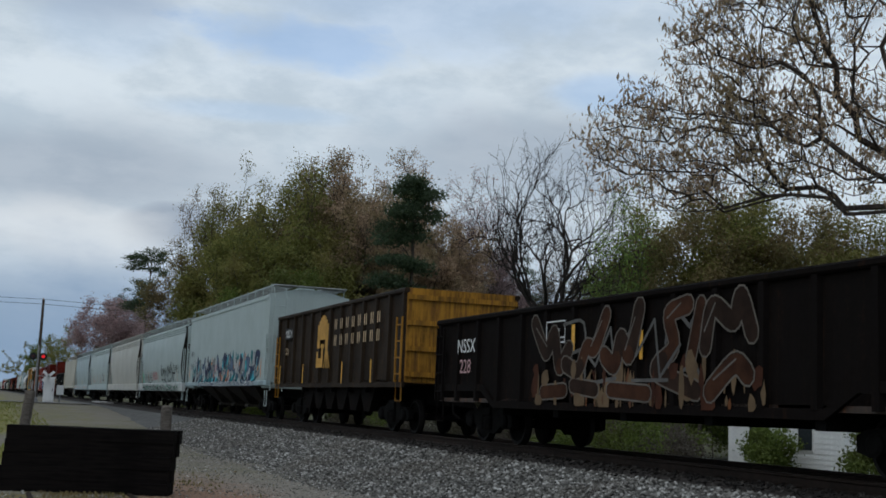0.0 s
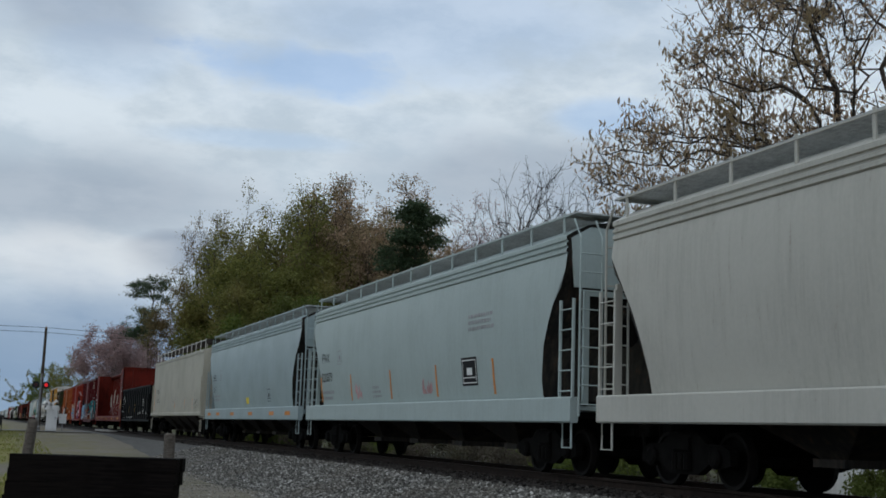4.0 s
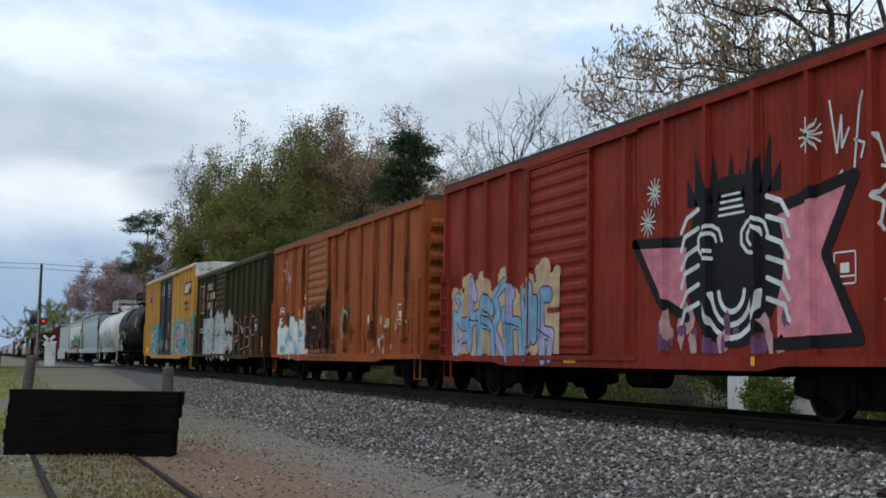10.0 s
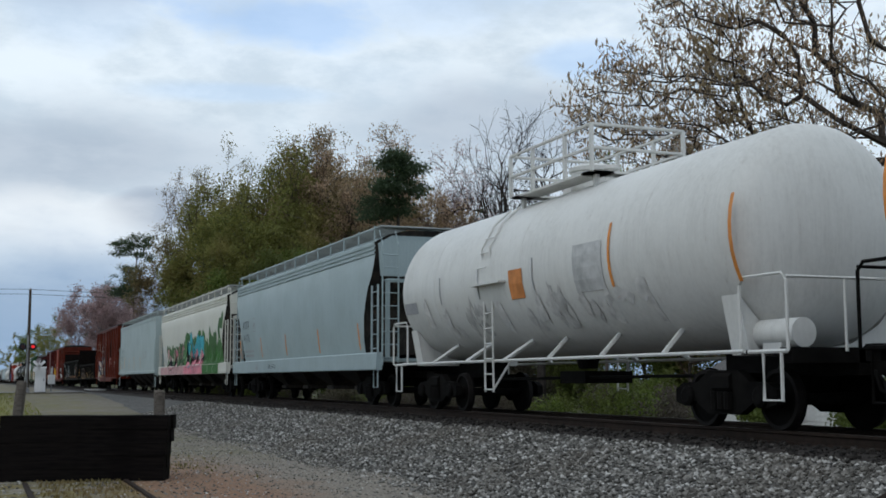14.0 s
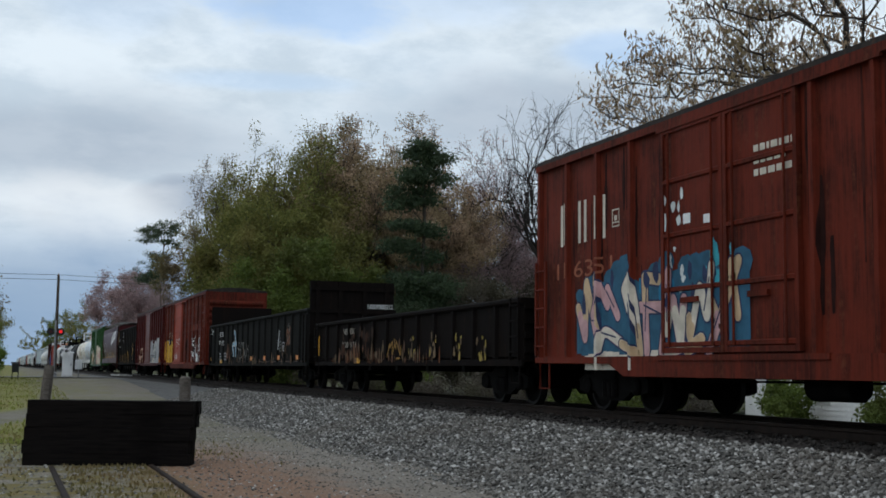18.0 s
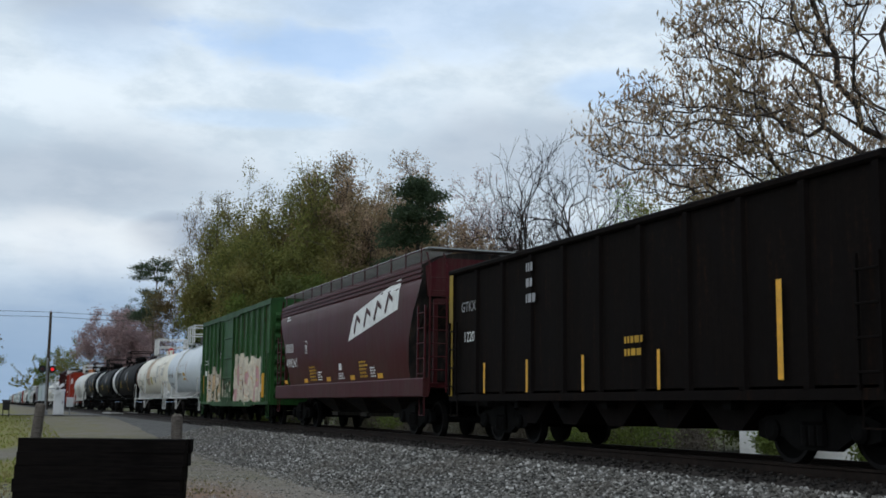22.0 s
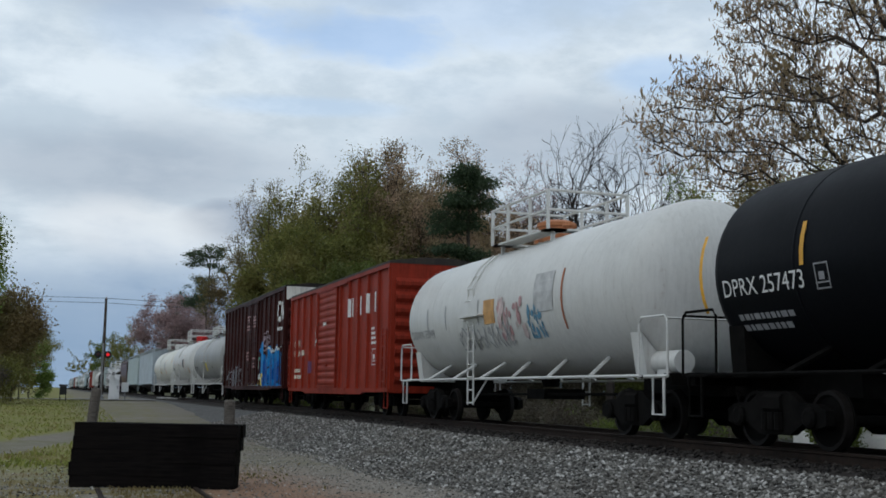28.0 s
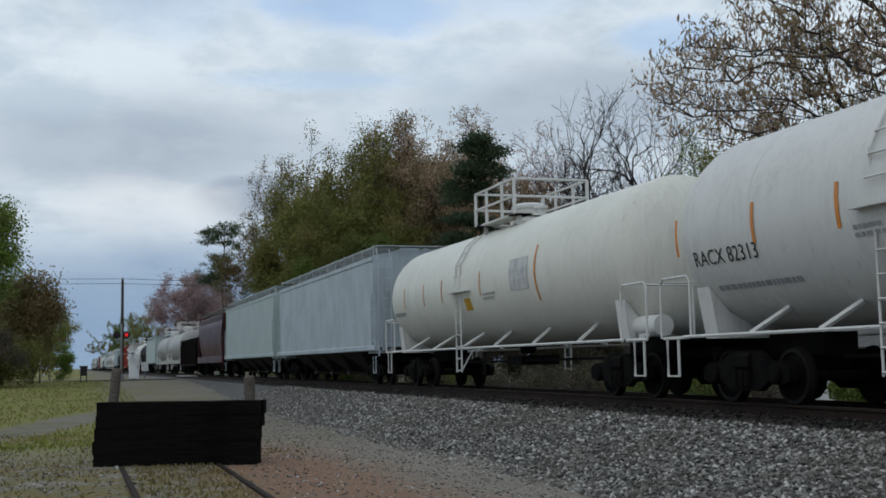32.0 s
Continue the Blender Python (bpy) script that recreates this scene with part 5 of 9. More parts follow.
    m.box(-0.5, 0.5, -0.5, 0.5, 0.62, 0.85)
    part("outlet_valve", m, STEEL, car)
    trucks(car, fh, 1.95)
    return car, Side(car, h, lambda z: math.sqrt(max(0.01, R * R - (z - zc) ** 2)), 0.012), h

# ---- trees ----
BARK = wood_mat("grey_brown_bark", (0.035, 0.028, 0.023), (0.11, 0.09, 0.075), (9.0, 9.0, 1.6))
TWIG = plain("thin_twig_bark", (0.075, 0.06, 0.052), 0.9, 0, 0.4, 3.0, 0.2, 0.1)
GREY_BARK = plain("dark_grey_bark", (0.035, 0.03, 0.027), 0.9, 0, 0.4, 3.0, 0.2, 0.1)
PALE_BARK = plain("pale_bark", (0.11, 0.098, 0.088), 0.9, 0, 0.4, 3.0, 0.2, 0.1)
L_OLIVE = leafy("olive_spring_leaves", (0.07, 0.076, 0.018), (0.14, 0.14, 0.038), (0.125, 0.108, 0.034))
L_GREEN = leafy("fresh_green_leaves", (0.042, 0.062, 0.011), (0.088, 0.115, 0.022), (0.06, 0.07, 0.016))
L_BRIGHT = leafy("bright_spring_leaves", (0.075, 0.125, 0.024), (0.15, 0.215, 0.045), (0.1, 0.15, 0.035))
L_SPRING = leafy("green_roadside_leaves", (0.062, 0.1, 0.018), (0.14, 0.19, 0.04), (0.095, 0.11, 0.03))
L_RUSSET = leafy("russet_buds", (0.16, 0.11, 0.07), (0.27, 0.19, 0.125), (0.19, 0.145, 0.08))
L_BUD = leafy("brown_green_buds", (0.085, 0.06, 0.028), (0.15, 0.11, 0.05), (0.1, 0.09, 0.035))
L_PINK = leafy("pinkish_grey_buds", (0.15, 0.1, 0.098), (0.25, 0.175, 0.17), (0.19, 0.14, 0.14))
L_PINE = leafy("dark_pine_needles", (0.016, 0.03, 0.016), (0.045, 0.066, 0.03), (0.028, 0.042, 0.02))
L_BRUSH = leafy("dull_undergrowth", (0.036, 0.033, 0.02), (0.075, 0.066, 0.042), (0.06, 0.05, 0.038))


LUSH, FINE = 7.0, 0.56


def skeleton_nodes(rng, n, trunk, blobs):
    """Nodes of a crown: points in the blobs, each tied to the best lower node; returns nodes, parents, radii."""
    tot = sum(b[6] for b in blobs)
    pts = []
    for cx, cy, cz, rx, ry, rz, w in blobs:
        k = int(n * w / tot)
        u = rng.normal(size=(k, 3))
        u /= np.linalg.norm(u, axis=1)[:, None]
        r = rng.uniform(0.12, 1.0, (k, 1)) ** 0.45
        pts.append(u * r * (rx, ry, rz) + (cx, cy, cz))
    pts = np.concatenate(pts)
    steps = 7
    base = np.array(trunk[0], float)
    fork = np.array(trunk[1], float)
    nodes = [base + (fork - base) * i / steps + (rng.normal(size=3) * 0.06 * (0 < i < steps)) for i in range(steps + 1)]
    par = [-1] + list(range(steps))
    length = [np.linalg.norm(q - base) for q in nodes]
    order = np.argsort(np.linalg.norm(pts - fork, axis=1))
    for i in order:
        p = pts[i]
        A = np.array(nodes[3:])
        d = p - A
        dist = np.linalg.norm(d, axis=1)
        cost = dist + 0.25 * np.array(length[3:]) + np.maximum(0, -d[:, 2]) * 0.9
        j = int(np.argmin(cost)) + 3
        a = nodes[j]
        L = np.linalg.norm(p - a)
        k = max(1, min(4, int(L / 0.9)))
        side = rng.normal(size=3) * 0.07 * L
        last = j
        for q in range(1, k + 1):
            s = q / k
            bend = side * math.sin(math.pi * s) + np.array((0, 0, -0.10 * L * math.sin(math.pi * s)))
            nodes.append(a + (p - a) * s + bend)
            par.append(last)
            length.append(length[last] + L / k)
            last = len(nodes) - 1
    nodes = np.array(nodes)
    cnt = np.zeros(len(nodes))
    kids = np.zeros(len(nodes), int)
    for i in range(len(nodes) - 1, 0, -1):
        if kids[i] == 0:
            cnt[i] += 1
        cnt[par[i]] += cnt[i]
        kids[par[i]] += 1
    return nodes, np.array(par), cnt, kids


def limb_mesh(nodes, par, cnt, tip, power=0.46, sides=5):
    m = M()
    rad = tip * np.maximum(cnt, 1) ** power
    ang = [2 * math.pi * j / sides for j in range(sides)]
    for i in range(1, len(nodes)):
        a, b = Vector(nodes[par[i]]), Vector(nodes[i])
        d = (b - a)
        if d.length < 1e-4:
            continue
        d.normalize()
        u = d.cross((0, 0, 1) if abs(d.z) < 0.9 else (1, 0, 0)).normalized()
        w = d.cross(u)
        r0, r1 = min(rad[par[i]], rad[i] * 1.5), rad[i]
        vs = [a + (u * math.cos(q) + w * math.sin(q)) * r0 for q in ang] + [b + (u * math.cos(q) + w * math.sin(q)) * r1 for q in ang]
        m.add(vs, [(j, (j + 1) % sides, sides + (j + 1) % sides, sides + j) for j in range(sides)])
    return m


def quads(rng, centres, lo, hi, stretch=1.0, up=0.0):
    """Small folded leaf shapes at the centres."""
    n = len(centres)
    a = rng.normal(size=(n, 3))
    a[:, 2] += up
    a /= np.linalg.norm(a, axis=1)[:, None]
    b = rng.normal(size=(n, 3))
    b -= (b * a).sum(1)[:, None] * a
    b /= np.linalg.norm(b, axis=1)[:, None]
    c = np.cross(a, b)
    s = rng.uniform(lo, hi, (n, 1))
    k0, k1 = centres - a * s * stretch * 0.5, centres + a * s * stretch * 0.5
    v = np.stack([k0, centres + b * s * 0.42 + c * s * 0.12, k1, centres - b * s * 0.42 + c * s * 0.12], 1)
    f = np.arange(n * 4).reshape(n, 4)
    return v.reshape(-1, 3), f


def quad_mesh(name, v, mat):
    me = bpy.data.meshes.new(name)
    n = len(v)
    me.vertices.add(n)
    me.vertices.foreach_set("co", v.astype(np.float32).ravel())
    me.loops.add(n)
    me.loops.foreach_set("vertex_index", np.arange(n, dtype=np.int32))
    me.polygons.add(n // 4)
    me.polygons.foreach_set("loop_start", np.arange(0, n, 4, dtype=np.int32))
    me.materials.append(mat)
    me.update(calc_edges=True)
    return me


def leaf_part(name, parent, rng, centres, lo, hi, mat, stretch=1.3, up=0.0):
    v, f = quads(rng, centres, lo, hi, stretch, up)
    return tagged(part(name, quad_mesh(name, v, mat), None, parent), kind="stuff")


def tree(name, label, base, fork, blobs, n, seed, tip=0.02, leaves=0, leaf=None, lo=0.12, hi=0.3, spread=0.5, bark=None, stretch=1.3, twigs=2, twig_len=0.7, up=0.0, twig_r=0.012):
    rng = np.random.default_rng(seed)
    x, y = base
    z = ground_z(x, y) - 0.15
    nodes, par, cnt, kids = skeleton_nodes(rng, n, ((x, y, z), fork), blobs)
    ob = thing(name, label, "tree")
    part("trunk", limb_mesh(nodes, par, cnt, tip), bark or BARK, ob)
    ends = nodes[8:][kids[8:] <= 1]
    tips = ends
    if twigs:
        m = M()
        tl = []
        for p in ends:
            for q in range(twigs):
                d = rng.normal(size=3)
                d[2] = abs(d[2]) * 0.7 + 0.25
                d /= np.linalg.norm(d)
                L = twig_len * rng.uniform(0.5, 1.2)
                mid = p + d * L * 0.5 + rng.normal(size=3) * 0.06 * L
                e = p + d * L
                m.tube([p, mid, e], twig_r, 3, 0, twig_r * 0.5)
                tl += [mid, e]
        tagged(part("twig_spray", m, TWIG if bark is not PALE_BARK else PALE_BARK, ob), kind="stuff")
        tips = np.concatenate([ends, np.array(tl)])
    leaves = int(leaves * LUSH)
    lo, hi = lo * FINE, hi * FINE
    if leaves:
        pick = tips[rng.integers(0, len(tips), leaves)]
        leaf_part("crown", ob, rng, pick + rng.normal(size=pick.shape) * spread, lo, hi, leaf, stretch, up)
    return ob


def limb_tree(label, az, el, d, r, seed, leaf=None, leaves=0, fork=0.25, levels=7, bark=None, trunk_r=0.2, droop=0.0, lo=0.06, hi=0.13, spread=0.16, limbs=5, sweep=0.62, tone=None, bias=0.0, thin=0.022):
    """A tree of forking ascending limbs, drawn out to the wanted height and half-width."""
    rng = np.random.default_rng(seed)
    x, y = at_bearing(az, d)
    g = ground_z(x, y) - 0.15
    h = 1.53 + d * math.tan(radians(el)) - g
    lines, tips = [], []

    def grow(p, q, length, rad, level):
        k = 3
        pts = [p]
        for i in range(k):
            q = q + rng.normal(size=3) * 0.16 + np.array((0, 0, 0.035))
            q = q / np.linalg.norm(q)
            p = p + q * length / k
            pts.append(p)
        lines.append((pts, rad, rad * 0.68, level))
        if level >= levels:
            tips.extend(pts[1:])
            return
        for j in range(2 if rng.random() < 0.72 else 3):
            ax = rng.normal(size=3)
            ax -= ax.dot(q) * q
            ax /= np.linalg.norm(ax)
            a = rng.uniform(0.3, 0.8)
            grow(p, q * math.cos(a) + ax * math.sin(a), length * rng.uniform(0.66, 0.88), rad * rng.uniform(0.56, 0.7), level + 1)
        if level >= 2 and rng.random() < 0.75:
            ax = rng.normal(size=3)
            ax -= ax.dot(q) * q
            ax /= np.linalg.norm(ax)
            grow(pts[rng.integers(1, k)], q * 0.7 + ax * 0.7, length * 0.6, rad * 0.45, min(levels, level + 2))

    base = np.array((0.0, 0.0, 0.0))
    top = np.array((0.0, 0.0, h * fork))
    for i in range(limbs):
        a = 6.283 * (i + rng.uniform(-0.25, 0.25)) / limbs
        q = np.array((math.cos(a) * sweep + bias * math.cos(radians(az)), math.sin(a) * sweep - bias * math.sin(radians(az)), 1.0 + (0.5 if i == 0 else 0)))
        grow(top * rng.uniform(0.85, 1.0), q / np.linalg.norm(q), h * 0.24, trunk_r * 0.55, 1)
    # draw the crown out to an uneven dome about the fork
    allp = np.array([q for ln in lines for q in ln[0]])
    fk = h * fork
    ang = np.arctan2(np.hypot(allp[:, 0], allp[:, 1]), allp[:, 2] - fk)
    dist = np.hypot(np.hypot(allp[:, 0], allp[:, 1]), allp[:, 2] - fk)
    knots = np.linspace(0.1, 2.3, 9)
    reach = []
    for q in knots:
        near = dist[np.abs(ang - q) < 0.2]
        reach.append(np.percentile(near, 97) if len(near) > 8 else 0.0)
    reach = [q or max(reach) * 0.8 for q in reach]

    def place(q):
        rr, zz = math.hypot(q[0], q[1]), q[2] - fk
        L = math.hypot(rr, zz)
        if L < 1e-3 or (rr < 1e-6 and zz < 0):
            return (x + q[0], y + q[1], g + q[2])
        a = math.atan2(rr, zz)
        want = 1 / math.sqrt((math.sin(a) / r) ** 2 + (math.cos(a) / ((h - fk) if a < 1.57 else (h - fk) * 0.5)) ** 2)
        k = want / float(np.interp(a, knots, reach))
        return (x + q[0] * k, y + q[1] * k, g + fk + zz * k)

    ob = thing("tree", label, "tree")
    m = M()
    m.tube([place(base), place(top * 0.5 + (0.1, 0.05, 0)), place(top)], trunk_r, 8, 0, trunk_r * 0.8)
    fine = M()
    for pts, r0, r1, lev in lines:
        (m if lev <= 4 else fine).tube([place(q) for q in pts], max(r0, thin), 5 if lev <= 3 else 3, 0, max(r1, thin * 0.6))
    part("trunk", m, bark or BARK, ob)
    tagged(part("twig_spray", fine, tone or TWIG, ob), kind="stuff")
    if leaves:
        tp = np.array([place(q) for q in tips])
        dense = rng.lognormal(0.0, 0.7, len(tp))
        pick = tp[rng.choice(len(tp), leaves, p=dense / dense.sum())]
        leaf_part("crown", ob, rng, pick + rng.normal(size=pick.shape) * spread, lo, hi, leaf, 1.3)
    return ob


def at_bearing(az, d):
    return d * math.sin(radians(az)), d * math.cos(radians(az))


def round_tree(label, az, el, d, r, leaf, leaves, seed, n=170, low=0.42, lo=0.14, hi=0.34, spread=0.45, bark=None, tip=0.016, **kw):
    """A broad crown whose top stands at the elevation el over the eye."""
    x, y = at_bearing(az, d)
    top = 1.53 + d * math.tan(radians(el + 0.15))
    g = ground_z(x, y)
    h = top - g
    cz = g + h * (low + 1) / 2
    rz = h * (1 - low) / 2
    rnd = random.Random(seed)
    blobs = [(x, y, cz, r, r, rz, 2.0)]
    for i in range(4):
        a = rnd.uniform(0, 6.28)
        q = rnd.uniform(0.35, 0.7) * r
        blobs.append((x + math.cos(a) * q, y + math.sin(a) * q, cz + rnd.uniform(-0.45, 0.35) * rz, r * 0.55, r * 0.55, rz * 0.55, 0.8))
    return tree("tree", label, (x, y), (x + rnd.uniform(-0.4, 0.4), y, g + h * low * 0.8), blobs, n, seed, tip, leaves, leaf, lo, hi, spread, bark, **kw)


def pine(label, az, el, d, pads, seed, n=120, leaves=5200, spread=(0.4, 0.4, 0.17)):
    """A pine: pads of needles, each (across, below the top, half-width, half-height)."""
    x, y = at_bearing(az, d)
    g = ground_z(x, y)
    top = 1.53 + d * math.tan(radians(el))
    h = top - g
    ca, sa = math.cos(radians(az)), math.sin(radians(az))
    rnd = random.Random(seed)
    blobs = []
    for dx, dz, rx, rz in pads:
        dy = rnd.uniform(-0.5, 0.5) * rx
        blobs.append((x + dx * ca + dy * sa, y - dx * sa + dy * ca, top - dz, rx, rx, rz, rx * rx * (rz + 0.3)))
    rng = np.random.default_rng(seed)
    nodes, par, cnt, kids = skeleton_nodes(rng, n, ((x, y, g - 0.1), (x + 0.1, y, g + h * 0.94)), blobs)
    ob = thing("pine_tree", label, "tree")
    part("trunk", limb_mesh(nodes, par, cnt, 0.02, 0.42), BARK, ob)
    ends = nodes[8:]
    pick = ends[rng.integers(0, len(ends), leaves)]
    leaf_part("crown", ob, rng, pick + rng.normal(size=pick.shape) * spread, 0.05, 0.15, L_PINE, 2.2)
    return ob


def shrub(label, x, y, r, h, leaf, leaves, seed, lo=0.1, hi=0.26):
    g = ground_z(x, y)
    blobs = [(x, y, g + h * 0.55, r, r, h * 0.45, 1.0), (x + r * 0.5, y + r * 0.3, g + h * 0.35, r * 0.7, r * 0.7, h * 0.33, 0.6), (x - r * 0.5, y - r * 0.2, g + h * 0.35, r * 0.7, r * 0.7, h * 0.33, 0.6)]
    return tagged(tree("shrub", label, (x, y), (x, y, g + h * 0.18), blobs, 46, seed, 0.012, leaves, leaf, lo, hi, 0.32 * max(0.6, r / 2.5), twigs=1, twig_len=0.4), category="shrub")


def build_trees():
    # the large group behind the line, from far to near bearings
    thin = [(0.1, 0.6, 0.7, 0.5), (-1.2, 1.7, 1.1, 0.7), (1.3, 1.5, 1.0, 0.6), (-1.6, 2.7, 0.9, 0.4), (0.3, 2.6, 0.7, 0.4), (1.2, 3.2, 0.7, 0.4), (-0.5, 4.6, 1.0, 0.5), (0.2, 6.0, 1.3, 0.6), (-1.0, 7.2, 1.4, 0.6)]
    pine("thin dark conifer above a leafless thicket", 6.9, 7.0, 141, [(a, b, c * 1.25, d * 1.2) for a, b, c, d in thin], 301, 100, 10000)
    limb_tree("tall thin tree with pinkish grey buds", 7.75, 6.6, 139, 2.6, 302, L_PINK, 16000, 0.1, 6, None, 0.13, spread=0.35)
    round_tree("spreading tree with purple-grey twigs", 5.0, 4.4, 190, 5.5, L_PINK, 3000, 303, 110, 0.2, 0.2, 0.45)
    round_tree("purple-grey budding tree by the line", 6.1, 4.6, 172, 5.0, L_PINK, 3000, 304, 110, 0.2, 0.2, 0.45)
    small = [(0, 0.7, 1.2, 0.8), (-1.0, 2.0, 1.7, 0.8), (1.0, 2.6, 1.6, 0.7), (0, 4.2, 2.4, 1.2), (0.3, 6.4, 2.6, 1.4), (-0.2, 9.0, 2.6, 1.4)]
    pine("small dark pine in the thicket", 5.7, 4.9, 180, small, 305, 70, 9000)
    round_tree("far olive tree by the line", 3.4, 2.8, 400, 8.0, L_OLIVE, 2000, 306, 80, 0.15, 0.3, 0.6)
    round_tree("far green tree by the line", 2.6, 2.7, 520, 11.0, L_GREEN, 2000, 307, 80, 0.12, 0.3, 0.7)
    round_tree("far dull green tree", 1.6, 2.0, 950, 18.0, L_OLIVE, 1800, 308, 70, 0.1, 0.4, 0.9)
    limb_tree("half-bare tree with thin grey twigs", 9.5, 10.2, 106, 5.4, 309, L_BUD, 52000, 0.35, 7, None, 0.16, limbs=7, sweep=1.0, spread=0.25)
    limb_tree("full olive-green spring tree", 11.3, 11.0, 98, 5.2, 310, L_OLIVE, 60000, 0.35, 7, None, 0.22, limbs=8, sweep=1.1, spread=0.36, lo=0.08, hi=0.19)
    limb_tree("broad olive-green spring tree", 13.6, 11.5, 95, 5.2, 311, L_OLIVE, 60000, 0.4, 7, None, 0.24, limbs=8, sweep=1.1, spread=0.36, lo=0.08, hi=0.19)
    round_tree("olive tree thick with new leaf", 12.1, 8.9, 91, 4.4, L_OLIVE, 5600, 328, 230, 0.12, spread=0.4)
    round_tree("low olive tree in new leaf", 14.2, 8.6, 90, 4.0, L_OLIVE, 4400, 327, 210, 0.12, spread=0.4)
    limb_tree("tall half-leafed olive tree", 15.1, 11.9, 100, 5.4, 312, L_BUD, 60000, 0.42, 7, None, 0.22, limbs=8, spread=0.32, sweep=1.05, lo=0.08, hi=0.18)
    limb_tree("tall budding tree with russet crown", 16.6, 12.1, 96, 6.2, 313, L_RUSSET, 60000, 0.45, 7, None, 0.26, limbs=9, spread=0.26, sweep=1.1, lo=0.08, hi=0.18)
    limb_tree("budding tree with thin russet twigs", 18.3, 12.2, 103, 6.6, 329, L_RUSSET, 55000, 0.42, 7, None, 0.22, limbs=8, spread=0.28, sweep=1.1, lo=0.08, hi=0.18)
    limb_tree("russet budding tree with bare limbs", 19.7, 11.4, 99, 6.0, 314, L_RUSSET, 55000, 0.45, 7, None, 0.24, limbs=8, spread=0.26, sweep=1.1, lo=0.08, hi=0.18)
    limb_tree("slender leafless tree behind the pine", 22.0, 11.3, 104, 5.6, 315, L_PINK, 50000, 0.4, 7, None, 0.16, limbs=8, spread=0.26, sweep=1.05)
    rnd = random.Random(63)
    big = []
    for i in range(26):  # a dense ragged head, then thin pads down the trunk
        z = 0.3 + 4.4 * i / 25
        w = 0.35 + 0.85 * z ** 0.75
        big.append((0.35 - 0.12 * z + rnd.uniform(-1, 1) * w * 0.75, z + rnd.uniform(-0.2, 0.2), rnd.uniform(0.6, 1.05), rnd.uniform(0.2, 0.4)))
    big += [(-0.9, 5.9, 1.7, 0.3), (0.6, 6.3, 1.2, 0.3), (-1.4, 7.3, 1.7, 0.3), (0.3, 8.0, 1.3, 0.4), (-0.6, 9.4, 1.8, 0.6), (0.5, 10.2, 2.3, 0.9), (-0.4, 11.8, 2.8, 1.1)]
    pine("large dark green pine", 19.25, 11.0, 80, big, 316, 420, 42000)
    far = [(0.2, 0.7, 1.0, 0.7), (-0.5, 1.9, 1.3, 0.6), (0.6, 2.8, 1.5, 0.6), (-0.7, 3.9, 1.6, 0.5), (0.3, 5.2, 2.0, 0.7), (0.0, 7.0, 2.3, 1.0), (-0.5, 9.5, 2.4, 1.2), (0.3, 12, 2.4, 1.3)]
    pine("dark pine in the distance", 23.3, 8.3, 112, far, 317, 80, 9000)
    pine("ragged dark pine in the distance", 24.9, 7.5, 112, [(-q[0], q[1] + 0.2, q[2] * 1.05, q[3]) for q in far], 318, 80, 9000)
    for az, el, seed in ((21.8, 7.6, 319), (26.6, 7.8, 320)):
        limb_tree("grey leafless thicket tree", az, el, 118, 6.0, seed, L_PINK, 9000, 0.2, 7, None, 0.14, spread=0.35, sweep=0.8)
    limb_tree("tall bare tree with dark ascending limbs", 26.2, 13.2, 76, 6.4, 348, None, 0, 0.4, 7, GREY_BARK, 0.3, limbs=7, sweep=1.0, tone=GREY_BARK, thin=0.012)
    limb_tree("slim tree in bright new leaf", 29.3, 11.4, 72, 2.2, 322, L_BRIGHT, 17000, 0.35, 6, None, 0.12, spread=0.35, sweep=0.7)
    for az, el, d, seed, lf, nl in ((31.4, 10.0, 76, 323, L_OLIVE, 7600), (33.4, 10.6, 73, 327, L_BUD, 7000), (35.6, 10.6, 74, 324, L_OLIVE, 7600), (38.2, 10.5, 74, 325, L_BUD, 7000), (41.4, 10.2, 72, 326, L_OLIVE, 7600)):
        round_tree("olive-brown tree coming into leaf", az, el, d, 3.9, lf, nl, seed, 210, 0.2, 0.12, 0.3, twigs=2)
    # undergrowth below them
    for i, (az, el, d, r) in enumerate(((9.9, 5.2, 96, 2.6), (11.2, 6.4, 86, 3.0), (12.9, 6.8, 84, 3.0), (14.5, 6.2, 84, 2.8), (16.2, 5.0, 86, 2.6), (28.6, 7.6, 80, 3.2), (31.0, 8.6, 78, 3.4), (33.8, 9.0, 78, 3.8), (37.0, 9.0, 78, 3.8), (40.5, 8.8, 76, 3.8))):
        x, y = at_bearing(az, d)
        shrub("green undergrowth below the trees", x, y, r, 1.5 + d * math.tan(radians(el)) - ground_z(x, y), L_GREEN, 3600, 340 + i, 0.14, 0.36)
    for i, (az, el, d, r) in enumerate(((17.4, 6.4, 112, 4.2), (19.4, 6.2, 112, 4.2), (21.4, 6.6, 112, 4.2), (23.6, 6.4, 112, 4.2), (25.6, 6.6, 112, 4.2), (27.8, 6.8, 108, 4.0), (18.4, 4.8, 92, 3.6), (22.4, 5.0, 90, 3.6), (26.4, 5.2, 88, 3.6))):
        x, y = at_bearing(az, d)
        shrub("brown leafless brush below the trees", x, y, r, 1.5 + d * math.tan(radians(el)) - ground_z(x, y), L_BRUSH, 3600, 360 + i, 0.16, 0.36)
    # low brush along the far side of the line
    rnd = random.Random(8)
    for i in range(34):
        y = 14 + i * 3.3 + rnd.uniform(-1, 1)
        x = rnd.uniform(18.5, 25.0)
        if 0.64 < x / y < 0.9:
            continue
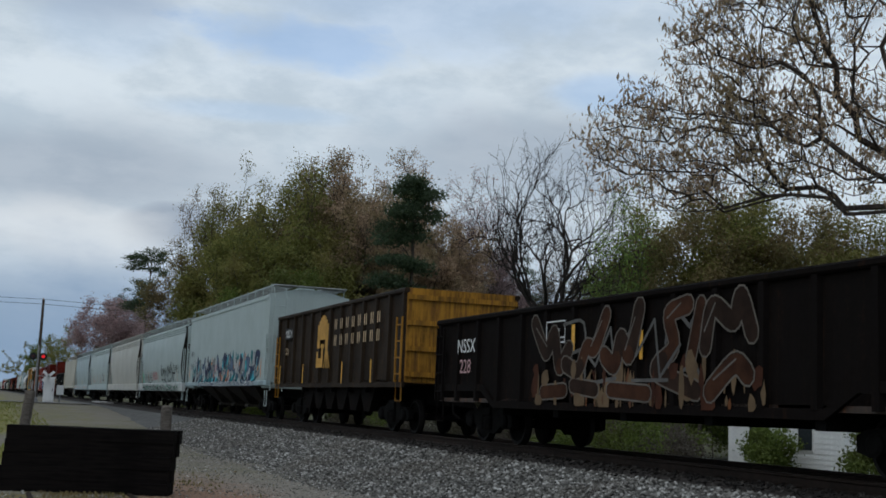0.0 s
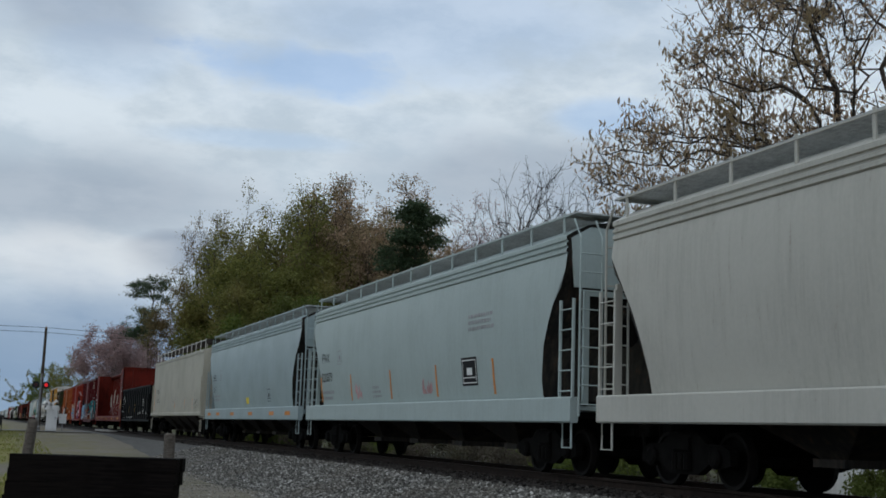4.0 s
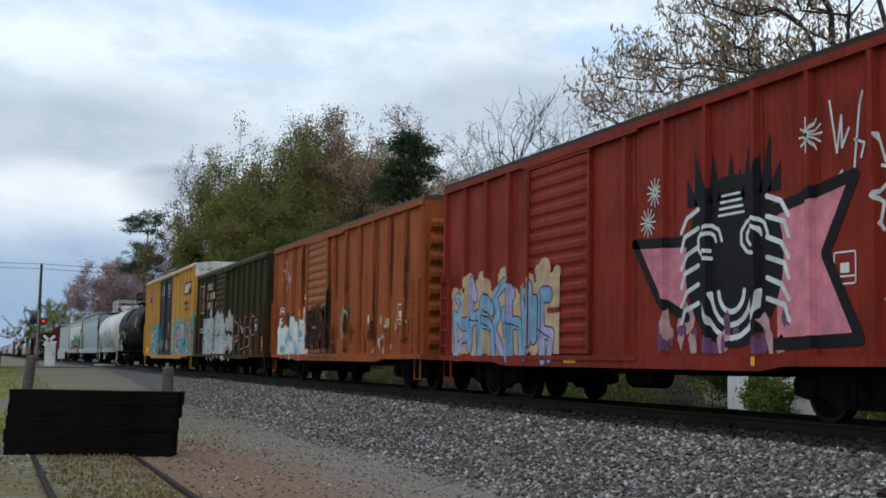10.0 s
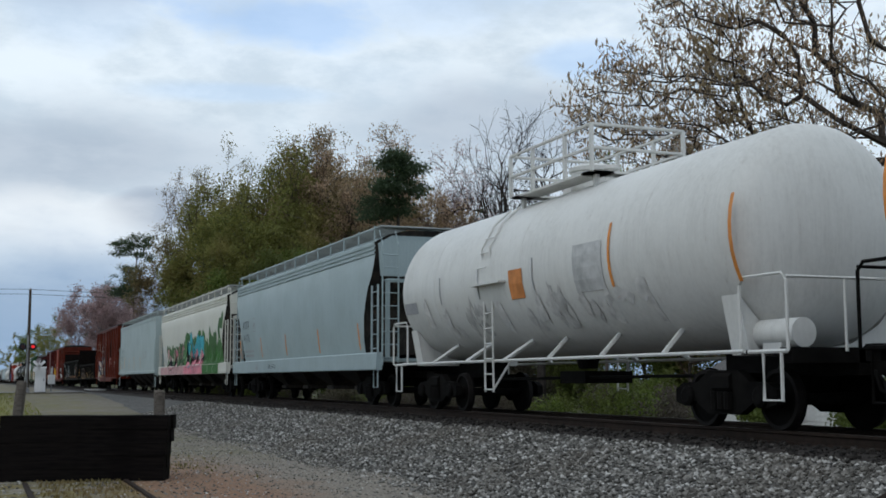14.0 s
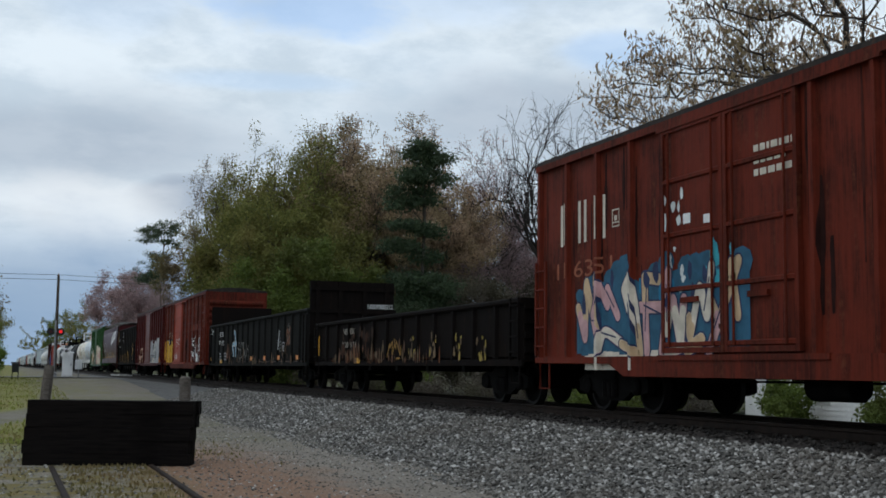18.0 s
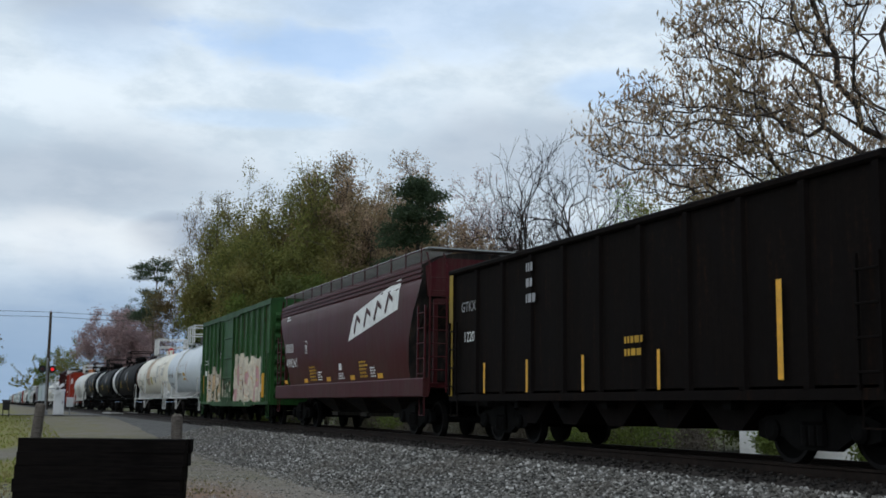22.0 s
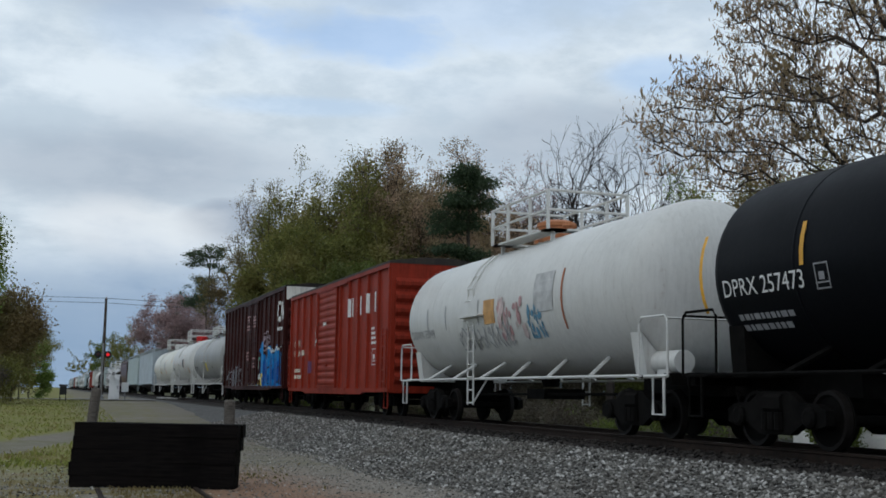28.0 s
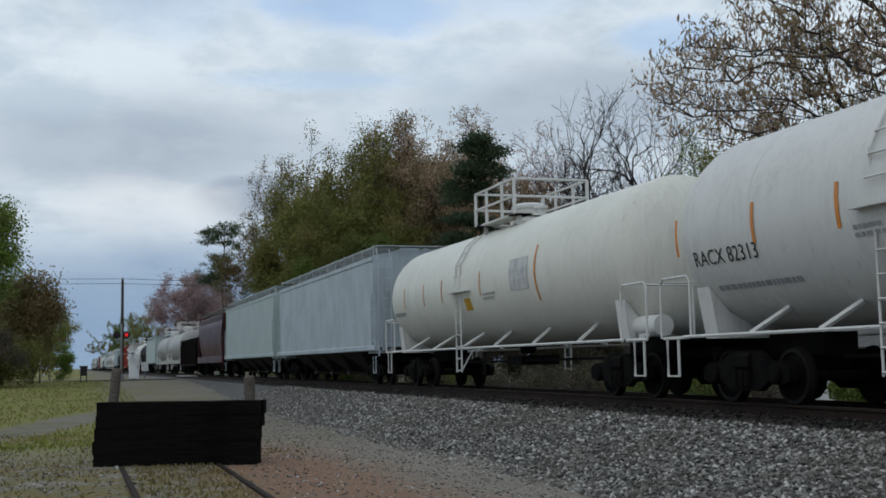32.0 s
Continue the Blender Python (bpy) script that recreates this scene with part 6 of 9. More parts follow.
        shrub("low scrub on the far bank of the line", x, y, rnd.uniform(0.9, 1.7), rnd.uniform(0.8, 1.7), L_BRUSH if i % 3 else L_GREEN, 420, 400 + i, 0.08, 0.2)
    # trees on the yard side
    round_tree("green spring tree beside the road", -4.3, 7.7, 78, 2.4, L_SPRING, 4600, 330, 150, 0.3)
    round_tree("brownish budding tree beside the road", -1.7, 4.3, 88, 1.9, L_BUD, 3600, 331, 120, 0.15)
    shrub("dark green bush by the road", -4.2, 80, 2.6, 3.4, L_OLIVE, 2600, 332)
    shrub("dense brown-green bush by the road", -6.0, 76, 2.6, 4.5, L_BRUSH, 2600, 333)
    shrub("green bush at the lawn's end", -1.6, 104, 1.7, 4.4, L_SPRING, 2400, 334)
    round_tree("far grey-green tree beyond the road", -0.9, 2.6, 260, 5.0, L_OLIVE, 1800, 336, 70, 0.12, 0.25, 0.5)
    # the large budding tree whose limbs reach in over the cars
    cx, cy = 24.6, 24.2
    blobs = [(cx, cy, 15.6, 9.0, 9.0, 7.2, 3.2), (18.9, 29.7, 9.4, 3.4, 3.4, 2.0, 2.0), (20.2, 27.6, 12.6, 3.0, 3.0, 2.6, 1.9), (21.2, 26.2, 16.5, 3.6, 3.6, 3.2, 1.6), (22.2, 26.4, 9.0, 3.8, 3.8, 1.8, 1.6)]
    tree("tree", "large budding tree with dark spreading limbs", (25.6, 24.0), (24.6, 24.6, 7.5), blobs, 1500, 350, 0.0115, 3000, L_RUSSET, 0.085, 0.17, 0.11, None, 2.7, 6, 0.6, 2.2, 0.0075)


# ---- yard: bumper of sleepers, posts, crossing ----


def build_yard():
    ob = thing("sleeper_stack", "bumper of black creosoted sleepers stacked across the siding", "buffer stop", at=pose(1.60, 19.2, 0, 0, 0, -20))
    rnd = random.Random(2)
    for i in range(5):
        for row in (0, 1):
            a = rnd.uniform(-0.02, 0.02) - 0.02 * (4 - i)
            m = M()
            k = 9
            # a worn timber with uneven edges
            vs = []
            for q in range(k):
                x = -1.17 + 2.54 * q / (k - 1)
                w = [rnd.uniform(-0.008, 0.008) for _ in range(8)]
                y0, y1, z0, z1, c = -0.12 + w[0], 0.12 + w[1], 0.0, 0.205 + w[2] * 0.5, 0.006
                vs += [(x, y0 + c, z0), (x, y1 - c, z0), (x, y1, z0 + c), (x, y1, z1 - c), (x, y1 - c, z1), (x, y0 + c, z1), (x, y0, z1 - c), (x, y0, z0 + c)]
            fs = [(q * 8 + j, q * 8 + (j + 1) % 8, (q + 1) * 8 + (j + 1) % 8, (q + 1) * 8 + j) for q in range(k - 1) for j in range(8)]
            fs += [tuple(range(8))[::-1], tuple(range(8 * k - 8, 8 * k))]
            m.add(vs, fs)
            part("sleeper", m, CREOSOTE, ob, at=(a, -0.12 + row * 0.245, i * 0.2 - 0.01, rnd.uniform(-0.7, 0.7)))
    for x, y, h, lean, r in ((0.60, 20.25, 1.53, 5.0, 0.085), (2.86, 19.75, 1.37, -1.5, 0.095)):
        m = M().lathe([(-0.3, r * 1.05), (0.4, r), (h * 0.7, r * 0.97), (h - 0.03, r * 0.94), (h, r * 0.7)], 10, "z")
        thing("wooden_post", "weathered grey leaning timber post behind the sleepers", "post", "posts behind the bumper", "", m, GREYWOOD, pose(x, y, 0, 0, lean, 0))
    # tufts by the bumper
    rng = np.random.default_rng(21)
    m_c = []
    for i in range(3200):
        u = rng.random()
        if u < 0.12:
            x, y = rng.normal(3.3, 0.5), rng.normal(22.5, 1.4)
        elif u < 0.55:
            x, y = rng.uniform(-2.0, 0.4), rng.uniform(15, 30)
        else:
            x, y = rng.uniform(0.9, 2.1), rng.uniform(11, 18.8)
        m_c.append((x, y, ground_z(x, y) + 0.03))
    blades = leafy("thin_spring_grass", (0.06, 0.055, 0.018), (0.115, 0.095, 0.036), (0.12, 0.085, 0.04))
    v, f = quads(rng, np.array(m_c), 0.012, 0.045, 1.8, 2.5)
    me = bpy.data.meshes.new("grass_tufts")
    me.from_pydata(v.tolist(), [], f.tolist())
    me.materials.append(blades)
    tagged(new("grass_tufts", me), "thin tufts of spring grass round the bumper", "grass", kind="stuff")
    c = []
    for i in range(16000):
        y = 24 + 80 * rng.random() ** 1.5
        x = rng.uniform(-14, 2.2 + 0.01 * y)
        if abs(y - (x * 4 + 36)) < 4.0:
            continue
        c.append((x, y, ground_z(x, y) + 0.04))
    v, f = quads(rng, np.array(c), 0.03, 0.1, 1.6, 2.5)
    me = bpy.data.meshes.new("lawn_grass")
    me.from_pydata(v.tolist(), [], f.tolist())
    me.materials.append(leafy("green_lawn_grass", (0.09, 0.105, 0.02), (0.165, 0.17, 0.045), (0.15, 0.13, 0.05)))
    tagged(new("lawn_grass", me), "short spring lawn beyond the bumper", "grass", kind="stuff")

    asphalt = plain("worn_asphalt", (0.16, 0.155, 0.15), 0.9, 0, 0.35, 6.0, 0.4, 0.2)
    m = M()
    xs = [-200, -40] + [-30 + 3 * i for i in range(13)] + [8.4]
    m.v = [(x, y, (0.62 if x > 7 else ground_z(x, 104) + 0.07)) for x in xs for y in (99.5, 106.5)]
    m.f = [(2 * i, 2 * i + 2, 2 * i + 3, 2 * i + 1) for i in range(len(xs) - 1)]
    m.k = [0] * len(m.f)
    thing("road", "worn grey asphalt road to the level crossing", "road", kind="structure", m=m, mat=asphalt, smooth=True)
    cross = thing("crossing_panels", "grey concrete level crossing panels", "crossing", kind="structure")
    pan = M().bevel_box(-0.9, 0.9, -0.55, 0.55, -0.12, 0.0, 0.02).mesh("panel", [plain("crossing_concrete", (0.32, 0.31, 0.29), 0.9, 0, 0.3)])
    for i in range(4):
        for x in (9.45, 10.99, 12.55):
            part("panel", pan, None, cross, at=(x, 100.2 + i * 1.85, 0.83 - 0.02, 90))

    # crossing signal
    gx, gy = 4.15, 105.0
    g = ground_z(gx, gy)
    sig = thing("crossing_signal", "level crossing signal with two red flashing lamps", "signal", at=pose(gx, gy, g))
    alu = plain("dull_aluminium", (0.25, 0.25, 0.25), 0.5, 0.5, 0.2)
    dark = plain("signal_black", (0.012, 0.012, 0.013), 0.6, 0, 0.2)
    part("mast", M().lathe([(-0.3, 0.09), (0.1, 0.09), (4.7, 0.07), (4.75, 0.02)], 12, "z"), alu, sig)
    part("base", M().lathe([(-0.2, 0.28), (0.35, 0.24), (0.45, 0.12)], 12, "z"), alu, sig)
    part("cross_arm", M().tube([(-0.45, -0.08, 3.8), (0.45, -0.08, 3.8)], 0.04, 6), alu, sig)
    red, off = glow("lit_red_lens", (1.0, 0.04, 0.05), 0.7), plain("dark_red_lens", (0.08, 0.008, 0.008), 0.3)
    for x, lens in ((-0.40, off), (0.40, red)):
        hd = part("lamp_head", M().lathe([(-0.42, 0.30), (-0.40, 0.30), (-0.36, 0.15), (-0.1, 0.12)], 18, "y", (x, 0, 3.8)), dark, sig, smooth=True)
        part("lens", M().lathe([(-0.45, 0.02), (-0.442, 0.15), (-0.422, 0.155)], 16, "y", (x, 0, 3.8)), lens, hd)
        part("hood", M().tube_shell([(-0.62, 0.16), (-0.44, 0.17)], (x, 0, 3.8)), dark, hd)
    boards = plain("white_reflective_board", (0.75, 0.75, 0.75), 0.5, 0, 0.1)
    for a in (-42, 42):
        m = M().box(-0.6, 0.6, -0.012, 0.012, -0.11, 0.11)
        bd = part("crossbuck_board", m, boards, sig, at=(0.95, -0.14, 2.2))
        bd.rotation_euler = (0, radians(a), 0)
    part("sign_bracket", M().box(0.0, 0.95, -0.12, -0.08, 2.16, 2.24), alu, sig)
    # relay cabinet
    cx, cy = 5.25, 105.6
    cab = thing("relay_cabinet", "white metal relay cabinet beside the crossing", "cabinet", at=pose(cx, cy, ground_z(cx, cy) - 0.05))
    cw = paint("cabinet_white", (0.74, 0.74, 0.73), 0.12, 0.03, 0.5)
    part("body", M().bevel_box(-0.42, 0.42, -0.3, 0.3, 0.1, 2.1, 0.02), cw, cab)
    part("door", M().box(-0.38, 0.38, -0.325, -0.3, 0.2, 2.0), cw, cab)
    part("handle", M().box(0.25, 0.29, -0.36, -0.325, 1.0, 1.25), dark, cab)
    part("roof", M().prism([(-0.36, 2.1), (0.36, 2.1), (0.3, 2.2), (-0.3, 2.2)], -0.48, 0.48), cw, cab)
    part("plinth", M().box(-0.4, 0.4, -0.28, 0.28, -0.1, 0.1), plain("plinth_concrete", (0.3, 0.29, 0.27), 0.9), cab)
    c2 = thing("junction_box", "small white junction box on a post", "cabinet", at=pose(6.2, 106.4, ground_z(6.2, 106.4)))
    part("body", M().bevel_box(-0.28, 0.28, -0.2, 0.2, 0.7, 1.5, 0.02), cw, c2)
    part("post", M().lathe([(-0.2, 0.05), (0.72, 0.05)], 8, "z"), alu, c2)
    # power pole with wires
    px, py = 5.25, 131.0
    pole = thing("power_pole", "tall brown timber power pole with wires", "power pole", at=pose(px, py, ground_z(px, py)))
    part("pole", M().lathe([(-0.5, 0.19), (4.0, 0.17), (10.45, 0.13), (10.5, 0.06)], 12, "z"), wood_mat("brown_pole_timber", (0.035, 0.026, 0.02), (0.09, 0.07, 0.055), (9, 9, 1.0)), pole)
    part("insulator", M().lathe([(10.4, 0.03), (10.5, 0.06), (10.62, 0.05), (10.66, 0.02)], 10, "z", (0.0, -0.1, 0)), plain("porcelain", (0.3, 0.2, 0.15), 0.3), pole)
    for dx, dy in ((-70, -4), (70, 10)):
        for z in (10.5, 10.0):
            m = M().tube([(dx * s, dy * s, z - 3.2 * s * (1 - s) * 0.6 + (0.6 * s)) for s in (i / 10 for i in range(11))], 0.022, 4)
            part("wire", m, dark, pole)
    # small board and bin by the road
    sg = thing("road_sign", "white board on two dark posts by the road", "sign", at=pose(-2.35, 92, ground_z(-2.35, 92)))
    part("board", M().box(-0.32, 0.32, -0.03, 0.03, 1.25, 2.5), boards, sg)
    for x in (-0.25, 0.25):
        part("leg", M().box(x - 0.05, x + 0.05, -0.04, 0.04, -0.2, 1.3), dark, sg)
    part("board", M().box(0.45, 0.62, -0.03, 0.03, 0.5, 1.1), boards, sg)
    bn = thing("waste_bin", "dark metal bin on legs at the lawn's end", "bin", at=pose(0.95, 90, ground_z(0.95, 90)))
    part("body", M().bevel_box(-0.24, 0.24, -0.22, 0.22, 0.5, 1.1, 0.03), dark, bn)
    part("lid", M().prism([(-0.25, 1.1), (0.25, 1.1), (0.15, 1.22), (-0.15, 1.22)], -0.3, 0.3), dark, bn)
    for x in (-0.2, 0.2):
        part("leg", M().box(x - 0.03, x + 0.03, -0.2, 0.2, -0.1, 0.55), dark, bn)

    # white house across the line
    hx0, hx1, hy0, hy1 = 34.0, 42.0, 41.0, 49.4
    g = -1.1
    ho = thing("house", "low white boarded house across the railway", "house")
    sid = plain("white_siding", (0.72, 0.72, 0.70), 0.6, 0, 0.12)
    part("wall", M().box(hx0, hx1, hy0, hy1, g, 2.0), sid, ho)
    bd = M().prism_y([(0, 0), (0.0, 0.22), (-0.02, 0.0)], hy0, hy1).mesh("board", [sid])
    for i in range(13):
        part("board", bd, None, ho, at=(hx0 - 0.002, 0, g + 0.1 + i * 0.23))
    m = M()
    m.prism_y([(hx0 - 0.4, 1.95), (hx1 + 0.4, 1.95), ((hx0 + hx1) / 2, 4.2)], hy0 - 0.4, hy1 + 0.4)
    part("roof", m, plain("grey_shingle", (0.10, 0.095, 0.09), 0.9, 0, 0.3, 4.0), ho)
    for y in (43.0, 46.6):
        w = part("window", M().box(hx0 - 0.05, hx0, y, y + 1.1, 0.2, 1.4), plain("window_frame", (0.6, 0.6, 0.58), 0.5), ho)
        part("pane", M().box(hx0 - 0.06, hx0 - 0.052, y + 0.08, y + 1.02, 0.28, 1.32), plain("dark_pane", (0.03, 0.035, 0.04), 0.1), w)
    shrub("bright green bush before the white house", 32.4, 43.9, 1.0, 2.1, L_GREEN, 1500, 470)
    shrub("green bush at the house corner", 31.5, 50.6, 1.6, 2.4, L_GREEN, 1500, 471)
    shrub("green bush beside the white house", 33.0, 37.6, 1.5, 2.3, L_GREEN, 1500, 472)
    # loose rusty plate on the near shoulder
    thing("scrap_plate", "rusty steel plate lying on the ballast edge", "scrap", m=M().bevel_box(-0.25, 0.25, -0.12, 0.12, 0, 0.05, 0.01), mat=RAILM, at=pose(7.9, 8.75, 0.42, 8, -13, 20))


build_yard()
build_trees()

# ---- the train, from the part that passes first ----
P_GREY = paint("pale_grey_paint", (0.365, 0.43, 0.42), 0.08, 0.0, 0.45)
P_GREY2 = paint("cool_grey_paint", (0.315, 0.385, 0.395), 0.09, 0.0, 0.4, seed=5)
P_CREAM = paint("cream_paint", (0.46, 0.455, 0.41), 0.1, 0.08, 0.5, seed=9)
P_TAN = paint("yellowed_white_paint", (0.42, 0.395, 0.325), 0.14, 0.05, 0.5, seed=3)
P_BLACK = paint("black_paint", (0.007, 0.007, 0.0075), 0.35, 0.0, 0.55, grime=(0.011, 0.010, 0.009), spec=0.035)
P_COAL = paint("sooty_brown_paint", (0.0075, 0.006, 0.0055), 0.6, 0.25, 0.7, grime=(0.011, 0.008, 0.0065), rustcol=(0.03, 0.014, 0.008), spec=0.02)
P_MAROON = paint("maroon_paint", (0.085, 0.009, 0.010), 0.6, 0.08, 0.5, grime=(0.028, 0.008, 0.008))
P_RED = paint("red_paint", (0.25, 0.03, 0.017), 0.5, 0.1, 0.5, grime=(0.085, 0.018, 0.012))
P_BEAM = paint("oxide_red_paint", (0.155, 0.02, 0.013), 0.55, 0.1, 0.5, grime=(0.05, 0.012, 0.009))
P_RUST = paint("faded_orange_paint", (0.34, 0.088, 0.028), 0.4, 0.35, 0.6, grime=(0.16, 0.05, 0.018), rustcol=(0.08, 0.03, 0.013))
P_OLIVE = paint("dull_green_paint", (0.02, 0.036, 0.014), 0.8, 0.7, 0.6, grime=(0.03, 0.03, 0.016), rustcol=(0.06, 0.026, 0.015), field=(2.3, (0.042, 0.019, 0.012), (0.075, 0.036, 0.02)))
P_YELLOW = paint("yellow_paint", (0.52, 0.275, 0.06), 0.22, 0.05, 0.5, grime=(0.30, 0.16, 0.05))
P_KCS = paint("brick_red_paint", (0.13, 0.021, 0.0105), 0.75, 0.2, 0.55, grime=(0.04, 0.012, 0.008))
P_SOU = paint("worn_red_brown_paint", (0.11, 0.019, 0.011), 0.8, 0.35, 0.6, grime=(0.03, 0.01, 0.007))
P_DKRED = paint("dark_red_paint", (0.064, 0.0085, 0.008), 0.6, 0.15, 0.55, grime=(0.028, 0.008, 0.007))
P_WINE = paint("wine_red_paint", (0.058, 0.009, 0.012), 0.3, 0.0, 0.35)
P_GREEN = paint("bright_green_paint", (0.022, 0.08, 0.02), 0.65, 0.12, 0.5, grime=(0.015, 0.035, 0.012))
P_BROWN = paint("brown_paint", (0.046, 0.012, 0.0105), 0.6, 0.1, 0.5, grime=(0.022, 0.008, 0.007))
P_SIGNAL = paint("orange_red_paint", (0.27, 0.031, 0.016), 0.45, 0.08, 0.45, grime=(0.12, 0.02, 0.013))
P_WHITE = paint("white_tank_paint", (0.62, 0.615, 0.585), 0.09, 0.03, 0.4)
P_IVORY = paint("ivory_tank_paint", (0.78, 0.735, 0.63), 0.1, 0.03, 0.45, rustcol=(0.35, 0.17, 0.08), seed=4)
P_SILVER = paint("silver_tank_paint", (0.6, 0.645, 0.68), 0.06, 0.0, 0.35)
P_DOVE = paint("dove_grey_tank_paint", (0.32, 0.32, 0.31), 0.1, 0.0, 0.4)
P_SOOT = paint("black_tank_paint", (0.0055, 0.0045, 0.0045), 0.3, 0.0, 0.5, grime=(0.012, 0.010, 0.010), spec=0.03)
P_BLUEBLK = paint("blue_black_tank_paint", (0.004, 0.0047, 0.0065), 0.2, 0.0, 0.45, grime=(0.010, 0.010, 0.011), spec=0.03)
P_MUD = paint("brown_coal_paint", (0.03, 0.02, 0.0125), 0.85, 0.35, 0.6, grime=(0.013, 0.010, 0.008), rustcol=(0.08, 0.035, 0.014))
P_AMBER = paint("amber_yellow_paint", (0.38, 0.18, 0.025), 0.75, 0.35, 0.55, grime=(0.06, 0.035, 0.014))
W_PANEL = paint("white_panel_paint", (0.70, 0.68, 0.62), 0.3, 0.05, 0.5)


def flags(side, us, z, h, mat, w=0.09):
    """Reflector strips, one object each."""
    for u in us:
        side.rect(u, u + w, z, z + h, mat, "reflector")


def first_cars():
    car, s, h = gondola(8.6, 25.03, 2.62, 0.74, P_COAL, "sooty dark gondola with pale worn graffiti", 15, taper=0.33)
    s.frame_mark(5.6, 1.9, 0.75, 0.4, WHITE)
    s.rect(6.6, 6.72, 1.75, 2.2, YEL, "reflector")
    flags(s, [0.4, 8.9], 1.55, 0.45, YEL, 0.1)
    s.text("NSSX", 1.3, 1.85, 0.3, WHITE)
    s.text("228", 1.45, 1.42, 0.3, BLUSH)
    dim, sand = spray("dim_silver", (0.10, 0.096, 0.09)), spray("dim_sand", (0.13, 0.085, 0.046))
    graffiti(s, 5.2, 0.95, 6.8, 1.45, 4, [stain("rust_fill", (0.026, 0.014, 0.009)), stain("gondola_rust", (0.05, 0.02, 0.01))], spray("worn_silver", (0.12, 0.105, 0.088)), 14, 0.2, name="worn_graffiti")
    graffiti(s, 6.0, 1.2, 5.0, 1.2, 3, [], dim, 12, 0.05, name="worn_graffiti")
    splotches(s, 5.0, 0.82, 7.0, 0.7, [stain("dark_rust", (0.055, 0.02, 0.011)), sand], 13, 14, 0.15, 0.5, "rust_patch")
    streaks(s, 6.6, 0.8, 5.6, 0.7, [paint("bare_rust", (0.15, 0.055, 0.02), 0.4, 0.4), sand], 5, 40, "rust_streak")

    car, s, h = gondola(27.33, 40.77, 3.56, 1.15, P_MUD, "brown open coal hopper with amber end and faded emblem", 12, name="open_hopper", end_mat=P_AMBER, post=0.08)
    s.text("NSSX", 1.35, 2.78, 0.26, WHITE)
    s.rect(1.25, 2.1, 2.72, 3.1, INK, "panel_mark", lift=-0.004)
    s.text("501", 1.4, 2.2, 0.24, TAN)
    m = M()  # plain emblem: a domed block with a notch and spreading rays
    for q in range(8):
        a = 5.45 + q * 0.15
        rise = 0.34 * math.sin(math.pi * (q + 0.5) / 8)
        flat_rect(m, a, a + 0.15, 2.55 if 2 <= q <= 5 else 2.3, 2.95 + rise, 0, 0)
    flat_rect(m, 5.85, 6.25, 2.3, 2.42, 0, 0)
    flat_rect(m, 5.95, 6.15, 1.72, 2.3, 0, 0)
    flat_rect(m, 5.4, 5.95, 1.72, 2.0, 0, 0)
    flat_rect(m, 5.4, 5.6, 2.0, 2.2, 0, 0)
    for q in range(4):
        stroke(m, [(6.45 + q * 0.04, 2.3), (6.3 + q * 0.2, 1.72)], 0.08, 0.001, 0)
    s.put("emblem", m, spray("faded_amber", (0.52, 0.28, 0.06)))
    s.blocks(7.3, 2.8, 4.6, 0.3, 8, TAN, 0.6)
    s.blocks(7.3, 2.33, 4.6, 0.3, 8, TAN, 0.6)
    flags(s, [0.7, 3.8, 8.2, 10.9], 1.25, 0.6, YEL, 0.09)
    for i in range(6):
        x = -h + 3.0 + (2 * h - 6.0) * (i + 0.5) / 6
        part("discharge_bay", M().prism_y([(x - 0.7, 1.15), (x + 0.7, 1.15), (x + 0.25, 0.5), (x - 0.25, 0.5)], -1.25, 1.25), P_COAL, car)

    car, s, h = hopper(42.08, 60.38, 4.52, 1.32, P_GREY, "pale grey flat-sided covered hopper with a long graffiti piece", "flat", sillm=paint("stained_teal_sill", (0.32, 0.42, 0.45), 0.4, 0.1))
    s.text("FPAX", 1.0, 2.62, 0.26, BLACKP)
    s.text("950199", 1.05, 2.02, 0.26, BLACKP)
    graffiti(s, 1.9, 1.42, 14.8, 1.0, 13, [SILV, NAVY, spray("ash", (0.26, 0.27, 0.27)), spray("slate_blue", (0.10, 0.14, 0.22))], INK, 21, 0.26, None, label="teal and navy spray-painted lettering")
    splotches(s, 1.6, 1.38, 15.0, 1.0, [TEAL, AQUA, TEAL, NAVY], 6, 40, 0.15, 0.5)
    splotches(s, 6.5, 1.4, 10, 1.0, [BLUSH, ORNG, ORNG], 7, 16, 0.1, 0.4)
    graffiti(s, 4.0, 1.2, 12, 0.2, 16, [PALE], NAVY, 23, 0.2)
    flags(s, [0.75, 16.9], 1.5, 0.7, ORG, 0.1)

    car, s, h = hopper(61.25, 79.48, 4.33, 1.36, P_GREY, "pale grey round-sided covered hopper with black tags", "round", sillm=paint("tagged_pale_sill", (0.50, 0.53, 0.52), 0.3, 0.0))
    s.bars(0.9, 2.5, 0.6, 0.35, 2, BLACKP, 4)
    scrawl(s, 2.3, 1.5, 1.6, 0.5, INK, 31, 0.035, 4)
    scrawl(s, 3.9, 1.45, 1.8, 0.6, INK, 32, 0.05, 3)
    graffiti(s, 9.4, 1.42, 5.4, 1.0, 5, [], INK, 33, 0.10, name="spray_tag")
    scrawl(s, 14.6, 1.9, 1.5, 0.4, INK, 36, 0.05, 3)
    graffiti(s, 5.9, 1.6, 1.9, 0.45, 6, [BLUSH], BLUSH, 34, 0.2)
    splotches(s, 0.9, 1.45, 1.2, 0.55, [MINT], 8, 6, 0.1, 0.3)
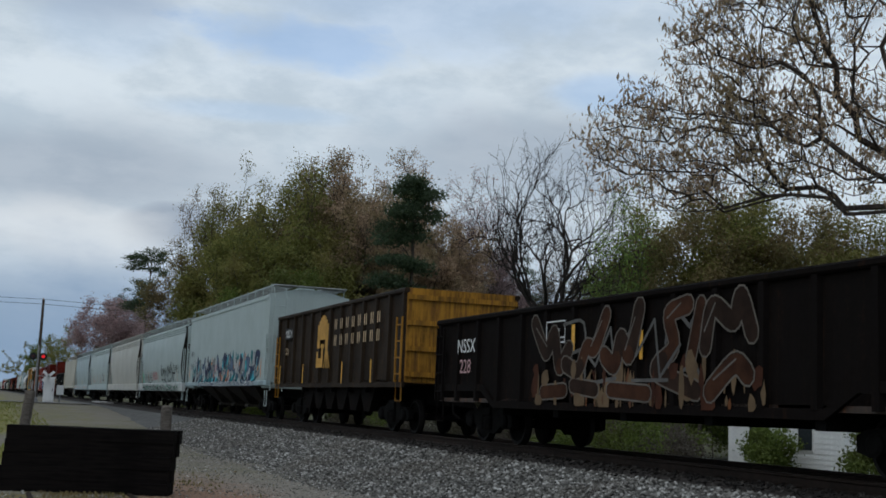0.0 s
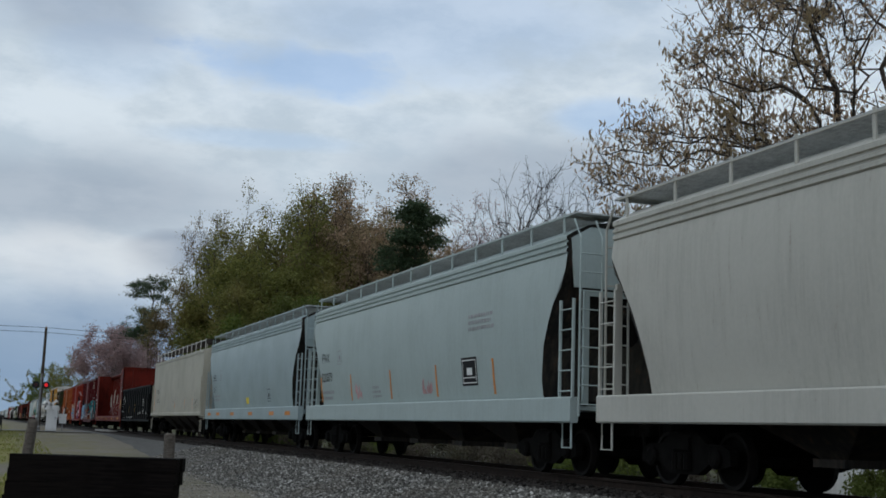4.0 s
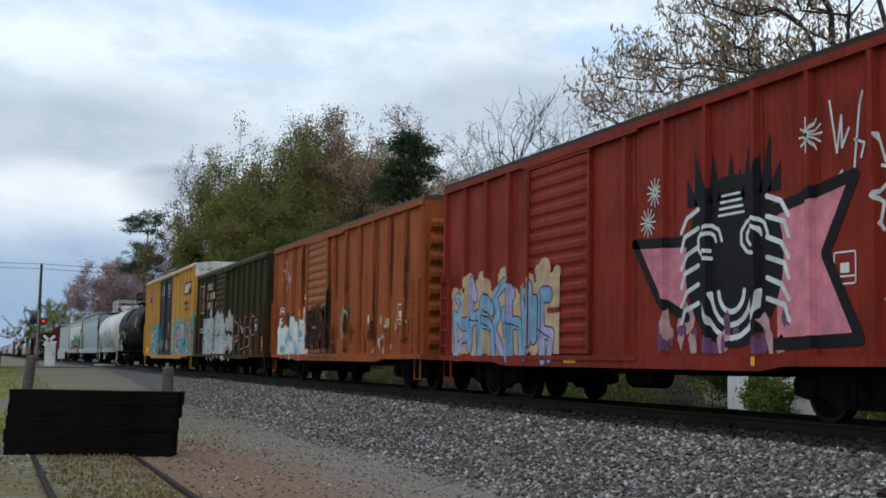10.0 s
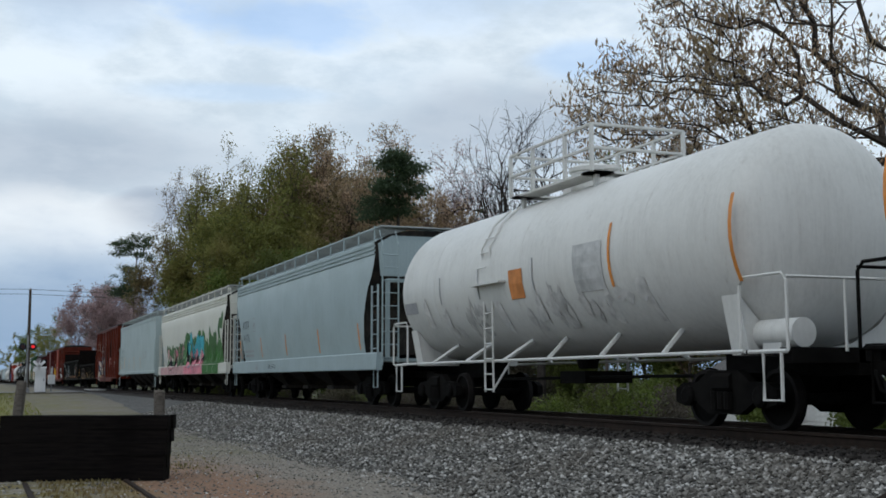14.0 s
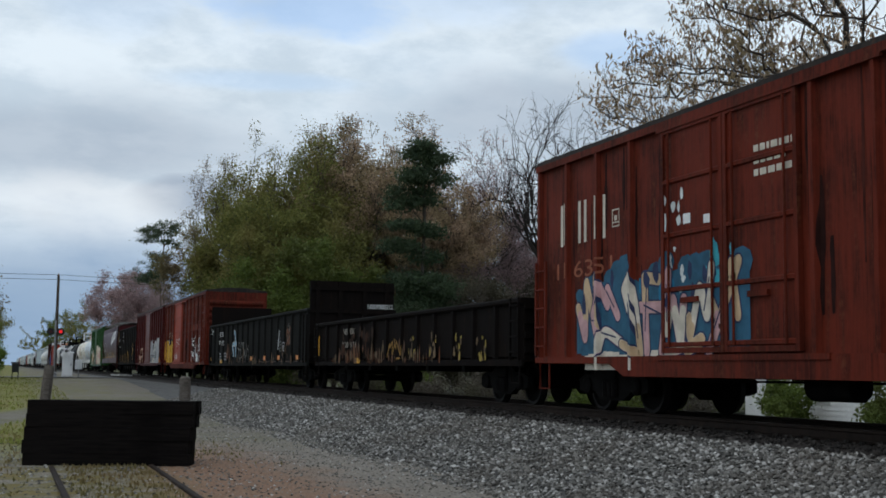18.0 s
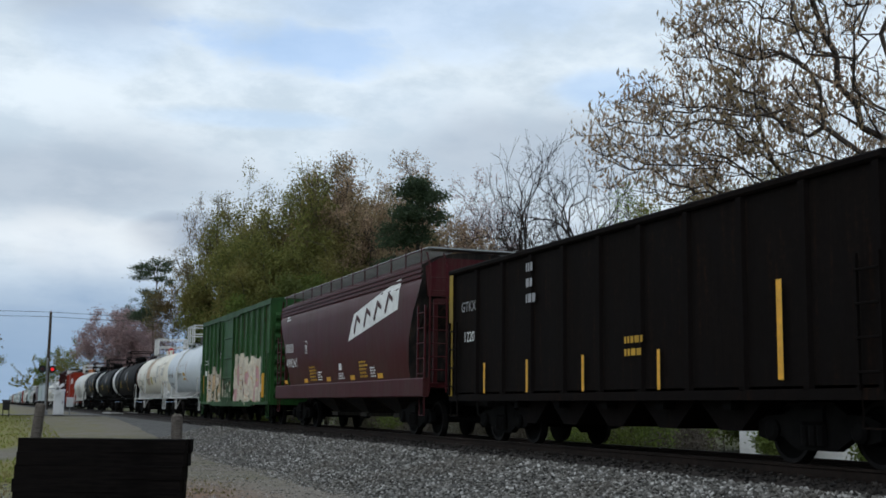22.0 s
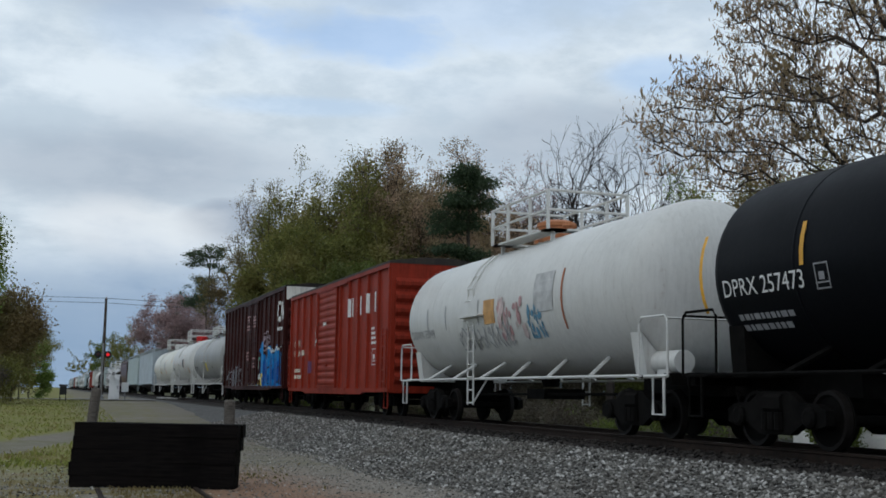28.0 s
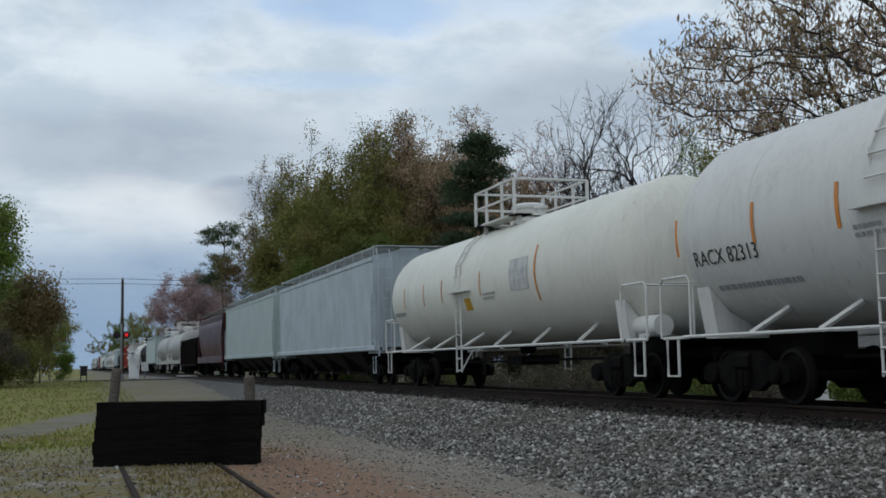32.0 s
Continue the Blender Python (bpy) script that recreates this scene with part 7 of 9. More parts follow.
    graffiti(s, 2.2, 0.98, 14.5, 0.3, 20, [MINT, PALE], INK, 35, 0.12)
    flags(s, [0.7, 3.9, 5.4, 8.1, 15.4], 1.5, 0.6, ORG, 0.09)
    s.frame_mark(14.4, 1.55, 0.55, 0.36, WHITE)

    car, s, h = hopper(80.4, 99.55, 4.33, 1.36, P_CREAM, "cream round-sided covered hopper with clean sides", "round")
    s.bars(17.2, 1.4, 0.9, 0.3, 3, GREYP, 5)

    car, s, h = hopper(100.4, 118.75, 4.35, 1.36, P_GREY, "pale grey round-sided covered hopper with orange reflectors", "round")
    s.text("FPAX", 1.55, 2.66, 0.28, BLACKP, width=0.8)
    s.text("820079", 1.5, 2.08, 0.28, BLACKP, width=1.15)
    s.frame_mark(3.25, 2.55, 0.4, 0.4, GREYP)
    s.bars(1.55, 1.55, 1.3, 0.35, 2, GREYP, 6)
    s.bars(6.5, 1.55, 0.8, 0.35, 3, GREYP, 7)
    s.frame_mark(13.0, 1.75, 0.75, 0.5, WHITE)
    s.rect(12.95, 13.8, 1.7, 2.3, INK, "panel_mark", lift=-0.003)
    s.bars(13.4, 2.85, 1.5, 0.4, 3, GREYP, 9)
    splotches(s, 5.0, 1.55, 0.5, 0.25, [BLUSH], 3, 3, 0.1, 0.25)
    splotches(s, 10.4, 1.6, 0.7, 0.3, [BLUSH], 4, 4, 0.1, 0.25)
    flags(s, [1.35, 4.5, 8.0, 11.3, 14.6], 1.5, 0.72, ORG, 0.1)

    car, s, h = hopper(119.7, 137.35, 4.35, 1.36, P_GREY2, "cool grey round-sided covered hopper with orange sill plates", "round")
    s.text("BFGX", 1.55, 2.62, 0.28, BLACKP, width=0.76)
    s.text("1917", 1.55, 2.1, 0.28, BLACKP, width=0.66)
    s.frame_mark(3.1, 2.6, 0.42, 0.45, GREYP)
    s.bars(1.6, 1.75, 1.6, 0.3, 2, GREYP, 3)
    s.rect(8.6, 9.1, 1.55, 1.8, LEMON, "placard")
    s.frame_mark(12.4, 1.6, 0.5, 0.45, BLACKP)
    for u in (0.9, 3.0, 6.2, 9.8, 13.4, 15.8):
        s.rect(u, u + 0.75, 1.1, 1.23, ORG, "reflector")

    car, s, h = hopper(138.5, 156.7, 4.25, 1.22, P_TAN, "yellowed white covered hopper with dark roof walk", "flat", walk_mat=W_PANEL, walk_h=0.5, dark_walk=True)
    s.text("FPAX", 2.05, 2.4, 0.26, BLACKP, width=0.8)
    s.text("890112", 2.15, 1.85, 0.26, BLACKP, width=1.05)
    s.rect(1.05, 1.17, 1.4, 2.7, ORG, "reflector")
    flags(s, [9.3, 12.7, 15.2], 1.45, 0.5, ORG, 0.08)
    scrawl(s, 15.6, 1.5, 1.5, 0.4, INK, 41, 0.03, 4)
    splotches(s, 2.0, 1.4, 14.0, 0.8, [spray("scrub", (0.36, 0.35, 0.31))], 17, 10, 0.1, 0.35)

    car, s, h = gondola(157.5, 173.48, 3.03, 0.78, P_BLACK, "black high-sided gondola with white stencils", 14, post=0.07)
    s.text("OMNX", 0.95, 2.25, 0.22, WHITE, width=0.75)
    s.text("1159", 0.97, 1.8, 0.22, WHITE, width=0.6)
    s.frame_mark(2.1, 2.05, 0.22, 0.3, WHITE)
    s.bars(0.9, 1.35, 0.6, 0.2, 2, WHITE, 2)
    flags(s, [5.1, 8.2], 1.35, 0.55, OCHRE, 0.07)
    s.bars(12.6, 1.75, 0.4, 0.5, 4, WHITE, 8)
    s.frame_mark(12.7, 1.25, 0.42, 0.35, WHITE)
    s.bars(10.1, 1.2, 0.5, 0.15, 2, WHITE, 4)
    s.rect(11.2, 11.5, 1.25, 1.37, WHITE)
    for u in (1.9, 3.8, 5.0, 6.2):
        s.bars(u, 1.0, 0.6, 0.12, 1, WHITE, int(u))
    s.bars(14.2, 1.25, 1.0, 0.1, 1, WHITE, 5)

    car, s, h = centre_beam(174.3, 196.33, 4.70, 0.82, P_BEAM, "oxide red centre beam flat car, empty, with white slogans")
    s.blocks(21.62, 2.9, 0.13, 0.75, 1, WHITE, 0.0)
    s2 = Side(car, h, lambda z: 0.40)
    rnd = random.Random(9)
    n = 20
    step = (2 * h - 2.0) / n
    for i in range(1, 11):  # white slogan pieces on the posts
        u = 1.0 + step * i
        m = M()
        for q in range(6):
            z = 1.3 + rnd.random() * 1.5
            flat_rect(m, u - 0.1, u + 0.1, z, z + rnd.uniform(0.05, 0.14), 0.0)
        s2.put("slogan_piece", m, WHITE)
    for z, w in ((3.0, 0.5), (2.55, 0.9), (2.2, 0.75), (1.9, 0.9), (1.45, 0.85)):
        s.bars(0.05, z, w, 0.12, 1, WHITE, int(z * 10), "slogan")
    s.rect(0.45, 0.55, 2.5, 2.9, WHITE)
    for i in range(5):
        s.rect(2.0 + i * 4.4, 2.6 + i * 4.4, 0.86, 0.98, YEL, "reflector")
    s.rect(21.35, 21.6, 1.6, 2.3, YEL, "reflector")
    s.frame_mark(16.5, 0.75, 0.45, 0.35, BONE)
    for i in range(7):  # hanging straps
        x = -h + 3.0 + i * 2.6
        m = M().tube([(x, 0.45, 3.0 + 0.4 * (i % 2)), (x + 0.05, 0.5, 2.3), (x - 0.05, 0.48, 2.0 + 0.2 * (i % 3))], 0.03, 4)
        part("tie_strap", m, BONE, car)


def box_cars():
    car, s, h = box_car(197.7, 212.83, 4.66, 0.74, P_MAROON, "maroon box car with teal and silver graffiti", 14, (0.28, 0.44), paint("plum_door_paint", (0.13, 0.022, 0.024), 0.4, 0.05), False, sill_step=0.14)
    weather(s, 2 * h, 0.74, 4.66, 14, [stain("dark_maroon", (0.035, 0.007, 0.007)), stain("maroon", (0.055, 0.009, 0.009))], 501, 3, door=(0.28, 0.44))
    m = M()
    for r, k in ((0.25, 0), (0.205, 1)):
        m.add([(12.9 + r * math.cos(q * 0.2618), 4.0 + r * 1.15 * math.sin(q * 0.2618), 0.001 * k) for q in range(24)], [tuple(range(24))], k)
    flat_rect(m, 12.76, 13.04, 3.975, 4.025, 0.002, 0)
    flat_rect(m, 12.875, 12.925, 3.84, 4.16, 0.002, 0)
    s.put("round_emblem", m, [BONE, P_MAROON])
    s.rect(0.35, 2.4, 2.0, 2.8, INK, "panel_mark", lift=-0.006)
    s.blocks(0.5, 2.5, 1.6, 0.3, 4, WHITE, 0.55)
    s.blocks(0.45, 1.95, 1.9, 0.26, 6, WHITE, 0.5)
    graffiti(s, 0.25, 0.85, 4.3, 1.2, 4, [SKYB, SILV, SILV], NAVY, 51, 0.3, SKYB, label="blue and silver spray-painted lettering")
    graffiti(s, 4.6, 1.8, 3.0, 0.55, 4, [TEAL], TEAL, 52, 0.22)
    graffiti(s, 8.3, 1.35, 3.0, 1.1, 4, [TEAL], spray("dark_teal", (0.012, 0.09, 0.10)), 57, 0.14)
    graffiti(s, 11.2, 0.85, 3.7, 1.45, 3, [SILV, spray("ash", (0.26, 0.27, 0.27))], spray("charcoal", (0.06, 0.06, 0.065)), 53, 0.32, TEAL, label="silver lettering on a teal cloud")
    splotches(s, 5.0, 0.8, 6.3, 0.5, [SILV, spray("rust_drip", (0.25, 0.10, 0.04)), SILV], 54, 24, 0.1, 0.35)
    scrawl(s, 14.0, 3.1, 0.7, 0.6, PALE, 55, 0.03, 3)
    scrawl(s, 13.9, 2.5, 0.8, 0.4, PALE, 56, 0.03, 3)
    s.frame_mark(11.7, 1.65, 0.35, 0.42, WHITE)
    s.bars(5.4, 3.8, 0.6, 0.4, 3, BLUSH, 5)
    s.rect(14.55, 14.65, 1.3, 2.0, OCHRE, "reflector")
    s.rect(6.65, 6.78, 1.6, 2.1, YEL, "reflector")
    s.rect(5.0, 5.2, 2.5, 2.6, WHITE)

    car, s, h = box_car(214.3, 229.3, 4.62, 0.72, P_RED, "red box car with a painted mask and blue lettering", 13, (0.29, 0.46), P_RED, True)
    weather(s, 2 * h, 0.72, 4.62, 13, [stain("dull_red", (0.13, 0.02, 0.013)), stain("brick", (0.17, 0.026, 0.016))], 502, 3, 0.09, door=(0.29, 0.46))
    graffiti(s, 0.6, 0.8, 5.0, 1.4, 5, [SKYB, LILAC, SKYB], NAVY, 61, 0.34, TAN, label="blue spray-painted lettering")
    splotches(s, 9.0, 0.9, 3.2, 0.5, [BLUSH, PURP], 62, 12, 0.12, 0.4)
    m = M()  # pink star points edged in black
    for tri in (((8.3, 2.55), (9.9, 2.45), (9.7, 1.45), (9.0, 1.75)), ((11.9, 2.7), (13.35, 2.95), (12.85, 2.1), (11.9, 1.9)), ((11.9, 1.9), (12.85, 2.1), (13.4, 1.1), (11.9, 1.05))):
        m.add([(a, b, 0.0) for a, b in tri], [tuple(range(len(tri)))], 0)
    s.put("pink_star_shape", m, PINK)
    m = M()
    k = 28
    m.add([(10.9 + 1.15 * math.cos(q * 2 * math.pi / k), 2.15 + 1.2 * math.sin(q * 2 * math.pi / k), 0.004) for q in range(k)], [tuple(range(k))], 0)
    for q in range(11):  # spikes of hair
        a = 9.95 + q * 0.19
        m.add([(a - 0.14, 3.0, 0.0045), (a + 0.14, 3.0, 0.0045), (a + 0.03 * (q - 5), 3.45 + 0.3 * (q % 2) + 0.1 * math.sin(q), 0.0045)], [(0, 1, 2)], 0)
    for pts in (((8.3, 2.6), (9.9, 2.5)), ((8.3, 2.6), (9.0, 1.7), (9.8, 1.4)), ((11.9, 2.75), (13.4, 3.0), (12.85, 2.1), (13.45, 1.05), (11.8, 1.0))):
        stroke(m, list(pts), 0.16, 0.005, 0)
    s.put("black_mask_shape", m, INK)
    m = M()
    for r in (0.3, 0.48, 0.66):  # rings of the chin and cheeks
        stroke(m, [(10.9 + r * math.cos(math.pi * (1.02 + 0.096 * q)), 1.75 + r * math.sin(math.pi * (1.02 + 0.096 * q))) for q in range(11)], 0.075, 0.009, 0)
    for sx in (-1, 1):
        for r in (0.16, 0.3):
            stroke(m, [(10.9 + sx * 0.52 + r * math.cos(0.7 * q), 2.45 + r * 0.8 * math.sin(0.7 * q)) for q in range(8)], 0.055, 0.009, 0)
        for q in range(6):
            stroke(m, [(10.9 + sx * 0.8, 2.95 - q * 0.27), (10.9 + sx * (1.1 + 0.06 * (q % 2)), 2.85 - q * 0.27), (10.9 + sx * 1.25, 2.65 - q * 0.27)], 0.07, 0.009, 0)
    for q in range(4):
        stroke(m, [(10.6 + 0.03 * q, 2.8 + q * 0.09), (11.2 - 0.03 * q, 2.8 + q * 0.09)], 0.035, 0.009, 0)
    s.put("white_mask_line", m, PALE)
    for u, z in ((8.9, 3.35), (12.6, 3.6), (8.7, 2.9), (14.1, 1.5), (14.3, 3.9)):
        m = M()
        for q in range(6):
            a = q * math.pi / 6
            stroke(m, [(u - 0.22 * math.cos(a), z - 0.22 * math.sin(a)), (u + 0.22 * math.cos(a), z + 0.22 * math.sin(a))], 0.025, 0.001, 0)
        s.put("painted_star", m, PALE)
    scrawl(s, 13.7, 2.2, 1.1, 0.6, PALE, 65, 0.05, 3)
    scrawl(s, 13.8, 2.95, 0.9, 0.4, PALE, 66, 0.04, 3)
    scrawl(s, 13.0, 3.0, 0.7, 1.0, PALE, 67, 0.035, 2)
    s.frame_mark(13.0, 1.7, 0.4, 0.4, WHITE)
    for i in range(6):
        s.rect(0.6 + i * 2.7, 1.05 + i * 2.7, 0.72, 0.84, YEL, "reflector")

    rustdoor = paint("scorched_orange_paint", (0.36, 0.12, 0.045), 0.4, 0.5, 0.6, rustcol=(0.07, 0.03, 0.015))
    car, s, h = box_car(230.6, 245.89, 4.58, 0.74, P_RUST, "rust-streaked orange box car with white painted patch", 12, (0.30, 0.46), rustdoor, True, roofm=paint("rusted_roof", (0.10, 0.045, 0.03), 0.4, 0.5))
    weather(s, 2 * h, 0.74, 4.58, 12, [stain("red_rust", (0.15, 0.042, 0.016)), stain("orange_rust", (0.2, 0.055, 0.018)), stain("brown_rust", (0.09, 0.03, 0.014))], 503, 9, 0.15, door=(0.30, 0.46))
    splotches(s, 5.0, 0.9, 9.6, 0.8, [stain("orange_rust", (0.2, 0.055, 0.018)), stain("brown_rust", (0.09, 0.03, 0.014))], 504, 12, 0.1, 0.5, "rust_patch")
    s.text("AGR", 0.8, 2.2, 0.26, WHITE)
    s.text("8035", 0.8, 1.85, 0.24, WHITE)
    graffiti(s, 0.7, 0.78, 4.0, 0.95, 5, [PALE, PALE, SKYB], PALE, 71, 0.42, PALE, label="pale whitewashed graffiti")
    splotches(s, 3.6, 0.8, 1.1, 1.6, [PALE], 72, 8, 0.15, 0.35)
    splotches(s, 1.7, 1.9, 0.8, 0.3, [INK], 73, 6, 0.1, 0.25)
    scorch = [stain("scorched", (0.03, 0.014, 0.009)), stain("brown_rust", (0.09, 0.03, 0.014)), stain("scorched", (0.03, 0.014, 0.009))]
    splotches(s, 4.7, 1.05, 2.4, 1.1, scorch, 76, 34, 0.2, 0.6, "scorched_patch")
    splotches(s, 5.4, 1.1, 1.2, 0.4, [OCHRE, TAN], 77, 3, 0.06, 0.2)
    streaks(s, 7.05, 0.9, 0.35, 3.4, scorch, 78, 26, "scorched_run")
    m = M()
    stroke(m, [(8.4, 1.9), (8.75, 2.3), (9.05, 1.95), (8.85, 1.3), (8.5, 1.35), (8.4, 1.9)], 0.06, 0, 0)
    stroke(m, [(8.6, 2.0), (8.7, 1.6), (8.9, 1.9)], 0.06, 0, 0)
    s.put("spray_tag", m, MINT)
    splotches(s, 11.0, 0.9, 3.2, 0.9, [PALE, TAN], 74, 9, 0.06, 0.22)
    s.frame_mark(13.4, 1.6, 0.4, 0.5, WHITE)
    s.bars(4.2, 2.6, 0.5, 0.2, 2, WHITE, 3)
    splotches(s, 1.0, 3.0, 1.2, 1.0, [BLUSH], 75, 6, 0.1, 0.3)

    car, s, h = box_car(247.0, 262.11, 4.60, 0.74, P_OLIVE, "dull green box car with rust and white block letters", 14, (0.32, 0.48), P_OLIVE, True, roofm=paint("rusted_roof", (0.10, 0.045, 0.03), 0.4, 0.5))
    weather(s, 2 * h, 0.74, 4.60, 14, [stain("rust_run", (0.05, 0.022, 0.013)), stain("soot_green", (0.013, 0.035, 0.012))], 512, 5, 0.12, door=(0.32, 0.48))
    m = M()
    flat_rect(m, 0.85, 2.15, 2.75, 4.05, 0.0, 0)
    flat_rect(m, 0.9, 2.1, 2.8, 4.0, 0.001, 1)
    for q in ((1.05, 1.12, 3.5, 3.88), (1.3, 1.37, 3.5, 3.88), (1.75, 1.82, 3.5, 3.88), (1.08, 1.15, 2.95, 3.3), (1.3, 1.36, 2.95, 3.3), (1.65, 1.72, 2.95, 3.3), (1.88, 1.95, 2.95, 3.3)):
        flat_rect(m, *q, 0.002, 0)
    s.put("square_emblem", m, [spray("worn_bone", (0.42, 0.36, 0.29)), paint("emblem_red", (0.14, 0.03, 0.025), 0.3, 0.2)])
    s.blocks(2.5, 3.75, 2.5, 0.3, 9, spray("worn_bone", (0.42, 0.36, 0.29)), 0.3)
    s.blocks(2.5, 3.32, 2.6, 0.3, 9, spray("worn_bone", (0.42, 0.36, 0.29)), 0.3)
    s.blocks(2.5, 2.9, 2.8, 0.3, 10, spray("worn_bone", (0.42, 0.36, 0.29)), 0.3)
    s.rect(0.85, 2.2, 1.0, 2.15, INK, "panel_mark", lift=-0.006)
    s.text("AGR", 0.95, 1.85, 0.2, WHITE)
    s.text("8296", 1.55, 1.85, 0.2, WHITE)
    graffiti(s, 2.2, 0.78, 6.2, 1.6, 3, [SILV, SILV], spray("charcoal", (0.06, 0.06, 0.065)), 81, 0.34, SILV, label="white block graffiti")
    graffiti(s, 7.6, 0.85, 5.4, 1.3, 4, [stain("rust_run", (0.05, 0.022, 0.013)), stain("soot_green", (0.013, 0.035, 0.012))], BLUSH, 82, 0.3, name="worn_graffiti")
    s.frame_mark(12.9, 1.75, 0.5, 0.4, WHITE)
    s.rect(14.2, 14.4, 1.0, 1.5, ORG, "reflector")
    streaks(s, 2.3, 2.0, 5.0, 1.6, [paint("rust_bloom", (0.07, 0.028, 0.014), 0.4, 0.4)], 83, 60, "rust_streak", lift=-0.003)

    blackdoor = paint("black_door_paint", (0.018, 0.022, 0.028), 0.3, 0.0, 0.5)
    car, s, h = box_car(263.3, 281.53, 5.32, 0.76, P_YELLOW, "tall yellow box car with black double doors and graffiti", 16, (0.37, 0.62), blackdoor, False, roofm=W_PANEL, end_top=W_PANEL, double=True, sill_step=0.1)
    weather(s, 2 * h, 0.76, 5.32, 16, [stain("dull_yellow", (0.42, 0.22, 0.05)), stain("tan_run", (0.36, 0.19, 0.048))], 505, 3, 0.07, door=(0.37, 0.62))
    m = M()
    for pts, k in ((((1.8, 4.75), (2.05, 4.47), (2.3, 4.15), (2.05, 3.85), (1.8, 3.58)), 0), (((2.95, 4.75), (2.65, 4.47), (2.42, 4.15)), 0), (((2.42, 4.12), (2.65, 3.85), (2.95, 3.6)), 0)):
        stroke(m, list(pts), 0.15, 0.001, k)
    for pts in (((1.76, 4.5), (2.0, 4.22)), ((1.76, 3.82), (2.0, 4.05)), ((3.02, 4.5), (2.66, 4.2)), ((2.66, 4.06), (3.02, 3.84))):
        stroke(m, list(pts), 0.15, 0.0, 1)
    s.put("crossed_emblem", m, [spray("emblem_blue", (0.04, 0.07, 0.30)), spray("emblem_red", (0.62, 0.10, 0.05))])
    s.text("next", 0.72, 4.08, 0.22, BLACKP)
    s.text("load", 0.72, 3.8, 0.22, BLACKP)
    s.text("any", 3.62, 4.2, 0.22, BLACKP, slant=0.15)
    s.text("road", 3.62, 3.92, 0.22, BLACKP, slant=0.15)
    s.text("TB", 1.72, 2.6, 0.30, BLACKP, width=0.52)
    s.text("OX", 2.5, 2.6, 0.30, BLACKP, width=0.52)
    for t, u, q in (("6", 0.95, 0.18), ("65", 1.55, 0.42), ("12", 2.52, 0.4), ("2", 3.15, 0.18)):
        s.text(t, u, 2.1, 0.28, BLACKP, width=q)
    graffiti(s, 3.0, 0.8, 3.7, 1.4, 4, [SILV, spray("ash", (0.26, 0.27, 0.27)), SILV], spray("dark_wine", (0.07, 0.018, 0.03)), 91, 0.3, AQUA, label="silver lettering on an aqua cloud")
    graffiti(s, 6.8, 0.85, 4.6, 1.1, 5, [spray("ash", (0.26, 0.27, 0.27)), TEAL], spray("dark_wine", (0.07, 0.018, 0.03)), 92, 0.24)
    graffiti(s, 11.8, 0.75, 6.2, 1.7, 5, [SILV, spray("ash", (0.26, 0.27, 0.27)), BLUSH], spray("dark_wine", (0.07, 0.018, 0.03)), 93, 0.28, AQUA, label="silver and pink lettering on an aqua cloud")
    m = M()
    flat_rect(m, 14.95, 17.3, 3.85, 4.5, 0.0, 0)
    for q in (15.1, 15.8, 16.5):
        m.add([(q, 3.95, 0.001), (q + 0.5, 3.95, 0.001), (q + 0.6, 4.4, 0.001), (q + 0.1, 4.4, 0.001)], [(0, 1, 2, 3)], 1)
    s.put("owner_mark", m, [BLACKP, BONE])
    s.bars(15.2, 3.05, 2.0, 0.6, 2, BLACKP, 6)
    for u, lines in ((7.25, ("IMPORTANT", "CLOSE THIS DOOR", "BEFORE CLOSING", "MAIN DOOR")), (9.45, ("CLOSE AND LOCK", "BOTH DOORS", "BEFORE", "MOVING CAR"))):
        for q, words in enumerate(lines):
            s.text(words, u + 0.6 - 0.045 * len(words), 4.58 - q * 0.2, 0.12, WHITE, width=0.09 * len(words))
    s.rect(10.1, 10.35, 2.0, 2.35, OCHRE, "padlock_mark")
    s.rect(10.14, 10.31, 2.36, 2.55, WHITE, "padlock_mark")
    for u in (3.0, 11.5, 15.2):
        s.rect(u, u + 0.9, 0.70, 0.84, YEL, "reflector")
    s.rect(1.0, 1.6, 0.95, 1.25, LEMON, "placard")
    part("lettering", end_text("EXCESS HEIGHT", h, 5.0), BLACKP, car)


def end_text(t, h, z, start=1.3, squeeze=1.0):
    """Lettering on the end wall that faces the way the train goes."""
    vs, fs = glyphs(t)
    k = 0.16 / 0.72
    m = M()
    m.v = [(-h - 0.026, start - q[0] * k * squeeze, z - 0.05 + q[1] * k) for q in vs]
    m.f, m.k = fs, [0] * len(fs)
    return m


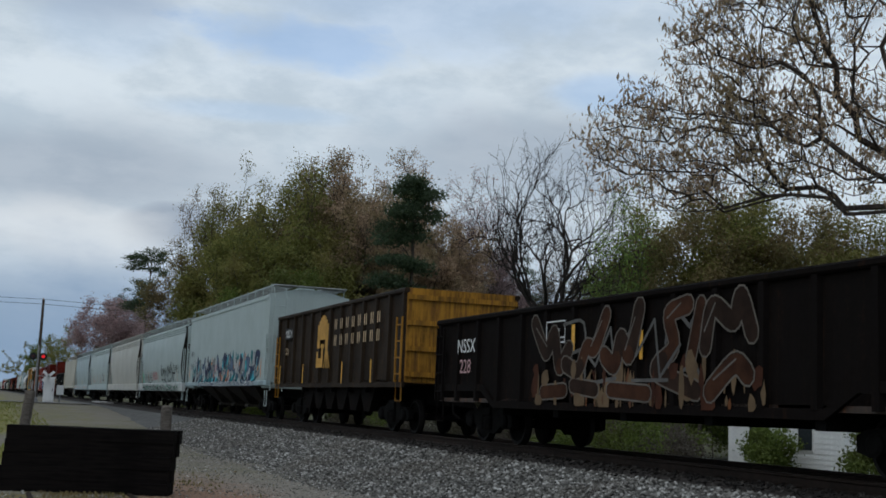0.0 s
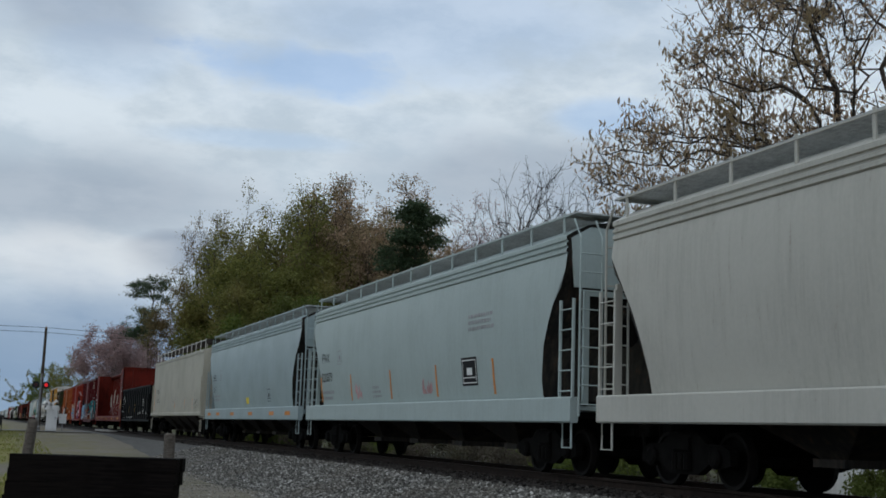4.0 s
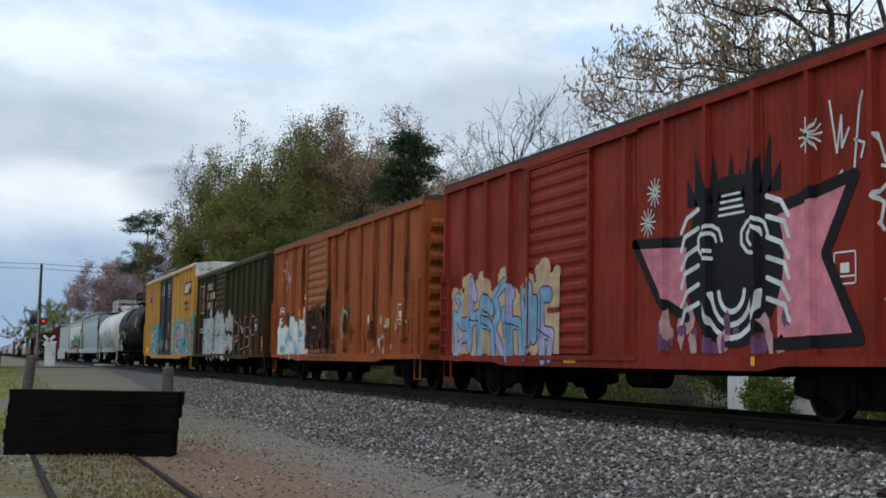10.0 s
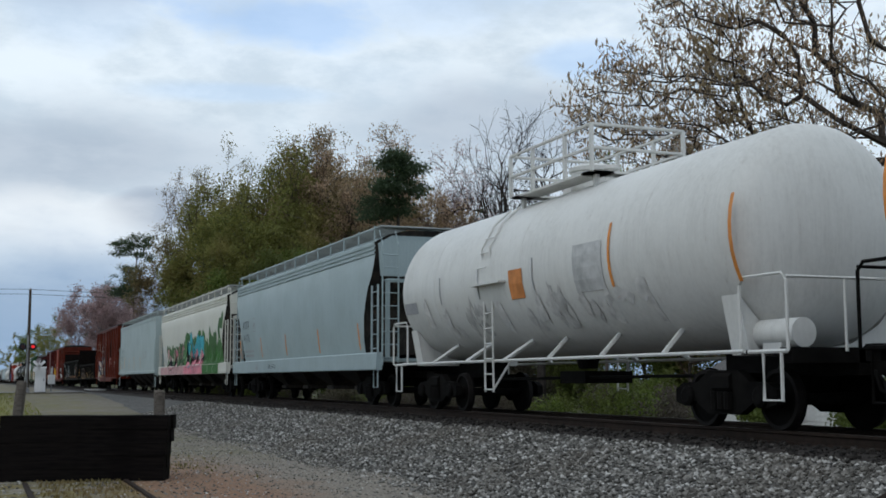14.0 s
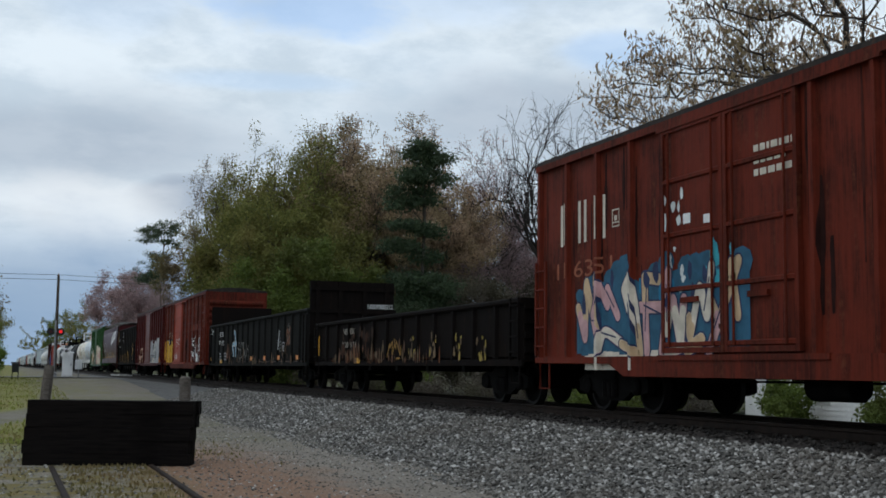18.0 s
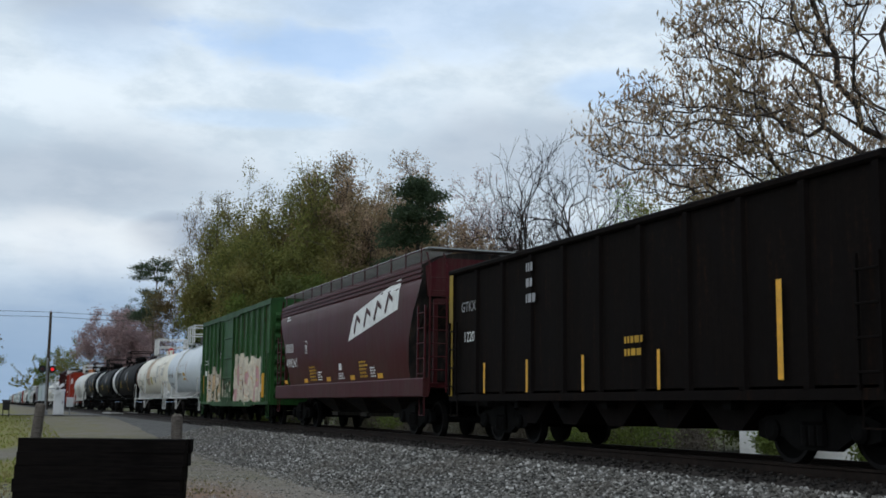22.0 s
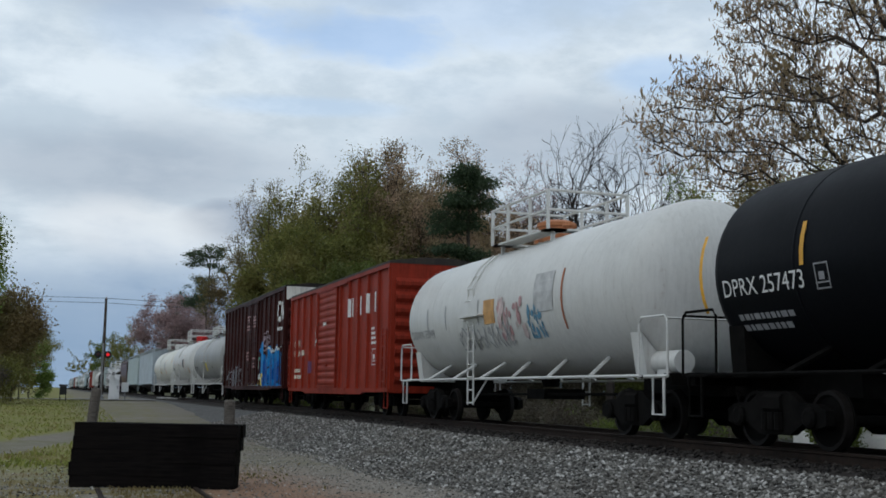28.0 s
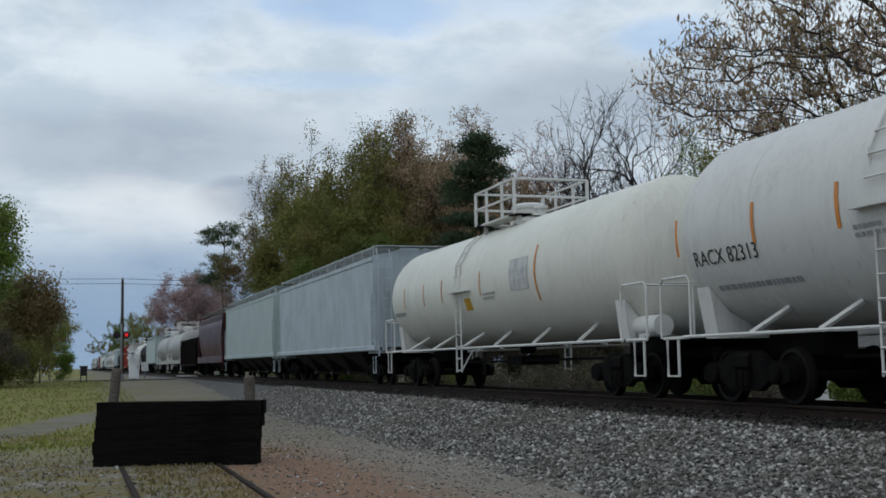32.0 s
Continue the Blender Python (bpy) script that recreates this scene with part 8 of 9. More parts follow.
def middle_cars():
    car, s, h = tank(283.1, 297.08, 4.35, P_SOOT, "brown-black tank car with a yellow placard", STEEL, dome_mat=STEEL, platform=1.5, rail_h=0.7)
    s.text("70773", 1.6, 2.15, 0.24, WHITE)
    s.blocks(0.85, 2.15, 0.65, 0.24, 4, WHITE, 0.35)
    s.bars(1.0, 1.85, 1.6, 0.2, 2, GREYP, 3)
    s.rect(3.6, 4.1, 2.0, 2.5, LEMON, "placard")
    s.bars(5.0, 2.2, 0.7, 0.15, 1, GREYP, 3)
    flags(s, [2.45, 6.3, 9.3, 11.9], 2.3, 0.7, ORG, 0.09)
    flags(s, [0.15], 2.3, 0.9, ORG, 0.08)
    s.rect(10.6, 11.5, 2.6, 3.3, spray("stencil_grey", (0.17, 0.17, 0.17)), "stencil_panel")
    car, s, h = tank(299.5, 313.59, 4.33, P_WHITE, "dirty white tank car with orange placard")
    s.rect(0.7, 1.5, 2.2, 2.45, GREYP)
    s.rect(6.6, 7.2, 2.2, 2.75, ORNG, "placard")
    s.rect(9.2, 10.2, 2.15, 2.95, spray("stencil_pale", (0.45, 0.45, 0.44)), "stencil_panel")
    flags(s, [3.0, 5.1, 7.6], 2.3, 0.6, GREYP, 0.05)
    flags(s, [10.4, 13.7], 2.0, 1.2, ORG, 0.08)
    splotches(s, 2.0, 1.6, 9.5, 0.5, [spray("pale_scuff", (0.55, 0.54, 0.52))], 3, 12, 0.2, 0.6)

    car, s, h = hopper(315.1, 333.04, 4.3, 1.36, P_GREY2, "blue-grey round-sided covered hopper with dark stencils", "round")
    s.text("ACFX", 1.6, 2.6, 0.30, BLACKP)
    s.text("41176", 1.65, 2.1, 0.30, BLACKP)
    s.frame_mark(3.3, 2.45, 0.42, 0.5, GREYP)
    s.bars(1.75, 1.55, 1.6, 0.32, 2, GREYP, 3)
    flags(s, [0.95, 4.4, 8.0, 12.0, 16.0], 1.5, 0.7, ORG, 0.1)
    s.text("ACF CENTER", 6.0, 1.08, 0.14, BLACKP)
    s.frame_mark(4.1, 1.05, 0.4, 0.2, GREYP)

    pale = paint("off_white_paint", (0.58, 0.57, 0.505), 0.06, 0.04, 0.5, seed=2)
    car, s, h = hopper(334.3, 353.25, 4.2, 1.38, pale, "off-white round-sided covered hopper with pink and aqua graffiti", "round", walk_mat=W_PANEL)
    s.text("DDWX", 1.5, 2.3, 0.20, GREYP)
    s.text("88843", 1.5, 1.95, 0.20, GREYP)
    s.rect(1.3, 2.6, 1.45, 2.5, spray("kept_panel", (0.50, 0.50, 0.47)), "panel_mark", lift=0.004)
    graffiti(s, 2.7, 1.38, 5.7, 0.85, 3, [BLUSH, BLUSH, PINK], INK, 101, 0.42, spray("fern", (0.07, 0.15, 0.06)), label="pink and grey lettering")
    graffiti(s, 8.7, 1.4, 4.9, 1.2, 3, [AQUA, PINK], INK, 106, 0.46, MOSS, label="aqua lettering with black outlines", layered=True)
    splotches(s, 13.4, 1.4, 4.0, 0.8, [spray("fern", (0.07, 0.15, 0.06)), MOSS, spray("fern", (0.07, 0.15, 0.06))], 103, 44, 0.3, 0.8, "green_cloud")
    splotches(s, 14.8, 2.0, 1.6, 0.6, [spray("fern", (0.07, 0.15, 0.06))], 104, 12, 0.3, 0.7, "green_cloud")
    m = M()
    stroke(m, [(17.0, 1.6), (17.15, 2.2), (16.95, 2.8), (17.2, 3.12), (17.6, 3.0), (17.75, 3.35)], 0.4, 0.006, 0)
    s.put("painted_curl", m, spray("fern", (0.07, 0.15, 0.06)))
    s.frame_mark(14.9, 1.75, 0.5, 0.4, WHITE)
    for i in range(13):
        s.rect(1.0 + i * 1.25, 2.2 + i * 1.25, 0.98, 1.36, (BLUSH if i < 6 else PINK) if i < 10 else MOSS, "sill_paint")
    for u in (5.0, 9.0, 11.5):
        s.rect(u, u + 0.03, 0.98, 1.36, INK, "sill_line", lift=0.002)

    car, s, h = hopper(354.6, 372.53, 4.28, 1.2, P_GREY, "pale grey flat-sided covered hopper with yellow reflectors", "flat", bays=4)
    s.text("CAIX", 1.05, 2.6, 0.24, BLACKP)
    s.text("59061", 1.15, 2.05, 0.24, BLACKP)
    s.frame_mark(2.2, 2.45, 0.3, 0.4, GREYP)
    s.bars(1.1, 1.5, 1.0, 0.3, 2, GREYP, 2)
    flags(s, [0.75, 2.9, 5.4, 8.0, 11.0], 1.45, 0.75, YEL, 0.09)
    s.bars(12.2, 2.0, 0.5, 0.5, 3, GREYP, 3)
    s.bars(13.2, 2.05, 0.7, 0.4, 3, GREYP, 4)

    car, s, h = box_car(373.6, 388.9, 4.64, 0.82, P_KCS, "brick red box car with cream graffiti on the low side", 13, (0.30, 0.52), P_KCS, False, double=True, sill_step=0.16, roofm=paint("black_roof", (0.02, 0.018, 0.017), 0.3, 0.1))
    weather(s, 2 * h, 0.82, 4.64, 13, [stain("brown_red", (0.055, 0.014, 0.009)), stain("soot_red", (0.025, 0.009, 0.007))], 506, 5, 0.13, door=(0.30, 0.52))
    s.blocks(0.95, 2.95, 2.1, 0.75, 3, BONE, 0.55)
    s.text("116351", 0.8, 2.35, 0.3, spray("faded_mark", (0.26, 0.09, 0.05)), width=2.1)
    s.frame_mark(2.9, 3.1, 0.25, 0.3, BONE)
    s.rect(1.9, 5.4, 0.72, 1.15, BONE, "painted_base", lift=-0.002)
    graffiti(s, 1.7, 0.95, 4.9, 1.25, 5, [TAN, BLUSH, BONE], NAVY, 117, 0.26, spray("dusk_teal", (0.03, 0.10, 0.16)), label="cream graffiti with blue edges")
    splotches(s, 1.8, 1.7, 4.6, 0.6, [spray("deep_teal", (0.02, 0.16, 0.28)), NAVY], 116, 8, 0.12, 0.35)
    splotches(s, 5.7, 1.9, 0.8, 0.6, [AQUA], 112, 6, 0.1, 0.25)
    splotches(s, 4.6, 1.9, 0.6, 1.7, [PALE], 115, 5, 0.06, 0.2)
    scrawl(s, 9.6, 1.8, 1.6, 0.45, BLUSH, 113, 0.07, 3)
    scrawl(s, 13.0, 1.7, 1.0, 0.4, PALE, 114, 0.06, 2)
    s.bars(7.0, 3.35, 1.0, 0.5, 3, BONE, 3)
    s.rect(5.2, 5.4, 2.9, 3.05, WHITE)
    s.rect(5.75, 5.95, 2.85, 2.98, WHITE)

    scrap = M()
    rnd = random.Random(77)
    for i in range(60):
        x, y = rnd.uniform(-7.4, 7.4), rnd.uniform(-1.2, 1.2)
        a = rnd.uniform(0.2, 0.7)
        scrap.box(x - a, x + a, y - 0.12, y + 0.12, 0.9, rnd.uniform(1.5, 2.1))
    car, s, h = gondola(389.6, 405.89, 2.12, 0.80, P_COAL, "low sooty gondola loaded with scrap, pale rust patches", 13, taper=0.0, load=scrap)
    splotches(s, 3.0, 1.1, 3.4, 0.6, [stain("gondola_rust", (0.05, 0.02, 0.01)), stain("rust_fill", (0.026, 0.014, 0.009))], 123, 8, 0.12, 0.4, "rust_patch")
    splotches(s, 3.2, 0.86, 4.2, 0.3, [spray("dim_sand", (0.2, 0.135, 0.075)), stain("gondola_rust", (0.05, 0.02, 0.01))], 124, 7, 0.1, 0.35, "rust_patch")
    s.text("NS  BK", 3.4, 1.68, 0.17, spray("dim_bone", (0.3, 0.27, 0.23)), width=1.25)
    s.text("200 321", 3.3, 1.3, 0.17, spray("dim_bone", (0.3, 0.27, 0.23)), width=1.45)
    streaks(s, 2.2, 0.84, 9.5, 0.75, [spray("dim_sand", (0.2, 0.135, 0.075)), spray("dim_rust", (0.10, 0.05, 0.025)), paint("bare_rust", (0.15, 0.055, 0.02), 0.4, 0.4)], 121, 60, "rust_streak")
    s.rect(0.5, 0.62, 1.1, 1.7, YEL, "reflector")
    s.rect(4.6, 5.2, 0.85, 1.0, YEL, "reflector")
    graffiti(s, 7.6, 0.95, 1.4, 0.5, 2, [], spray("dim_ochre", (0.24, 0.13, 0.03)), 122, 0.1)
    for u in (9.5, 11.0, 12.6, 14.0):
        splotches(s, u, 0.9, 0.5, 0.6, [spray("dim_lemon", (0.3, 0.22, 0.05)), spray("dim_sand", (0.2, 0.135, 0.075))], int(u * 3), 4, 0.06, 0.2)

    car, s, h = gondola(406.9, 426.68, 2.68, 0.78, paint("grey_black_paint", (0.011, 0.0112, 0.0105), 0.4, 0.15, 0.7, grime=(0.014, 0.012, 0.010), rustcol=(0.035, 0.018, 0.011), spec=0.03), "long dark gondola with tall end bulkheads and white tags", 17, bulk=0.92, end_mat=P_COAL)
    s.text("NS", 2.85, 2.08, 0.22, WHITE, width=0.36)
    s.text("SX", 3.45, 2.08, 0.22, WHITE, width=0.36)
    s.text("90", 2.78, 1.7, 0.22, WHITE, width=0.36)
    s.text("312", 3.45, 1.7, 0.22, WHITE, width=0.5)
    scrawl(s, 0.2, 2.2, 1.0, 0.3, PALE, 131, 0.03, 3)
    graffiti(s, 6.2, 1.0, 0.9, 1.2, 1, [SKYB], PALE, 133, 0.15)
    graffiti(s, 7.4, 1.0, 2.4, 0.8, 3, [], spray("dim_pale", (0.2, 0.2, 0.19)), 134, 0.06, name="worn_graffiti")
    graffiti(s, 15.2, 1.25, 0.45, 0.95, 1, [], PALE, 138, 0.05)
    s.frame_mark(16.0, 1.3, 0.42, 0.3, GREYP)
    splotches(s, 16.75, 1.5, 0.5, 0.55, [spray("dim_rust", (0.10, 0.05, 0.025)), spray("burnt_orange", (0.22, 0.07, 0.02))], 139, 7, 0.06, 0.24)
    scrawl(s, 16.7, 1.55, 0.6, 0.6, spray("dim_pale", (0.2, 0.2, 0.19)), 140, 0.03, 3)
    for u in (10.2, 12.8, 15.3, 18.2):
        s.rect(u, u + 0.36, 0.98, 1.13, ORNG, "reflector")
    streaks(s, 5.0, 0.8, 13.0, 0.8, [spray("dim_sand", (0.2, 0.135, 0.075)), spray("dim_rust", (0.10, 0.05, 0.025))], 137, 40, "rust_streak")
    streaks(s, 4.8, 1.0, 0.9, 1.1, [paint("bare_rust", (0.15, 0.055, 0.02), 0.4, 0.4)], 135, 12, "rust_streak")
    s.rect(0.35, 0.65, 0.98, 1.15, YEL, "reflector")
    s.rect(3.1, 3.6, 0.88, 1.02, YEL, "reflector")
    s.bars(2.9, 1.0, 0.5, 0.4, 3, GREYP, 3)
    s.bars(4.2, 1.0, 0.4, 0.4, 3, GREYP, 4)
    part("lettering", end_text("NSSX900312", h + 0.03, 2.75, -0.5, 0.75), WHITE, car)


def third_cars():
    car, s, h = box_car(428.1, 443.84, 4.54, 0.80, P_SOU, "worn red-brown box car with ochre and white graffiti", 12, (0.28, 0.46), paint("orange_red_door", (0.32, 0.055, 0.03), 0.35, 0.1), False, roofm=paint("black_roof", (0.02, 0.018, 0.017), 0.3, 0.1), end_ribs=9, panel_ribs=5, sill_step=0.16)
    weather(s, 2 * h, 0.80, 4.54, 12, [stain("soot_red", (0.025, 0.009, 0.007)), stain("brown_red", (0.055, 0.014, 0.009)), stain("orange_red_run", (0.16, 0.03, 0.016))], 507, 7, 0.16, door=(0.28, 0.46))
    s.rect(0.75, 3.4, 2.0, 2.32, INK, "panel_mark", lift=-0.005)
    s.text("SOU 531", 0.9, 2.05, 0.22, WHITE, width=2.0)
    graffiti(s, 0.8, 0.84, 2.9, 1.1, 4, [OCHRE, OCHRE], spray("dark_ochre", (0.2, 0.1, 0.02)), 141, 0.42, OCHRE, label="ochre block graffiti")
    s.blocks(2.0, 2.4, 1.3, 0.3, 3, BONE, 0.4)
    graffiti(s, 10.8, 0.95, 3.0, 1.3, 3, [], PALE, 142, 0.09, name="spray_tag")
    scrawl(s, 5.2, 1.9, 1.5, 0.4, PALE, 143, 0.04, 4)
    scrawl(s, 4.6, 1.1, 1.2, 0.35, PALE, 144, 0.05, 3)
    s.blocks(10.7, 2.6, 3.2, 0.32, 6, spray("ghost_letters", (0.16, 0.05, 0.038)), 0.5)
    s.blocks(10.7, 3.8, 3.4, 0.3, 6, spray("ghost_letters", (0.16, 0.05, 0.038)), 0.5)
    s.frame_mark(13.4, 1.5, 0.4, 0.35, WHITE)
    flags(s, [0.15, 14.0, 15.4], 1.1, 1.1, YEL, 0.1)
    for i in range(6):
        s.rect(0.9 + i * 2.6, 1.35 + i * 2.6, 0.80, 0.92, YEL, "reflector")

    car, s, h = box_car(445.0, 460.28, 4.54, 0.80, P_DKRED, "dark red box car with a dusty door and pale graffiti", 13, (0.373, 0.55), paint("dusty_rose_door", (0.14, 0.042, 0.036), 0.4, 0.05), False)
    weather(s, 2 * h, 0.80, 4.54, 13, [stain("soot_red", (0.025, 0.009, 0.007))], 508, 4, 0.11, door=(0.373, 0.55))
    graffiti(s, 9.3, 0.82, 3.5, 1.3, 4, [SILV, spray("ash", (0.26, 0.27, 0.27)), BONE], spray("charcoal", (0.06, 0.06, 0.065)), 151, 0.34, SILV, label="pale lettering with dark edges")
    graffiti(s, 1.6, 0.85, 2.9, 1.1, 4, [TAN, BLUSH], TAN, 152, 0.12, name="worn_graffiti")
    s.text("AGR", 0.75, 2.12, 0.22, WHITE, width=0.52)
    s.text("1718", 0.75, 1.75, 0.2, WHITE, width=0.52)
    s.rect(0.7, 1.25, 0.98, 1.6, INK, "panel_mark", lift=-0.004)
    s.bars(5.1, 2.5, 0.3, 0.3, 2, WHITE, 2)
    s.bars(13.3, 1.6, 0.8, 0.5, 3, BLUSH, 2)
    s.rect(13.8, 14.4, 0.95, 1.25, ORNG, "placard")
    s.rect(0.7, 1.1, 0.85, 1.05, ORNG, "placard")

    car, s, h = gondola(461.1, 475.07, 3.74, 0.86, P_COAL, "sooty open hopper with a yellow corner post", 10, name="open_hopper", post=0.06)
    s.rect(0.0, 0.22, 0.95, 3.65, paint("grimy_yellow", (0.30, 0.20, 0.03), 0.5, 0.2), "corner_stripe")
    s.text("GTKX", 0.75, 2.75, 0.22, GREYP)
    s.text("1220", 0.95, 2.1, 0.22, WHITE)
    s.bars(4.1, 2.7, 0.3, 0.9, 3, GREYP, 4)
    flags(s, [2.0, 4.1, 6.4, 8.9], 1.0, 0.62, YEL, 0.09)
    flags(s, [11.9], 1.1, 1.3, YEL, 0.12)
    s.bars(7.9, 1.55, 0.7, 0.4, 2, OCHRE, 4)
    for i in range(5):
        x = -h + 2.8 + (2 * h - 5.6) * (i + 0.5) / 5
        part("discharge_bay", M().prism_y([(x - 0.8, 0.86), (x + 0.8, 0.86), (x + 0.25, 0.42), (x - 0.25, 0.42)], -1.2, 1.2), P_COAL, car)

    car, s, h = hopper(476.7, 492.4, 4.18, 1.36, P_WINE, "glossy wine red round-sided covered hopper with white emblem", "round", bays=3)
    s.blocks(1.3, 2.5, 1.15, 0.30, 4, WHITE, 0.3)
    s.text("499241", 1.3, 2.0, 0.30, WHITE, width=1.5)
    s.frame_mark(4.0, 2.4, 0.3, 0.4, WHITE)
    m = M()
    nx, nz = 12, 8
    for j in range(nz + 1):
        for i in range(nx + 1):
            a, b = i / nx, j / nz
            m.v.append(((9.1 + 4.5 * a) * (1 - b) + (9.7 + 4.05 * a) * b, (2.55 + 0.6 * a) * (1 - b) + (3.30 + 0.65 * a) * b, 0))
    m.f = [(j * (nx + 1) + i, j * (nx + 1) + i + 1, (j + 1) * (nx + 1) + i + 1, (j + 1) * (nx + 1) + i) for j in range(nz) for i in range(nx)]
    m.k = [0] * len(m.f)
    s.put("slanted_emblem", m, WHITE)
    m = M()
    for i in range(4):
        u = 9.75 + i * 0.95
        stroke(m, [(u, 2.78 + i * 0.13), (u + 0.25, 3.2 + i * 0.13), (u + 0.55, 3.05 + i * 0.13)], 0.12, 0, 0)
    s.put("emblem_relief", m, P_WINE, lift=0.012)
    for u in (0.75, 3.6, 6.4, 9.0, 11.6):
        s.rect(u, u + 0.45, 1.45, 1.58, YEL, "reflector")
    for u in (4.4, 10.0):
        s.bars(u, 1.5, 0.8, 0.5, 5, OCHRE, int(u))
        s.bars(u + 1.0, 1.5, 0.5, 0.3, 4, WHITE, int(u) + 1)
    s.rect(7.9, 8.2, 1.75, 1.95, WHITE)
    s.bars(7.8, 1.5, 0.6, 0.2, 3, WHITE, 5)
    s.bars(1.4, 3.6, 0.5, 0.2, 2, WHITE, 6)

    car, s, h = box_car(493.5, 508.73, 4.64, 0.72, P_GREEN, "bright green box car with bone-white graffiti", 14, (0.36, 0.52), P_GREEN, False, roofm=P_GREEN)
    weather(s, 2 * h, 0.72, 4.64, 14, [stain("soot_green", (0.013, 0.035, 0.012)), stain("rusty_green", (0.045, 0.032, 0.016))], 509, 6, 0.13, door=(0.36, 0.52))
    splotches(s, 0.4, 0.85, 14.3, 1.0, [stain("rusty_green", (0.045, 0.032, 0.016)), stain("rust_brown", (0.085, 0.035, 0.018))], 510, 14, 0.08, 0.32, "rust_patch")
    s.text("MD W", 0.85, 2.55, 0.24, WHITE, width=0.9)
    s.text("8148", 0.9, 2.05, 0.24, WHITE, width=0.95)
    s.rect(4.55, 4.85, 2.7, 3.1, INK, "panel_mark", lift=-0.003)
    s.text("Q", 4.6, 2.8, 0.22, WHITE)
    graffiti(s, 1.5, 0.80, 4.1, 1.2, 5, [BONE, TAN], spray("moss_line", (0.05, 0.07, 0.04)), 161, 0.34, spray("worn_bone", (0.42, 0.36, 0.29)), label="bone-white letters with black lines")
    graffiti(s, 8.2, 0.80, 5.0, 1.6, 6, [BONE, BLUSH, BONE], TAN, 162, 0.34, BONE, label="faded pinkish white graffiti")
    splotches(s, 5.2, 0.78, 3.2, 0.8, [BONE, P_OLIVE], 163, 18, 0.08, 0.3)
    s.rect(0.28, 0.42, 1.2, 2.1, YEL, "reflector")
    s.rect(4.9, 5.05, 1.2, 1.8, YEL, "reflector")
    s.rect(14.0, 14.15, 1.0, 1.9, YEL, "reflector")
    scrawl(s, 0.55, 3.0, 0.6, 0.6, spray("faint_tag", (0.25, 0.36, 0.24)), 164, 0.04, 2)
    s.rect(13.4, 13.7, 1.2, 1.5, BONE)


